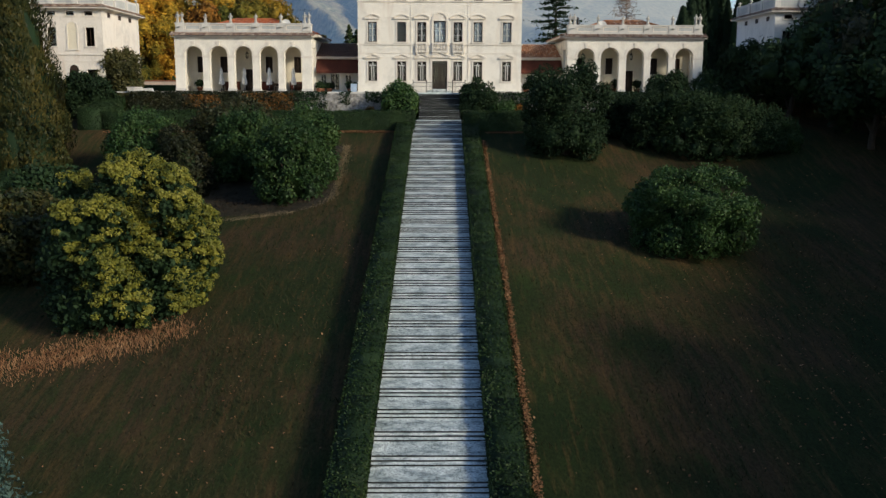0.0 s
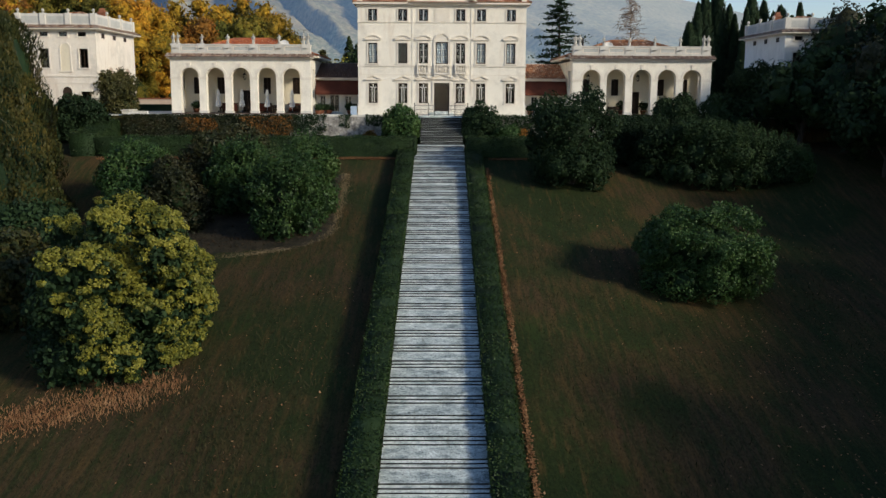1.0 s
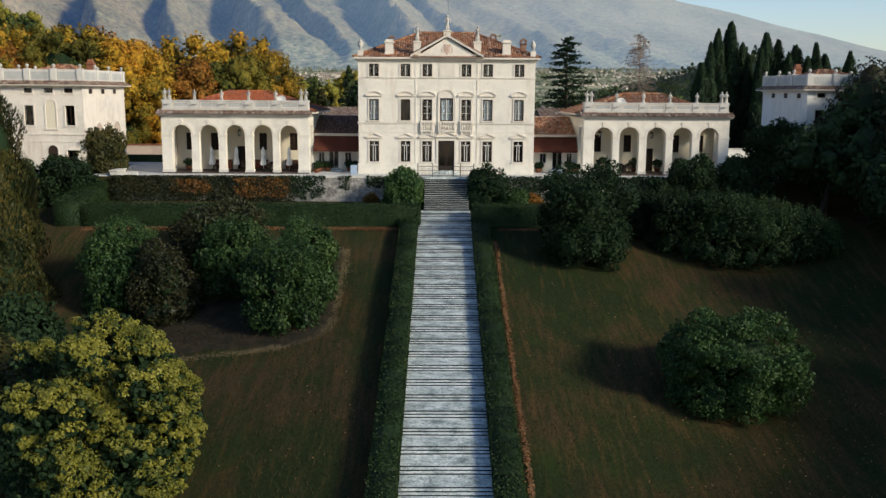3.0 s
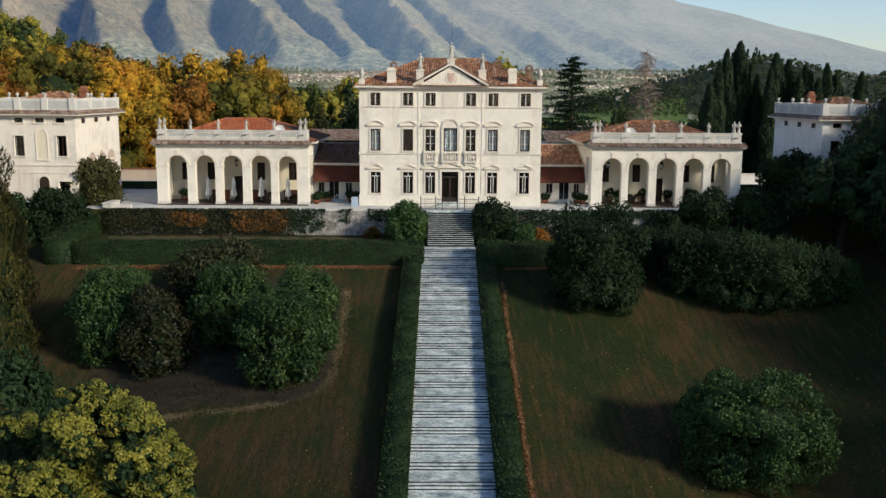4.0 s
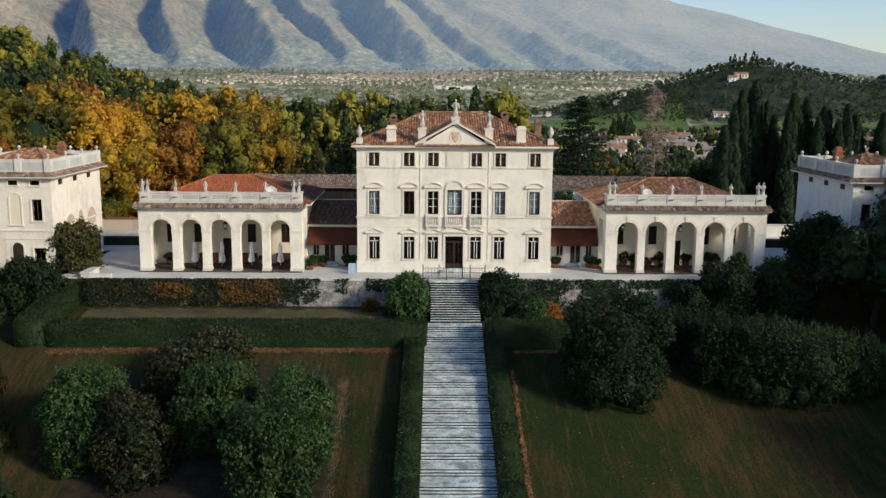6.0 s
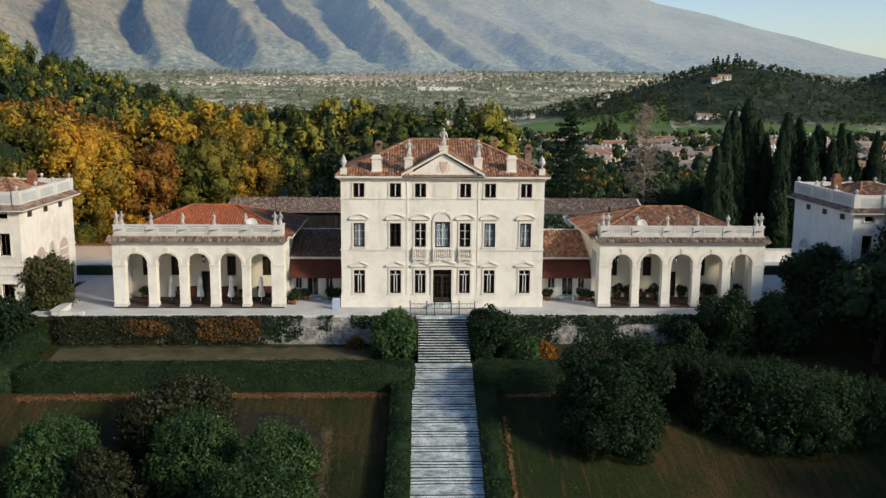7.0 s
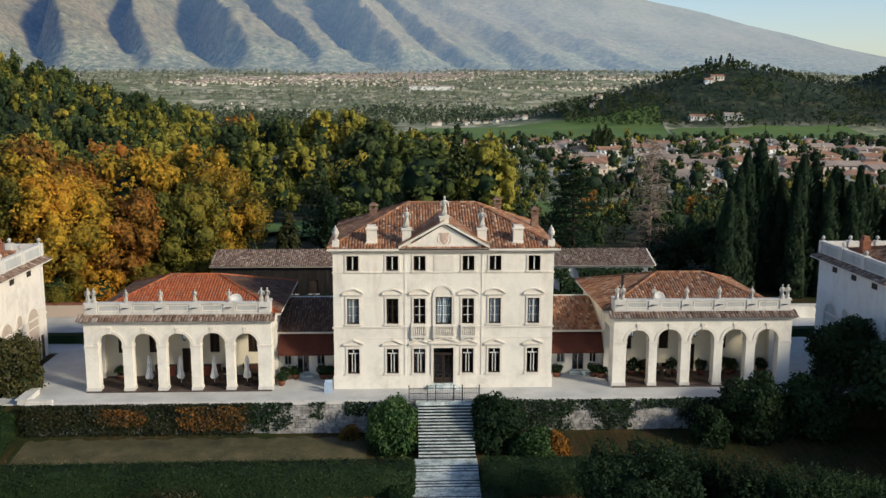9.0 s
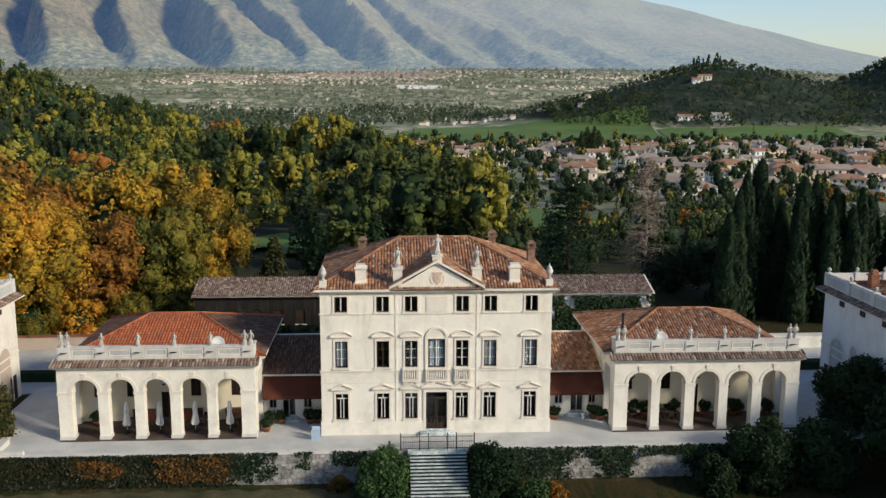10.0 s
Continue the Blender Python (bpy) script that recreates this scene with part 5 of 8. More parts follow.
def build_barn(x0, x1, plaster=False):
    b = thing("rear_barn", "long low barn with a weathered tile roof in the shade", "barn", (0, 0, 0), "barns behind the villa")
    hs = [(x0 + 1.4 + 2.6 * k, 2.2, x0 + 2.5 + 2.6 * k, 3.9) for k in range(int((x1 - x0 - 2) / 2.6))]
    pierced(Shape(), x0, x1, -1.5, 5.7, 30.2, 30.6, hs).part("front_wall", WALL_OLD if plaster else BARN, b)
    Shape().box(x0, 32.0, -1.5, x1, 32.1, 5.7).part("room_wall", ROOM, b)
    for h in hs:
        Shape().box(h[0], 30.35, h[1], h[2], 30.42, h[3]).part("shutter", DARKWOOD, b)
        Shape().box(h[0] - 0.15, 30.08, h[1] - 0.12, h[2] + 0.15, 30.2, h[1]).part("sill", TRIM, b)
    d = Shape().face((x0 - 0.3, 29.6, 5.7), (x1 + 0.3, 29.6, 5.7), (x1 + 0.3, 34.5, 7.0), (x0 - 0.3, 34.5, 7.0)).face((x0 - 0.3, 39.4, 5.7), (x0 - 0.3, 34.5, 7.0), (x1 + 0.3, 34.5, 7.0), (x1 + 0.3, 39.4, 5.7))
    d.face((x0 - 0.3, 29.6, 5.6), (x0 - 0.3, 39.4, 5.6), (x1 + 0.3, 39.4, 5.6), (x1 + 0.3, 29.6, 5.6))
    roof = d.part("roof", TRIM, b)
    t = tile_slope(Shape(), (x0 - 0.3, 29.6, 5.72), (x1 + 0.3, 29.6, 5.72), (x1 + 0.3, 34.5, 7.02), (x0 - 0.3, 34.5, 7.02), seed=61)
    tagged(t.part("roof_tiles", TILE_OLD, roof), kind="stuff")
    for xx in (x0, x1 - 0.4):
        Shape().box(xx, 30.6, -1.5, xx + 0.4, 38.8, 5.6).part("end_wall", WALL_OLD, b)
    Shape().box(x0 + 0.4, 38.4, -1.5, x1 - 0.4, 38.8, 5.6).part("rear_wall", WALL_OLD, b)


build_barn(-27.0, -11.5)
build_barn(14.5, 27.6, True)

# ---- terrace, its wall, yard walls ----
terrace = new("terrace", None)
tagged(terrace, "pale gravel terrace in front of the villa", "terrace", kind="structure")
Shape().box(-39.5, -3.25, -0.4, 39.5, 25.9, 0.0).box(-50.0, 12.65, -0.4, -39.51, 27.9, 0.0).box(-39.5, 25.91, -0.4, -32.0, 27.9, 0.0).box(39.51, 12.65, -0.4, 50.0, 25.9, 0.0).part("gravel_bed", GRAVEL, terrace)
kerb_mesh = Shape().box(-1.0, -0.3, -0.16, 0.98, 0.3, 0.05, 0.015).mesh("coping_stone", PARAPET)
xs = [x for x in np.arange(-35.5, 36, 2.0) if abs(x + 0.2) > 3.3]
for x in xs:
    o = new("coping_stone", kerb_mesh)
    o.parent = terrace
    o.location = (x, -3.5, 0.02)
    o.rotation_euler = (0, 0, 0.004 * math.sin(x * 7))
wall = new("retaining_wall", None)
tagged(wall, "old rubble retaining wall below the terrace, partly overgrown", "retaining wall", kind="structure")
Shape().box(-36.6, -3.72, -4.2, -2.6, -3.2, -0.14).box(2.4, -3.72, -4.2, 36.6, -3.2, -0.14).part("wall_core", RUBBLE, wall)
rnd = random.Random(5)
stone_meshes = []
for k in range(6):
    s = Shape().box(-0.5, -0.16, 0, 0.5, 0.1, 1.0)
    s.v = [(x + rnd.uniform(-0.09, 0.09), y + (rnd.uniform(-0.06, 0.04) if y < 0 else 0), z + rnd.uniform(-0.1, 0.1)) for x, y, z in s.v]
    stone_meshes.append(s.mesh("stone", RUBBLE))
count = 0
for a, b in ((-15.8, -7.0), (10.2, 13.8), (16.2, 22.5)):
    z = -2.75
    while z < -0.3:
        h = rnd.uniform(0.2, 0.34)
        x = a + rnd.uniform(0, 0.3)
        while x < b and count < 300:
            w = rnd.uniform(0.3, 0.75)
            o = new("stone", rnd.choice(stone_meshes))
            o.parent = wall
            o.location, o.scale = (x + w / 2, -3.72, z), (w * 0.93, 1.0, h * 0.92)
            x += w
            count += 1
        z += h
yard = new("yard_wall", None)
tagged(yard, "low pale yard wall with a pinkish coping closing the terrace", "wall", kind="structure")
for x0, x1, yw in ((-50.0, -32.2, 28.0), (32.2, 50.0, 25.0)):
    Shape().box(x0, yw, -0.2, x1, yw + 0.4, 1.5).part("wall_panel", WALL_PINK if x0 < 0 else WALL_OLD, yard)
    Shape().box(x0, yw - 0.1, 1.5, x1, yw + 0.5, 1.68).part("coping", POT if x0 < 0 else PARAPET, yard)
for x0, x1, y in ((-48.0, -32.6, 16.0), (32.8, 48.0, 16.5)):
    b = thing("yard_hedge", "low dark clipped hedge across the yard", "hedge", (0, 0, 0))
    Shape().box(x0, y, 0, x1, y + 1.4, 0.9, 0.06).part("hedge_body", L_DARK, b)
end = Shape().box(-37.2, -3.6, 0.0, -36.4, -0.6, 0.45).box(-37.3, -3.7, 0.45, -36.3, -0.5, 0.55).box(-36.4, -3.6, 0.0, -34.2, -3.15, 0.4, 0.05).part("terrace_end_wall", PARAPET)
tagged(end, "low curved stone bench wall at the terrace's end", "wall", kind="structure")

# ---- stairs and stepped ramp ----
def path_x(y):
    return -0.3 + (y + 10) * 0.0125


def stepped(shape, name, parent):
    """A step: pale tread, riser coloured near black for its crack and shadow."""
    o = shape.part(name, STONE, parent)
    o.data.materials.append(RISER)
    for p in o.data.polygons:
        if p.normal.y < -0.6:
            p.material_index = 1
    return o


stairs = new("stairs", None)
tagged(stairs, "weathered grey stone stair rising to the terrace", "stairs", kind="structure")
rnd = random.Random(9)
N = 17
y_top, y_bot, z_bot = -4.0, -9.3, -3.02
for k in range(N):
    y1 = y_top - (y_top - y_bot) * k / N
    y0 = y_top - (y_top - y_bot) * (k + 1) / N
    z = z_bot * (k + 1) / (N + 1)
    s = Shape().box(-2.45, y0 - 0.04, z - 0.05, 2.3, y1 + 0.1, z, 0.008).box(-2.45, y0, z - 0.6, 2.3, y1 + 0.1, z - 0.05)
    s.v = [(x, y + rnd.uniform(-0.012, 0.012), q + rnd.uniform(-0.008, 0.008)) for x, y, q in s.v]
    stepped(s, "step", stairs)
Shape().box(-2.6, -4.02, -0.5, 2.45, -3.26, 0.02).part("top_landing", STONE, stairs)
stepped_way = new("pavement", None)
tagged(stepped_way, "long stepped cobbled ramp of pale weathered stone between the hedges", "stepped ramp", kind="structure")
k = 0
y = -9.3
while y > -118:
    cx = path_x(y)
    z = float(path_z(y))
    half = 2.68
    # a gently falling cobbled tread, then three low stone risers with sloping tops
    t = Shape()
    a, b = y, y - 1.15
    n = 6
    for i in range(n):
        u, w = cx - half + 2 * half * i / n, cx - half + 2 * half * (i + 1) / n
        t.face((u, b, z - 0.10), (w, b, z - 0.10), (w, a + 0.01, z), (u, a + 0.01, z))
    t.face((cx - half, b, z - 0.10), (cx - half, b, z - 0.5), (cx + half, b, z - 0.5), (cx + half, b, z - 0.10))
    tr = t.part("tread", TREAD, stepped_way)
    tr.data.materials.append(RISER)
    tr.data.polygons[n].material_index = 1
    zz = z - 0.10
    for i in range(3):
        d = 0.283
        top = zz - 0.082 - 0.110 * i
        y0, y1 = b - d * (i + 1), b - d * i + 0.02
        bow = [rnd.uniform(-0.025, 0.025) for _ in range(5)]
        st = Shape()
        for q in range(4):
            u, w = cx - half + 2 * half * q / 4, cx - half + 2 * half * (q + 1) / 4
            e0, e1 = y0 + bow[q], y0 + bow[q + 1]
            st.face((u, e0, top - 0.03), (w, e1, top - 0.028), (w, y1, top), (u, y1, top))
            st.face((u, e0, top - 0.4), (w, e1, top - 0.4), (w, e1, top - 0.03), (u, e0, top - 0.03))
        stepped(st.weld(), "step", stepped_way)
    y -= 2.0
    k += 1

# iron gate across the stair head
gate = thing("iron_gate", "low wrought-iron railing with a gate at the head of the stair", "gate", (0, -3.75, 0.02))
for x in (-3.2, -1.6, -0.85, 0.75, 1.5, 3.0):
    Shape().box(x - 0.04, -0.04, 0, x + 0.04, 0.04, 1.35).lathe(x, 0, [(0.05, 1.35), (0.07, 1.42), (0.02, 1.5)], 6).part("post", IRON, gate)
bar = Shape().box(-0.012, -0.012, 0.1, 0.012, 0.012, 1.25).mesh("bar", IRON)
for x in np.arange(-3.1, 3.0, 0.15):
    o = new("bar", bar)
    o.parent = gate
    o.location = (x, 0, 0)
for z in (0.12, 0.7, 1.15):
    Shape().box(-3.2, -0.02, z, 3.0, 0.02, z + 0.04).part("rail", IRON, gate)

# ---- foliage ----
def leaf_quads(p, nrm, size, g, wide=0.6, wild=0.7):
    """Leaves as small four-cornered blades at points p, facing roughly along nrm."""
    n = len(p)
    d = nrm + g.normal(0, wild, (n, 3))
    d /= np.linalg.norm(d, axis=1, keepdims=True) + 1e-9
    a = np.cross(d, g.normal(0, 1, (n, 3)))
    a /= np.linalg.norm(a, axis=1, keepdims=True) + 1e-9
    b = np.cross(d, a)
    l = (size * g.uniform(0.6, 1.35, n))[:, None]
    v = np.stack([p - a * l, p - b * l * wide + d * l * 0.15, p + a * l, p + b * l * wide + d * l * 0.15], 1).reshape(-1, 3)
    return v, np.arange(4 * n).reshape(-1, 4)


def lobes(g, radii, n, small=(0.28, 0.42), low=-0.5):
    """A main body and smaller bulges on it: rows of centre and radii."""
    out = [np.array([0, 0, 0, *(np.array(radii) * 0.78)])]
    for k in range(n):
        w = g.uniform(0, 2 * math.pi)
        h = g.uniform(low, 0.95)
        c = np.array([math.cos(w) * math.sqrt(max(0, 1 - h * h)), math.sin(w) * math.sqrt(max(0, 1 - h * h)), h])
        s = g.uniform(*small)
        out.append(np.array([*(c * np.array(radii) * (1 - 0.75 * s)), *(np.array(radii) * s * g.uniform(0.85, 1.15))]))
    return np.array(out)


def crown_arrays(g, lob, n, size, clump=5, spread=0.9, wide=0.6, wild=0.7, floor=None):
    """Leaves in clumps over the lobes; those buried inside another lobe are left out."""
    area = (lob[:, 3] * lob[:, 4] + lob[:, 3] * lob[:, 5] + lob[:, 4] * lob[:, 5])
    m = n // clump
    pick = g.choice(len(lob), int(m * 1.6), p=area / area.sum())
    u = g.normal(0, 1, (len(pick), 3))
    u /= np.linalg.norm(u, axis=1, keepdims=True)
    depth = 1.04 - np.abs(g.normal(0, 0.10, len(pick)))
    p = lob[pick, :3] + u * lob[pick, 3:] * depth[:, None]
    inside = np.zeros(len(p))
    for q in lob:
        inside = np.maximum(inside, 1 - np.linalg.norm((p - q[:3]) / q[3:], axis=1))
    keep = inside < 0.24
    p, u = p[keep][:m], u[keep][:m]
    p = np.repeat(p, clump, 0) + g.normal(0, size * spread, (len(p) * clump, 3))
    u = np.repeat(u, clump, 0)
    if floor is not None:
        ok = p[:, 2] > floor
        p, u = p[ok], u[ok]
    return leaf_quads(p, u, size, g, wide, wild)


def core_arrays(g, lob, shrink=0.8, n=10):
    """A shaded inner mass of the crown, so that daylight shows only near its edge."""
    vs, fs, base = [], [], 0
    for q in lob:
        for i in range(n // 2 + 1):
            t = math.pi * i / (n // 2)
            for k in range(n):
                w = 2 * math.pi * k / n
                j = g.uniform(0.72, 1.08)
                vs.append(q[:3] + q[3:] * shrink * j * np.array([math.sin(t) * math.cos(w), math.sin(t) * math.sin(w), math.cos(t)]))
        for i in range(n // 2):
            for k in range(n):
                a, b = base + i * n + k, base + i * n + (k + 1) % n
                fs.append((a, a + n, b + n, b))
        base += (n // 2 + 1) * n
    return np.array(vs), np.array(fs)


def inner_arrays(g, lob, n, size):
    """Shaded foliage deep inside the crown, in larger blades."""
    pick = g.choice(len(lob), n, p=lob[:, 3] * lob[:, 5] / (lob[:, 3] * lob[:, 5]).sum())
    u = g.normal(0, 1, (n, 3))
    u /= np.linalg.norm(u, axis=1, keepdims=True)
    return leaf_quads(lob[pick, :3] + u * lob[pick, 3:] * g.uniform(0.2, 0.78, (n, 1)), u, size, g, 0.8, 0.8)


def joined(*sets):
    vs, fs, base = [], [], 0
    for v, f in sets:
        vs.append(v)
        fs.append(f + base)
        base += len(v)
    return np.concatenate(vs), np.concatenate(fs)


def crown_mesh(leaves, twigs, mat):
    """A crown of leaves round an inner mass, its depth shade painted in dark leaf colour."""
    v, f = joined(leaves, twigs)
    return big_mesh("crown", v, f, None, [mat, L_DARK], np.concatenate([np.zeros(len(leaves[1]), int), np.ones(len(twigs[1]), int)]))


def limbs(g, h, spread, r, n=6, top=0.75):
    s = Shape()
    s.tube([(0, 0, -0.8), (0.03 * h, 0, 0.2 * h), (0, 0.03 * h, 0.45 * h), (0.02 * h, 0, top * h)], [r * 1.35, r, r * 0.75, r * 0.2], 9)
    for k in range(n):
        w = 2 * math.pi * k / n + g.uniform(-0.4, 0.4)
        z = h * g.uniform(0.18, 0.45)
        e = spread * g.uniform(0.55, 0.85)
        s.tube([(0, 0, z), (0.4 * e * math.cos(w), 0.4 * e * math.sin(w), z + 0.16 * h), (e * math.cos(w), e * math.sin(w), z + 0.36 * h)], [r * 0.5, r * 0.32, r * 0.07], 6)
    return s


def shrub(name, x, y, z, rx, ry, h, mat, label, category="shrub", n=9000, size=0.16, seed=1, bulges=14, group="", wild=0.7, low=-0.5, small=(0.28, 0.42), spread=0.9, second=None, skirt=9, shoots=0, body=1.0):
    """A dense shrub standing on the ground at z: stems and a crown that reaches down to the grass."""
    g = np.random.default_rng(seed)
    t = thing(name, label, category, (x, y, z), group)
    lob = lobes(g, (rx, ry, h * 0.52), bulges, small, low)
    lob[0, 3:] *= body
    lob[:, 2] += h * 0.48
    ring = []
    for k in range(skirt):
        w = 2 * math.pi * (k + g.uniform(-0.3, 0.3)) / skirt
        q = g.uniform(0.26, 0.36)
        ring.append((rx * (0.96 - q) * math.cos(w), ry * (0.96 - q) * math.sin(w), h * g.uniform(0.12, 0.24), rx * q, ry * q, h * g.uniform(0.16, 0.26)))
    lob = np.concatenate([lob, np.array(ring)]) if skirt else lob
    # inner mass coloured dark as the crown's depth shade, not modelled branches
    twigs = core_arrays(g, np.concatenate([lob[:1], lob[1 + bulges:]]), 0.66, 8)
    crown = joined(crown_arrays(g, lob, n, size, wild=wild, floor=-0.3, spread=spread), inner_arrays(g, lob, n // 8, size * 1.7))
    if shoots:
        # upright leafy shoots standing out of the top
        w, e = g.uniform(0, 2 * math.pi, shoots), np.sqrt(g.uniform(0, 1, shoots)) * 0.85
        foot = np.column_stack([rx * e * np.cos(w), ry * e * np.sin(w), h * (0.48 + 0.46 * np.sqrt(1 - e ** 2))])
        k = 14
        u = np.tile(np.linspace(0, 1, k), shoots)
        tall = np.repeat(g.uniform(0.5, 1.3, shoots), k)
        lean = np.repeat(g.normal(0, 0.18, (shoots, 2)), k, 0)
        p = np.repeat(foot, k, 0) + np.column_stack([lean * (u * tall)[:, None], u * tall]) + g.normal(0, 0.05, (shoots * k, 3))
        crown = joined(crown, leaf_quads(p, np.tile((0, -0.4, 0.6), (len(p), 1)), size * 0.8, g, 0.45, 0.8))
    limbs(g, h * 0.8, max(rx, ry) * 0.7, 0.05 * h ** 0.8 + 0.05).part("trunk", BARK, t)
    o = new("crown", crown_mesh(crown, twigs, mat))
    o.parent = t
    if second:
        # clusters of yellow leaves paint the sunny side of the bulges lit, dark gaps between
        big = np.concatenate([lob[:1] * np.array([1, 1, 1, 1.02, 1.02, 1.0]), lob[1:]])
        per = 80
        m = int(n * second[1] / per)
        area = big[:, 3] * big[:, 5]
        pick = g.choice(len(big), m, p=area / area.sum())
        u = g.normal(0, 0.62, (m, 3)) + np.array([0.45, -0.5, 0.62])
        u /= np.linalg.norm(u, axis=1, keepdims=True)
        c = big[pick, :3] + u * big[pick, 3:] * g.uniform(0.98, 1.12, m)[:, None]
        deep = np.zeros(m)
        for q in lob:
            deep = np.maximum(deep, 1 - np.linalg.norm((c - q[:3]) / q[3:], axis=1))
        # low clusters away from the sun are dropped, so that side reads shaded
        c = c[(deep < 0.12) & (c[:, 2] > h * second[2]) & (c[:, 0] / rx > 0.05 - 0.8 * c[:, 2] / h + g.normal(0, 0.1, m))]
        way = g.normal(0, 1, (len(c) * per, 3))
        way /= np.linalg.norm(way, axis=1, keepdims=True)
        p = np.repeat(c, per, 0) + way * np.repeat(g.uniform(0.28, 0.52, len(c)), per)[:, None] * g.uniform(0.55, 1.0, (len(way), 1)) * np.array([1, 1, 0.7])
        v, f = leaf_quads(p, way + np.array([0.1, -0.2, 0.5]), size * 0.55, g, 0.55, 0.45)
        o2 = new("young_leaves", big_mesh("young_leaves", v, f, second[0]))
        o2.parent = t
    return t


G = lambda x, y: float(ground_z(x, y))


# ---- clipped hedges ----
def hedge(name, pts, width, height, label, seed=1, dense=140):
    """A clipped hedge along pts (x, y, z of its foot): body and a skin of small leaves."""
    g = np.random.default_rng(seed)
    t = thing(name, label, "hedge", (0, 0, 0), "clipped hedges of the garden")
    vs, fs, P, Nn = [], [], [], []
    for (xa, ya, za), (xb, yb, zb) in zip(pts[:-1], pts[1:]):
        d = np.array([xb - xa, yb - ya])
        L = np.linalg.norm(d)
        d /= L
        side = np.array([-d[1], d[0]])
        k = max(2, int(L / 1.2))
        for i in range(k + 1):
            c = np.array([xa, ya]) + d * L * i / k
            z = za + (zb - za) * i / k
            for s, q in ((-1, -0.2), (-1, height * 0.96), (1, height * 0.96), (1, -0.2)):
                e = c + side * s * (width / 2 - 0.06 + g.normal(0, 0.02))
                vs.append((e[0], e[1], z + q + (g.normal(0, 0.02) if q > 0 else 0)))
        b = len(vs) - 4 * (k + 1)
        for i in range(k):
            for j in range(3):
                fs.append((b + 4 * i + j, b + 4 * i + j + 1, b + 4 * i + j + 5, b + 4 * i + j + 4))
        fs.append((b, b + 3, b + 2, b + 1))
        fs.append((b + 4 * k, b + 4 * k + 1, b + 4 * k + 2, b + 4 * k + 3))
        n = int(L * (width + 2 * height) * dense)
        u = g.uniform(0, 1, n)
        w = g.uniform(0, width + 2 * height, n)
        sd = np.where(w < height, -1.0, np.where(w > height + width, 1.0, (w - height) / width * 2 - 1))
        zz = np.where(w < height, w, np.where(w > height + width, 2 * height + width - w, height))
        wob = 0.05 * np.sin(u * L * 1.3) + 0.04 * np.sin(u * L * 3.1 + 1)
        c = np.array([xa, ya]) + u[:, None] * d * L + side * (sd * width / 2)[:, None]
        P.append(np.column_stack([c, za + (zb - za) * u + zz + np.where(zz >= height, wob, 0)]) + g.normal(0, 0.05, (n, 3)))
        up = (zz >= height)
        Nn.append(np.column_stack([side[0] * np.sign(sd) * ~up, side[1] * np.sign(sd) * ~up, up * 1.0]))
    for (xa, ya, za), (xb, yb, zb) in ((pts[0], pts[1]), (pts[-1], pts[-2])):
        d = np.array([xa - xb, ya - yb])
        d /= np.linalg.norm(d)
        n = int(width * height * dense)
        q = g.uniform(-1, 1, n) * width / 2
        P.append(np.column_stack([xa - d[1] * q, ya + d[0] * q, za + g.uniform(0, height, n)]) + g.normal(0, 0.05, (n, 3)))
        Nn.append(np.tile((d[0], d[1], 0.1), (n, 1)))
    body = new("hedge_body", big_mesh("hedge_body", vs, fs, L_DARK))
    body.parent = t
    v, f = leaf_quads(np.concatenate(P), np.concatenate(Nn), 0.066, g, 0.6, 0.6)
    o = new("hedge_leaves", big_mesh("hedge_leaves", v, f, L_HEDGE))
    o.parent = t
    tagged(o, kind="stuff")
    return t


def along(x_off, y0, y1, n=12):
    return [(path_x(y) + x_off, y, float(path_z(y)) - 0.05) for y in np.linspace(y0, y1, n)]


hedge("hedge", along(-3.55, -13.2, -92), 1.62, 1.02, "long clipped box hedge beside the stepped ramp", 1)
hedge("hedge", along(3.57, -13.2, -92), 1.66, 0.84, "long clipped box hedge beside the stepped ramp, leaves at its foot", 2)
hedge("hedge", [(-2.85, -12.85, -3.85), (-36.6, -12.85, -3.95)], 2.8, 1.85, "broad clipped hedge across the top of the lawn", 3)
hedge("hedge", [(2.55, -12.85, -3.85), (16.5, -12.85, -3.9)], 2.8, 1.85, "broad clipped hedge across the top of the shaded lawn", 4)
hedge("hedge", [(-38.0, -14.2, -4.0), (-38.9, -2.4, -2.9)], 2.6, 2.3, "tall clipped hedge closing the end of the bench", 5)


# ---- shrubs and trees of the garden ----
shrub("tree", -21.9, -52.8, G(-22.6, -52.8) - 1.1, 5.9, 5.6, 11.4, L_DARK, "broad evergreen tree on the lawn, yellow-green leaves painting its sunny side", "tree", 20000, 0.175, 11, 30, low=-0.35, small=(0.2, 0.34), second=(L_YELLOW, 5.4, 0.05), skirt=11, body=0.72)
shrub("shrub", -13.6, -33.0, G(-13.6, -33) - 0.2, 3.4, 3.2, 6.9, L_GREEN, "dense green laurel on the front of the mulched bed", "shrub", 14500, 0.12, 12, 24, small=(0.18, 0.3), shoots=120)
shrub("shrub", -12.2, -29.8, G(-12.2, -29.8) - 0.2, 2.7, 2.6, 7.3, L_GREEN, "tall narrow green laurel on the mulched bed", "shrub", 11500, 0.12, 19, 22, small=(0.18, 0.3), shoots=90)
shrub("shrub", -18.6, -26.5, G(-18.6, -26.5) - 0.2, 3.5, 3.4, 6.4, L_GREEN, "dense green laurel in the group of shrubs", "shrub", 15500, 0.132, 13, 24, small=(0.18, 0.3), shoots=120)
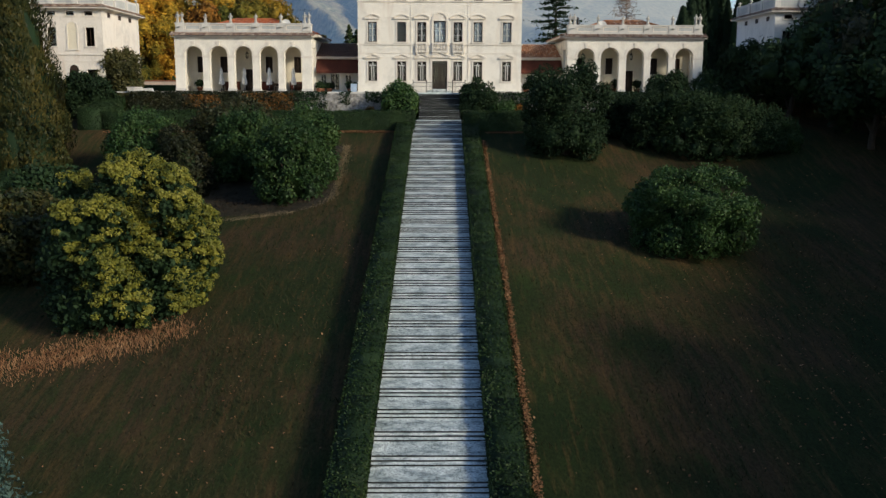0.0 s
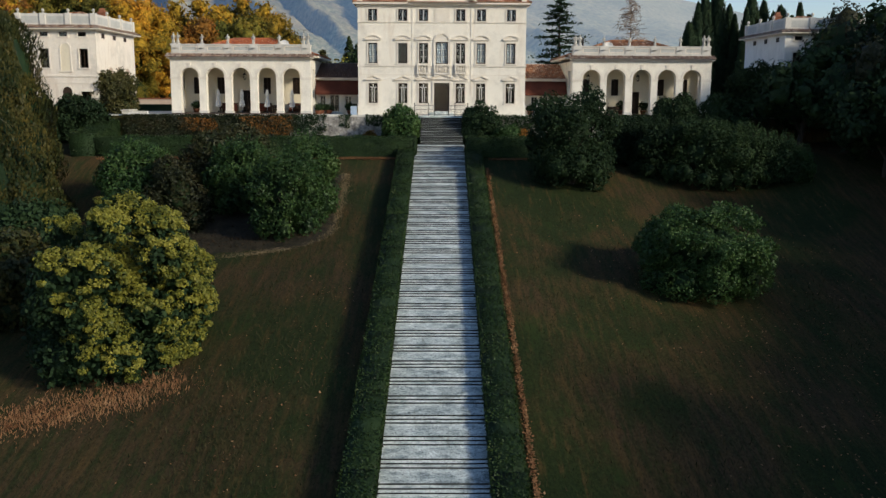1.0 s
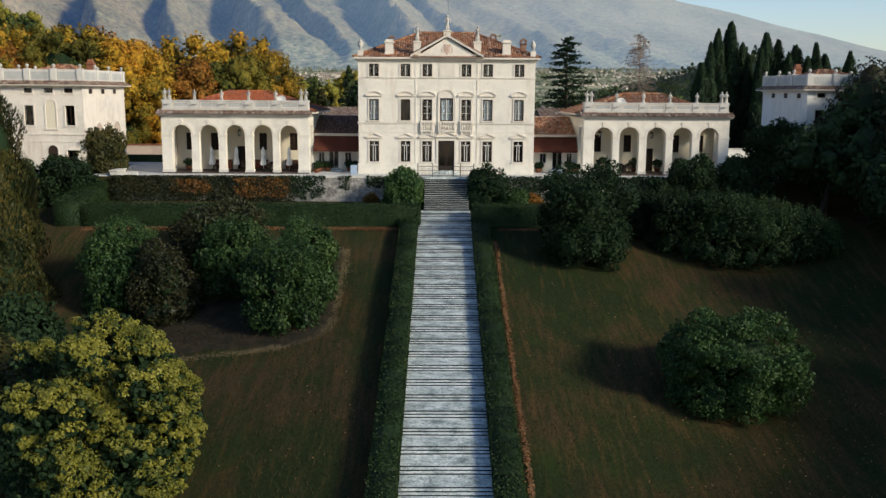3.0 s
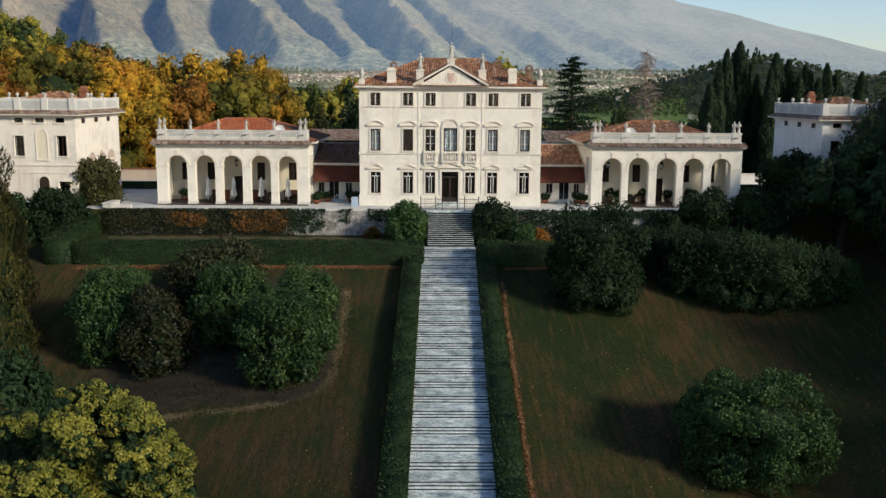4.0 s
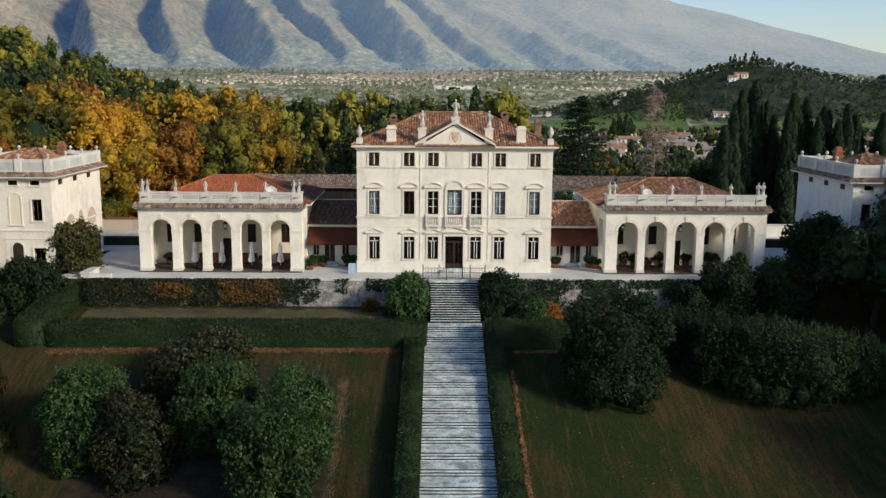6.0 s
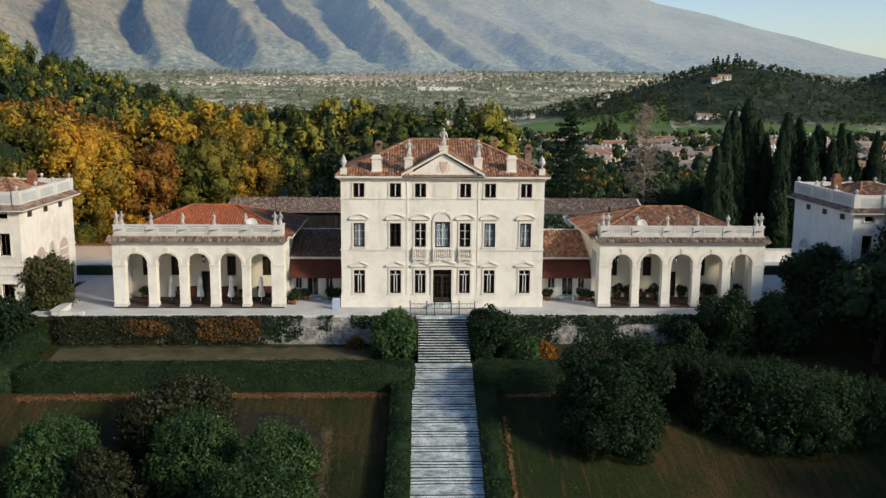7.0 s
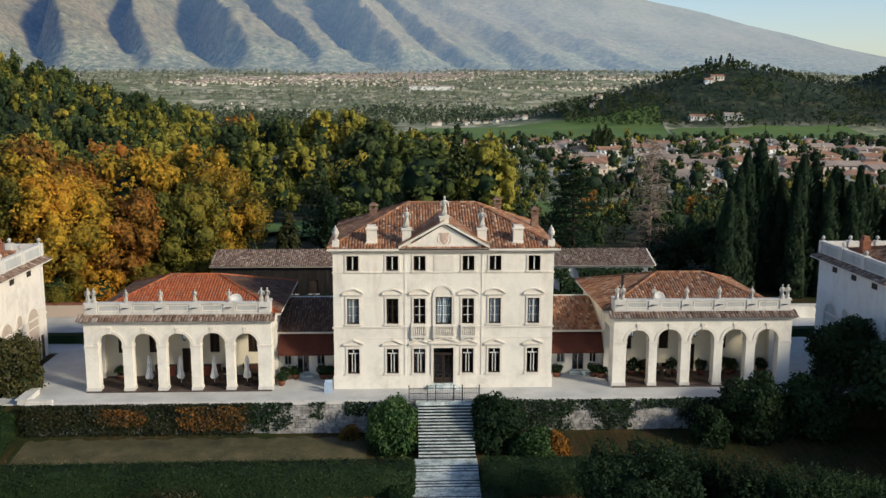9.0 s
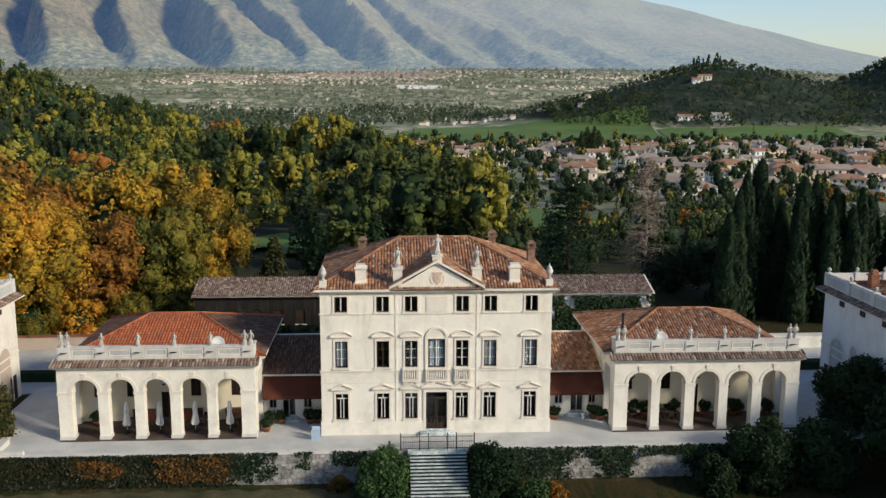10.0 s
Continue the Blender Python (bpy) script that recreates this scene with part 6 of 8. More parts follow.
shrub("shrub", -28.3, -27.0, G(-28.3, -27) - 0.2, 3.6, 3.4, 7.4, L_GREEN, "tall green laurel at the edge of the group", "shrub", 15500, 0.132, 14, 24, small=(0.18, 0.3), shoots=130)
shrub("shrub", -24.0, -29.5, G(-24, -29.5) - 0.2, 3.0, 2.8, 6.6, L_BROWN, "thin brownish shrub with small leaves between laurels", "shrub", 9000, 0.13, 15, 14)
shrub("shrub", -21.3, -21.0, G(-21, -21) - 0.2, 4.6, 3.4, 5.9, L_BROWN, "brownish spreading shrub behind the laurels", "shrub", 11000, 0.14, 16, 16)
shrub("shrub", 19.3, -44.6, G(19.3, -44.6) - 0.2, 5.2, 4.9, 6.8, L_GREEN, "broad rounded evergreen shrub alone on the lawn", "shrub", 34000, 0.098, 17, 34, low=-0.3, small=(0.14, 0.22))
shrub("tree", 12.5, -21.8, G(12.5, -21.8) - 0.2, 4.4, 4.2, 9.9, L_DARK, "rounded dark evergreen tree beside the hedge", "tree", 27000, 0.112, 18, 30, low=-0.6, small=(0.16, 0.27))
for i, (x, y, rx, ry, h, m, lab) in enumerate((
        (18.7, -15.6, 2.3, 2.1, 4.2, L_DARK, "dark overgrown shrub in the shaded thicket"),
        (21.9, -18.4, 3.2, 3.0, 5.4, L_DARK, "dark dense shrub with upright shoots"),
        (25.3, -20.6, 3.8, 3.5, 6.3, L_THICKET, "green upright shrub in the shaded thicket"),
        (29.0, -20.9, 3.8, 3.5, 5.8, L_THICKET, "loose shrub with olive-green leaves"),
        (32.6, -20.3, 3.0, 2.8, 4.6, L_DARK, "dark dense shrub with upright shoots"),
        (35.7, -19.7, 1.6, 1.5, 2.7, L_GREEN, "pale-green feathery shrub at the thicket's end"))):
    shrub("shrub", x, y, G(x, y) - 0.2, rx, ry, h, m, lab, "shrub", 13000, 0.105, 30 + i, 22, "shaded thicket", small=(0.2, 0.32), shoots=170)
shrub("shrub", -4.55, -6.5, -3.3, 2.5, 2.4, 4.9, L_GREEN, "rounded evergreen shrub beside the stair", "shrub", 10000, 0.12, 40, 12, "shrubs flanking the stair")
shrub("shrub", 4.15, -6.4, -3.3, 2.3, 2.4, 5.0, L_DARK, "dark evergreen shrub beside the stair", "shrub", 10000, 0.12, 41, 12, "shrubs flanking the stair")
shrub("shrub", 7.2, -8.4, -3.5, 2.0, 1.6, 2.6, L_GREEN, "low spreading shrub on the bench", "shrub", 5000, 0.12, 42, 8)
shrub("shrub", 9.4, -8.0, -3.4, 1.1, 1.0, 2.0, L_RUST, "small rust-coloured shrub on the bench", "shrub", 2500, 0.1, 43, 7)
shrub("shrub", -8.4, -4.9, -3.0, 0.9, 0.7, 1.3, L_RUST, "small rust-coloured shrub below the rubble wall", "shrub", 1500, 0.1, 44, 6)
shrub("shrub", 27.4, -5.2, -3.0, 3.0, 2.6, 5.6, L_THICKET, "dark shrub growing up past the terrace edge", "shrub", 10000, 0.15, 45, 12)
shrub("shrub", 32.6, -5.0, -3.1, 3.2, 2.6, 5.6, L_THICKET, "dark shrub growing up past the terrace edge", "shrub", 9000, 0.15, 46, 12)
shrub("shrub", 23.0, -6.5, -3.2, 1.6, 1.5, 3.4, L_THICKET, "small dark shrub below the terrace wall", "shrub", 4000, 0.13, 47, 9)
shrub("shrub", 38.2, 0.5, -0.1, 3.4, 3.2, 6.6, L_THICKET, "dark bushy evergreen beside the shaded pavilion", "shrub", 14000, 0.14, 51, 18)
shrub("shrub", -39.2, 0.4, -0.1, 2.9, 2.5, 5.4, L_BUSH, "olive-green rounded shrub beside the pavilion", "shrub", 10000, 0.14, 48, 12)
shrub("shrub", -41.6, -4.8, -3.6, 3.6, 2.6, 6.4, L_DARK, "dark broad shrub below the pavilion", "shrub", 10000, 0.16, 49, 14)
shrub("shrub", -46.5, -6.5, -4.5, 3.8, 3.0, 7.0, L_DARK, "dark broad shrub below the pavilion", "shrub", 9000, 0.16, 50, 14)


def conifer(x, y, z, h, r, mat, label, n=14000, size=0.28, seed=1, waist=0.0, tiers=26, group="", name="conifer", column=False):
    """A conifer: trunk and drooping tiers of foliage in an uneven cone."""
    g = np.random.default_rng(seed)
    t = thing(name, label, "tree", (x, y, z), group)
    Shape().tube([(0, 0, -0.8), (0, 0, h * 0.5), (0, 0, h * 0.97)], [0.035 * h, 0.02 * h, 0.01], 8).part("trunk", BARK, t)
    P, N = [], []
    per = n // (tiers * 12)
    for k in range(tiers):
        f = (k + 0.5) / tiers
        rad = r * 0.88 * min(1.0, 2.0 * (1 - f)) ** 0.75 * (0.9 + 0.1 * min(1, 3 * f)) if column else r * ((1 - f) ** 0.75) * min(1.0, (f + 0.1) * 4 + waist)
        for b in range(12):
            w = g.uniform(0, 2 * math.pi)
            e = rad * g.uniform(0.7, 1.12)
            s = np.sqrt(g.uniform(0.05, 1, per))
            q = np.column_stack([np.cos(w) * e * s, np.sin(w) * e * s, f * h - (0.22 if not column else -0.4) * e * s ** 2 + 0.02 * h]) + g.normal(0, 0.09 * e + 0.12, (per, 3))
            P.append(q)
            N.append(np.column_stack([np.full(per, np.cos(w)), np.full(per, np.sin(w)), np.full(per, 0.6)]))
    v, f = leaf_quads(np.concatenate(P), np.concatenate(N), size, g, 0.45, 0.6)
    prof = [(0.42 * r * ((1 - q) ** 0.8) * min(1.0, (q + 0.1) * 4 + waist) + 0.02, q * h) for q in np.linspace(0.06, 0.97, 9)]
    if column:
        prof = [(0.5 * r * min(1.0, 1.6 * (1 - q)) ** 0.85 + 0.02, q * h) for q in np.linspace(0.03, 0.95, 9)]
    c = Shape().lathe(0, 0, prof, 9)
    quads = [q for q in c.f if len(q) == 4]
    o = new("crown", crown_mesh((v, f), (np.array(c.v), np.array(quads)), mat))
    o.parent = t
    return t


def cypress(x, y, z, h, r, mat, label, n=4600, size=0.3, seed=1, taper=0.6, group="", name="cypress", full=0.35):
    """A dense column of upright sprays in flame-like ribs, narrowing to a point."""
    g = np.random.default_rng(seed)
    t = thing(name, label, "tree", (x, y, z), group)
    Shape().tube([(0, 0, -0.8), (0, 0, h * 0.5), (0, 0, h * 0.95)], [0.02 * h, 0.012 * h, 0.01], 7).part("trunk", BARK, t)
    ph = g.uniform(0, 6, 4)

    def radius(f, w):
        lump = 1 + 0.17 * np.sin(3 * w + 5 * f + ph[0]) + 0.13 * np.sin(5 * w - 8 * f + ph[1]) + 0.07 * np.sin(11 * w + 26 * f + ph[2]) + 0.12 * np.sin(23 * f + 2 * w + ph[3])
        return r * np.minimum(1, full + 5 * f) * (1 - f) ** taper * lump

    f, w = g.uniform(0, 1, n) ** 0.95, g.uniform(0, 2 * math.pi, n)
    e = radius(f, w) * (1.03 - np.abs(g.normal(0, 0.10, n))) + 0.03
    p = np.column_stack([e * np.cos(w), e * np.sin(w), h * (0.02 + 0.96 * f) + g.normal(0, 0.1, n)])
    out = np.column_stack([np.cos(w), np.sin(w), np.zeros(n)])
    a = np.array([0, 0, 1.0]) + out * 0.38 + g.normal(0, 0.28, (n, 3))
    a /= np.linalg.norm(a, axis=1, keepdims=True)
    b = np.column_stack([-np.sin(w), np.cos(w), np.zeros(n)]) + g.normal(0, 0.3, (n, 3))
    l = (size * g.uniform(0.6, 1.4, n))[:, None]
    v = np.stack([p - a * l, p + b * l * 0.4, p + a * l, p - b * l * 0.4], 1).reshape(-1, 3)
    c = Shape().lathe(0, 0, [(0.8 * float(r * min(1, full + 5 * q) * (1 - q) ** taper) + 0.01, q * h) for q in np.linspace(0.02, 0.94, 12)], 9)
    o = new("crown", crown_mesh((v, np.arange(4 * n).reshape(-1, 4)), (np.array(c.v), np.array([q for q in c.f if len(q) == 4])), mat))
    o.parent = t
    return t


def cedar(x, y, z, h, r, mat, label, seed=1, boughs=30, per=130, size=0.24):
    """A cedar: level boughs at uneven heights, each carrying flat pads of needles, with gaps between."""
    g = np.random.default_rng(seed)
    t = thing("cedar", label, "tree", (x, y, z))
    s = Shape().tube([(0, 0, -0.8), (0.1, 0, h * 0.5), (0, 0.1, h * 0.98)], [0.025 * h, 0.014 * h, 0.02], 8)
    P = []
    for k in range(boughs):
        f = 0.22 + 0.76 * (k + g.uniform(-0.3, 0.3)) / boughs
        w = 2.4 * k + g.uniform(-0.5, 0.5)
        e = r * min(1.0, 1.9 * (1 - f) ** 0.8 + 0.1) * g.uniform(0.5, 1.05)
        tip = np.array([e * math.cos(w), e * math.sin(w), f * h + g.uniform(-0.06, 0.06) * e])
        s.tube([(0, 0, f * h - 0.1 * e), tuple(tip * np.array([0.5, 0.5, 1])), tuple(tip)], [0.09, 0.06, 0.02], 5)
        u = np.sqrt(g.uniform(0.03, 1, per))[:, None]
        P.append(np.array([0, 0, f * h]) * (1 - u) + tip * u + g.normal(0, 1, (per, 3)) * np.array([0.16 * e + 0.2, 0.16 * e + 0.2, 0.13]) * (0.35 + 0.75 * u))
    s.part("trunk", BARK, t)
    P = np.concatenate(P)
    o = new("crown", big_mesh("crown", *leaf_quads(P, np.tile((0, 0, 1.0), (len(P), 1)), size, g, 0.5, 0.5), mat))
    o.parent = t
    return t


cypress(-40.3, -26.0, -10.5, 20.6, 5.1, L_CONIFER, "tall golden-green conifer at the edge of the lawn", 32000, 0.18, 60, 0.4, name="conifer", full=0.75)
cypress(-49.5, -21.0, -11.0, 23.0, 6.0, L_CONIFER, "tall golden-green conifer behind the first", 12000, 0.36, 61, 0.62, name="conifer", full=0.6)
conifer(-20.6, -77.6, G(-20.6, -77.6) - 0.1, 7.0, 2.6, L_SPRUCE, "young blue-green spruce on the lawn", 9000, 0.13, 64, waist=0.9, tiers=13)
shrub("shrub", -33.5, -46.0, G(-33.5, -46) - 0.3, 5.0, 4.4, 7.2, L_CONIFER, "olive-green shrub in the shade of the conifer", "shrub", 12000, 0.2, 62, 14)
shrub("shrub", -33.0, -38.0, G(-33, -38) - 0.3, 4.2, 4.0, 6.0, L_DARK, "dark shrub below the conifer", "shrub", 9000, 0.2, 63, 14)


def broadleaf(name, h, r, mat, label, n=7000, size=0.36, seed=1, bulges=22, group="", low=-0.55, category="tree"):
    g = np.random.default_rng(seed)
    t = thing(name, label, category, (0, 0, 0), group)
    limbs(g, h, r * 0.8, 0.028 * h).part("trunk", BARK, t)
    lob = lobes(g, (r, r, h * 0.4), bulges, (0.17, 0.33), low)
    lob[0, 3:] *= 0.86
    lob[:, 2] += h * 0.6
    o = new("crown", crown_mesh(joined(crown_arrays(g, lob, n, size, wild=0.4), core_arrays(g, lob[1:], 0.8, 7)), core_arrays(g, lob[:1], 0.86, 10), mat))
    o.parent = t
    return t


def grove(kinds, places, seed):
    """Trees out of a few grown kinds, each turned and scaled anew."""
    g = np.random.default_rng(seed)
    for i, (x, y, z, s, k) in enumerate(places):
        src = kinds[k]
        if "used" not in src:
            src["used"] = 1
            o = src
        else:
            o = copy_thing(src, Matrix())
        o.scale = (1, 1, 1)
        o.matrix_basis = pose(x, y, z, 0, 0, g.uniform(0, 360)) @ Matrix.Diagonal((s, s, s * g.uniform(0.92, 1.08), 1))
    for k in kinds:
        if "used" in k:
            del k["used"]


AUT = "autumn wood behind the wing"
kinds = [broadleaf("tree", 18, 7.2, L_AUTUMN, "tall broadleaf tree in gold and green autumn leaf", 12000, 0.22, 70, 46, AUT, -0.98),
         broadleaf("tree", 17, 6.4, L_OAK, "tall broadleaf tree turning from dark green to brown", 12000, 0.22, 71, 42, AUT, -0.98),
         broadleaf("tree", 16, 6.2, L_RUST, "broadleaf tree with rusty orange autumn leaves", 12000, 0.22, 72, 42, AUT, -0.98)]
kinds += [broadleaf("tree", 18, 7.0, L_AUTUMN, "tall broadleaf tree in gold and green autumn leaf", 5500, 0.34, 73, 30, AUT, -0.98),
          broadleaf("tree", 17, 6.6, L_RUST, "broadleaf tree with rusty orange autumn leaves", 5500, 0.34, 74, 30, AUT, -0.98)]
grove(kinds, [(-29.5, 50, -1.5, 0.92, 0), (-33, 42, -1.2, 1.0, 1), (-40, 38, -1, 1.0, 2), (-47, 34, -1, 1.05, 0), (-55, 30, -1, 1.05, 1), (-62, 24, -1, 1.1, 2), (-70, 20, -1, 1.15, 0),
              (-34, 56, -2, 1.12, 3), (-42, 52, -2, 1.15, 3), (-50, 47, -2, 1.18, 4), (-58, 42, -1, 1.18, 3), (-67, 36, -1, 1.2, 3), (-77, 30, -1, 1.2, 4), (-35, 68, -3, 1.0, 3),
              (-40, 66, -3, 1.1, 3), (-51, 62, -3, 1.22, 3), (-62, 58, -2, 1.27, 4), (-73, 50, -2, 1.27, 3), (-85, 42, -2, 1.3, 3), (-60, 12, -1, 0.9, 3), (-58, 0, -3, 0.9, 3),
              (-31, 37, -3.5, 0.5, 1), (-36, 34, -3.3, 0.52, 1), (-41.5, 33, -3.4, 0.5, 3), (-46.5, 31.5, -3.4, 0.54, 1), (-52, 30.5, -3.3, 0.5, 1), (-57, 26, -3.2, 0.55, 3), (-33, 47, -3.8, 0.55, 1), (-38, 45, -3.6, 0.55, 1)], 5)

DRK = "dark trees beside the terrace"
kinds = [broadleaf("tree", 15, 6.5, L_THICKET, "large dark evergreen tree in the shade beside the terrace", 3800, 0.33, 80, 22, DRK, -0.8),
         broadleaf("tree", 13, 5.5, L_BROWN, "thinning brownish tree beside the pavilion", 7000, 0.15, 81, 22, DRK, -0.6)]
grove(kinds, [(40.5, -8.5, -5, 0.82, 0), (44.5, -11.5, -6, 1.05, 0), (50, -9, -5, 1.3, 0), (52.5, -19, -7, 1.25, 0), (45.0, -19, -7, 0.85, 0), (59, -14, -6, 1.4, 0), (46.0, -6.0, -4, 1.3, 1), (49.5, -14.0, -4, 1.35, 1), (51, -27, -9, 1.0, 0), (56, -30, -9, 1.1, 0), (62, -26, -8, 1.3, 0), (60, -2, -4, 1.3, 0), (45, 56, -3, 0.8, 0), (52, 54, -3, 0.85, 0), (59, 53, -3, 0.8, 0), (66, 50, -3, 0.95, 0), (39, 60, -4, 0.7, 0), (57.5, 6, -2, 1.2, 1), (64, -40, -11, 1.2, 0)], 6)

# unseen wood added to shade the lawn from the low sun, beside and below it
g = np.random.default_rng(77)
shade = [broadleaf("tree", 15, 6.5, L_DARK, "unseen tall dark evergreen tree added to shade the lawn", 2500, 0.42, 82, 20, "wood beside the lawn", -0.9)]
spots = []
for k in range(7):
    y = -50 - 8.5 * k
    spots.append((64 - 3.2 * k + g.uniform(-0.5, 1.5), y, G(40, y) - 1, g.uniform(1.55, 1.7) + 0.06 * k, 0))
for k in range(9):
    spots.append((30 + 9 * k + g.uniform(-2, 2), -150 + g.uniform(-5, 5), -32.0, g.uniform(1.5, 1.8), 0))
spots += [(51.5, -38.5, G(51, -38) - 1, 1.3, 0), (57.0, -42.0, G(57, -42) - 1, 1.3, 0), (61.0, -33.0, G(61, -33) - 1, 1.5, 0)]
grove(shade, spots, 8)

# cypresses, a cedar and a bare larch behind the wing
CY = "cypresses behind the pavilion"
for i, (x, y, h, r) in enumerate(((46.0, 44, 22.2, 2.4), (43.4, 42, 20.8, 2.3), (41.7, 40, 18.6, 2.2), (40.1, 39, 15.4, 2.0), (49.0, 47, 19.0, 2.3), (48.7, 43, 17.0, 2.0), (50.3, 40, 20.2, 2.2), (53.7, 44, 19.4, 2.3),
                                  (48.9, 38, 17.6, 1.9), (55.8, 42, 18.4, 2.2), (53.2, 38, 16.9, 1.9), (58.2, 40, 18.7, 2.3), (61.3, 44, 17.1, 2.5), (56.6, 39, 16.5, 2.0), (64.5, 42, 17.5, 2.6))):
    cypress(x, y, -1.8, h + 0.5, r * 1.22, L_CYPRESS, "tall narrow dark cypress behind the pavilion", 4600, 0.34, 90 + i, 0.55 + 0.1 * (i % 3), CY)
cedar(19.8, 43.4, -2, 20.4, 4.6, L_DARK, "dark cedar with level uneven boughs behind the villa", 100, 64, 120)
cedar(23.5, 70.0, -4, 14.0, 5.6, L_DARK, "broad dark cedar behind the wing", 104, 34)
conifer(-6.0, 52.0, -3, 15.0, 4.5, L_DARK, "dark fir behind the villa", 7000, 0.3, 101, waist=0.3, tiers=16)
conifer(-14.5, 58.0, -4, 15.0, 4.0, L_DARK, "dark fir behind the villa", 7000, 0.3, 102, waist=0.3, tiers=16)
conifer(-20.0, 49.0, -3, 12.5, 4.0, L_CONIFER, "olive fir behind the barn", 7000, 0.28, 103, waist=0.4, tiers=16)


def bare_tree(x, y, z, h, seed=1):
    g = np.random.default_rng(seed)
    t = thing("bare_tree", "leafless larch with fine grey-brown twigs", "tree", (x, y, z))
    Shape().tube([(0, 0, -0.8), (0.1, 0, h * 0.5), (0, 0.1, h)], [0.3, 0.16, 0.02], 8).part("trunk", TWIG, t)
    s = Shape()
    for k in range(230):
        f = g.uniform(0.15, 0.98)
        w = g.uniform(0, 2 * math.pi)
        e = min(3.4, (1 - f) ** 0.7 * 8.0) * g.uniform(0.5, 1.1) + 0.3
        a = Vector((0, 0, f * h))
        b = a + Vector((math.cos(w) * e, math.sin(w) * e, g.uniform(-0.1, 0.25) * e))
        m = a.lerp(b, 0.5) + Vector((0, 0, 0.1 * e))
        s.tube([a, m, b], [0.07, 0.05, 0.025], 4)
        for j in range(5):
            c = a.lerp(b, g.uniform(0.35, 0.98))
            d = c + Vector(g.normal(0, 0.5, 3)) + Vector((0, 0, -0.2))
            s.tube([c, d], [0.035, 0.02], 3)
    s.part("branch_work", TWIG, t)


bare_tree(35.2, 60.2, -4, 24.0)

# ---- creepers on the terrace wall ----
def creeper(name, spans, mat, label, seed, dense=130, proud=0.0):
    g = np.random.default_rng(seed)
    P = []
    for x0, x1, z0, z1 in spans:
        n = int((x1 - x0) * (z1 - z0) * dense)
        x = g.uniform(x0, x1, n)
        q = g.uniform(0, 1, n)
        z = z0 + (z1 - z0) * q
        y = -3.86 - proud - np.abs(g.normal(0, 0.14, n)) - 0.12 * np.sin(x * 1.7) * np.sin(z * 2.3)
        ragged = (np.sin(x * 2.1) + np.sin(x * 5.3 + 1)) * 0.16 + 0.25
        end = np.minimum(x - x0, x1 - x) / 0.9 + 0.35 * np.sin(z * 4.1 + x0) + 0.5 * (z - z0) / (z1 - z0) - 0.1
        ok = (z > z0 + ragged * (z1 - z0) * 0.3) & (g.uniform(0, 1, n) < end)
        P.append(np.column_stack([x, y, z])[ok])
    P = np.concatenate(P)
    v, f = leaf_quads(P, np.tile((0, -1.0, 0.3), (len(P), 1)), 0.10, g, 0.75, 0.5)
    tagged(new(name, big_mesh(name, v, f, mat)), label, "creeper", kind="stuff")


creeper("red_creeper", [(-23.5, -17.2, -2.5, -0.1), (-30.5, -26, -2.0, -0.3)], L_IVY, "red and orange creeper on the terrace wall", 1, 110, 0.16)
creeper("dull_creeper", [(-37.0, -16.6, -3.5, 0.05), (-37.0, -17.0, -2.4, 0.08)], L_DULL, "brown-green creeper covering the terrace wall", 3)
creeper("ivy", [(-17.4, -13.4, -2.6, 0.1), (-12.0, -10.5, -1.6, 0.1), (-9.0, -6.0, -1.3, 0.1), (5.0, 11.4, -3.0, 0.15), (10.5, 14.0, -1.0, 0.12), (13.0, 17.0, -2.8, 0.1), (17.0, 22.0, -0.8, 0.1), (20.6, 36.5, -3.0, 0.2)], L_DARK, "dark ivy over the rubble wall", 2)


def overgrowth(x0, x1, y, z0, z1, label, seed, n):
    """Ivy hanging thickly over a wall, with bare gaps."""
    g = np.random.default_rng(seed)
    x, z = g.uniform(x0, x1, n), g.uniform(z0, z1, n)
    bare = np.sin(x * 1.1 + 0.7) * np.sin(z * 1.5 + x * 0.4) + 0.5 * np.sin(x * 2.7 + z) > 0.75
    x, z = x[~bare], z[~bare]
    p = np.column_stack([x, y - np.abs(g.normal(0, 0.3, len(x))), z])
    tagged(new("ivy", big_mesh("ivy", *leaf_quads(p, np.tile((0, -1.0, 0.3), (len(p), 1)), 0.17, g, 0.75, 0.5), L_DARK)), label, "creeper", kind="stuff")


overgrowth(14.4, 27.8, 29.95, -1.2, 5.3, "dark ivy overgrowing the plastered barn wall", 31, 7500)
overgrowth(-27.0, -11.4, 29.95, -1.2, 2.2, "dark ivy low on the barn wall", 32, 3500)


# ---- fallen leaves and the mulched bed ----
def litter(name, pts, wide, n, label, seed, lift=0.04, size=0.07, mat=None):
    g = np.random.default_rng(seed)
    pts = np.array(pts, float)
    seg = np.linalg.norm(np.diff(pts, axis=0), axis=1)
    k = g.choice(len(seg), n, p=seg / seg.sum())
    u = g.uniform(0, 1, n)[:, None]
    p = pts[k] * (1 - u) + pts[k + 1] * u + g.normal(0, wide / 2, (n, 2))
    P = np.column_stack([p, ground_z(p[:, 0], p[:, 1]) + lift + g.uniform(0, 0.05, n)])
    v, f = leaf_quads(P, np.tile((0, 0, 1.0), (n, 1)), size, g, 0.7, 0.35)
    tagged(new(name, big_mesh(name, v, f, mat or LITTER)), label, "fallen leaves", kind="stuff")


litter("fallen_leaves", [(path_x(y) + 4.9, y) for y in (-18, -40, -60, -80, -100)], 0.2, 6500, "orange leaves fallen along the hedge foot", 1)
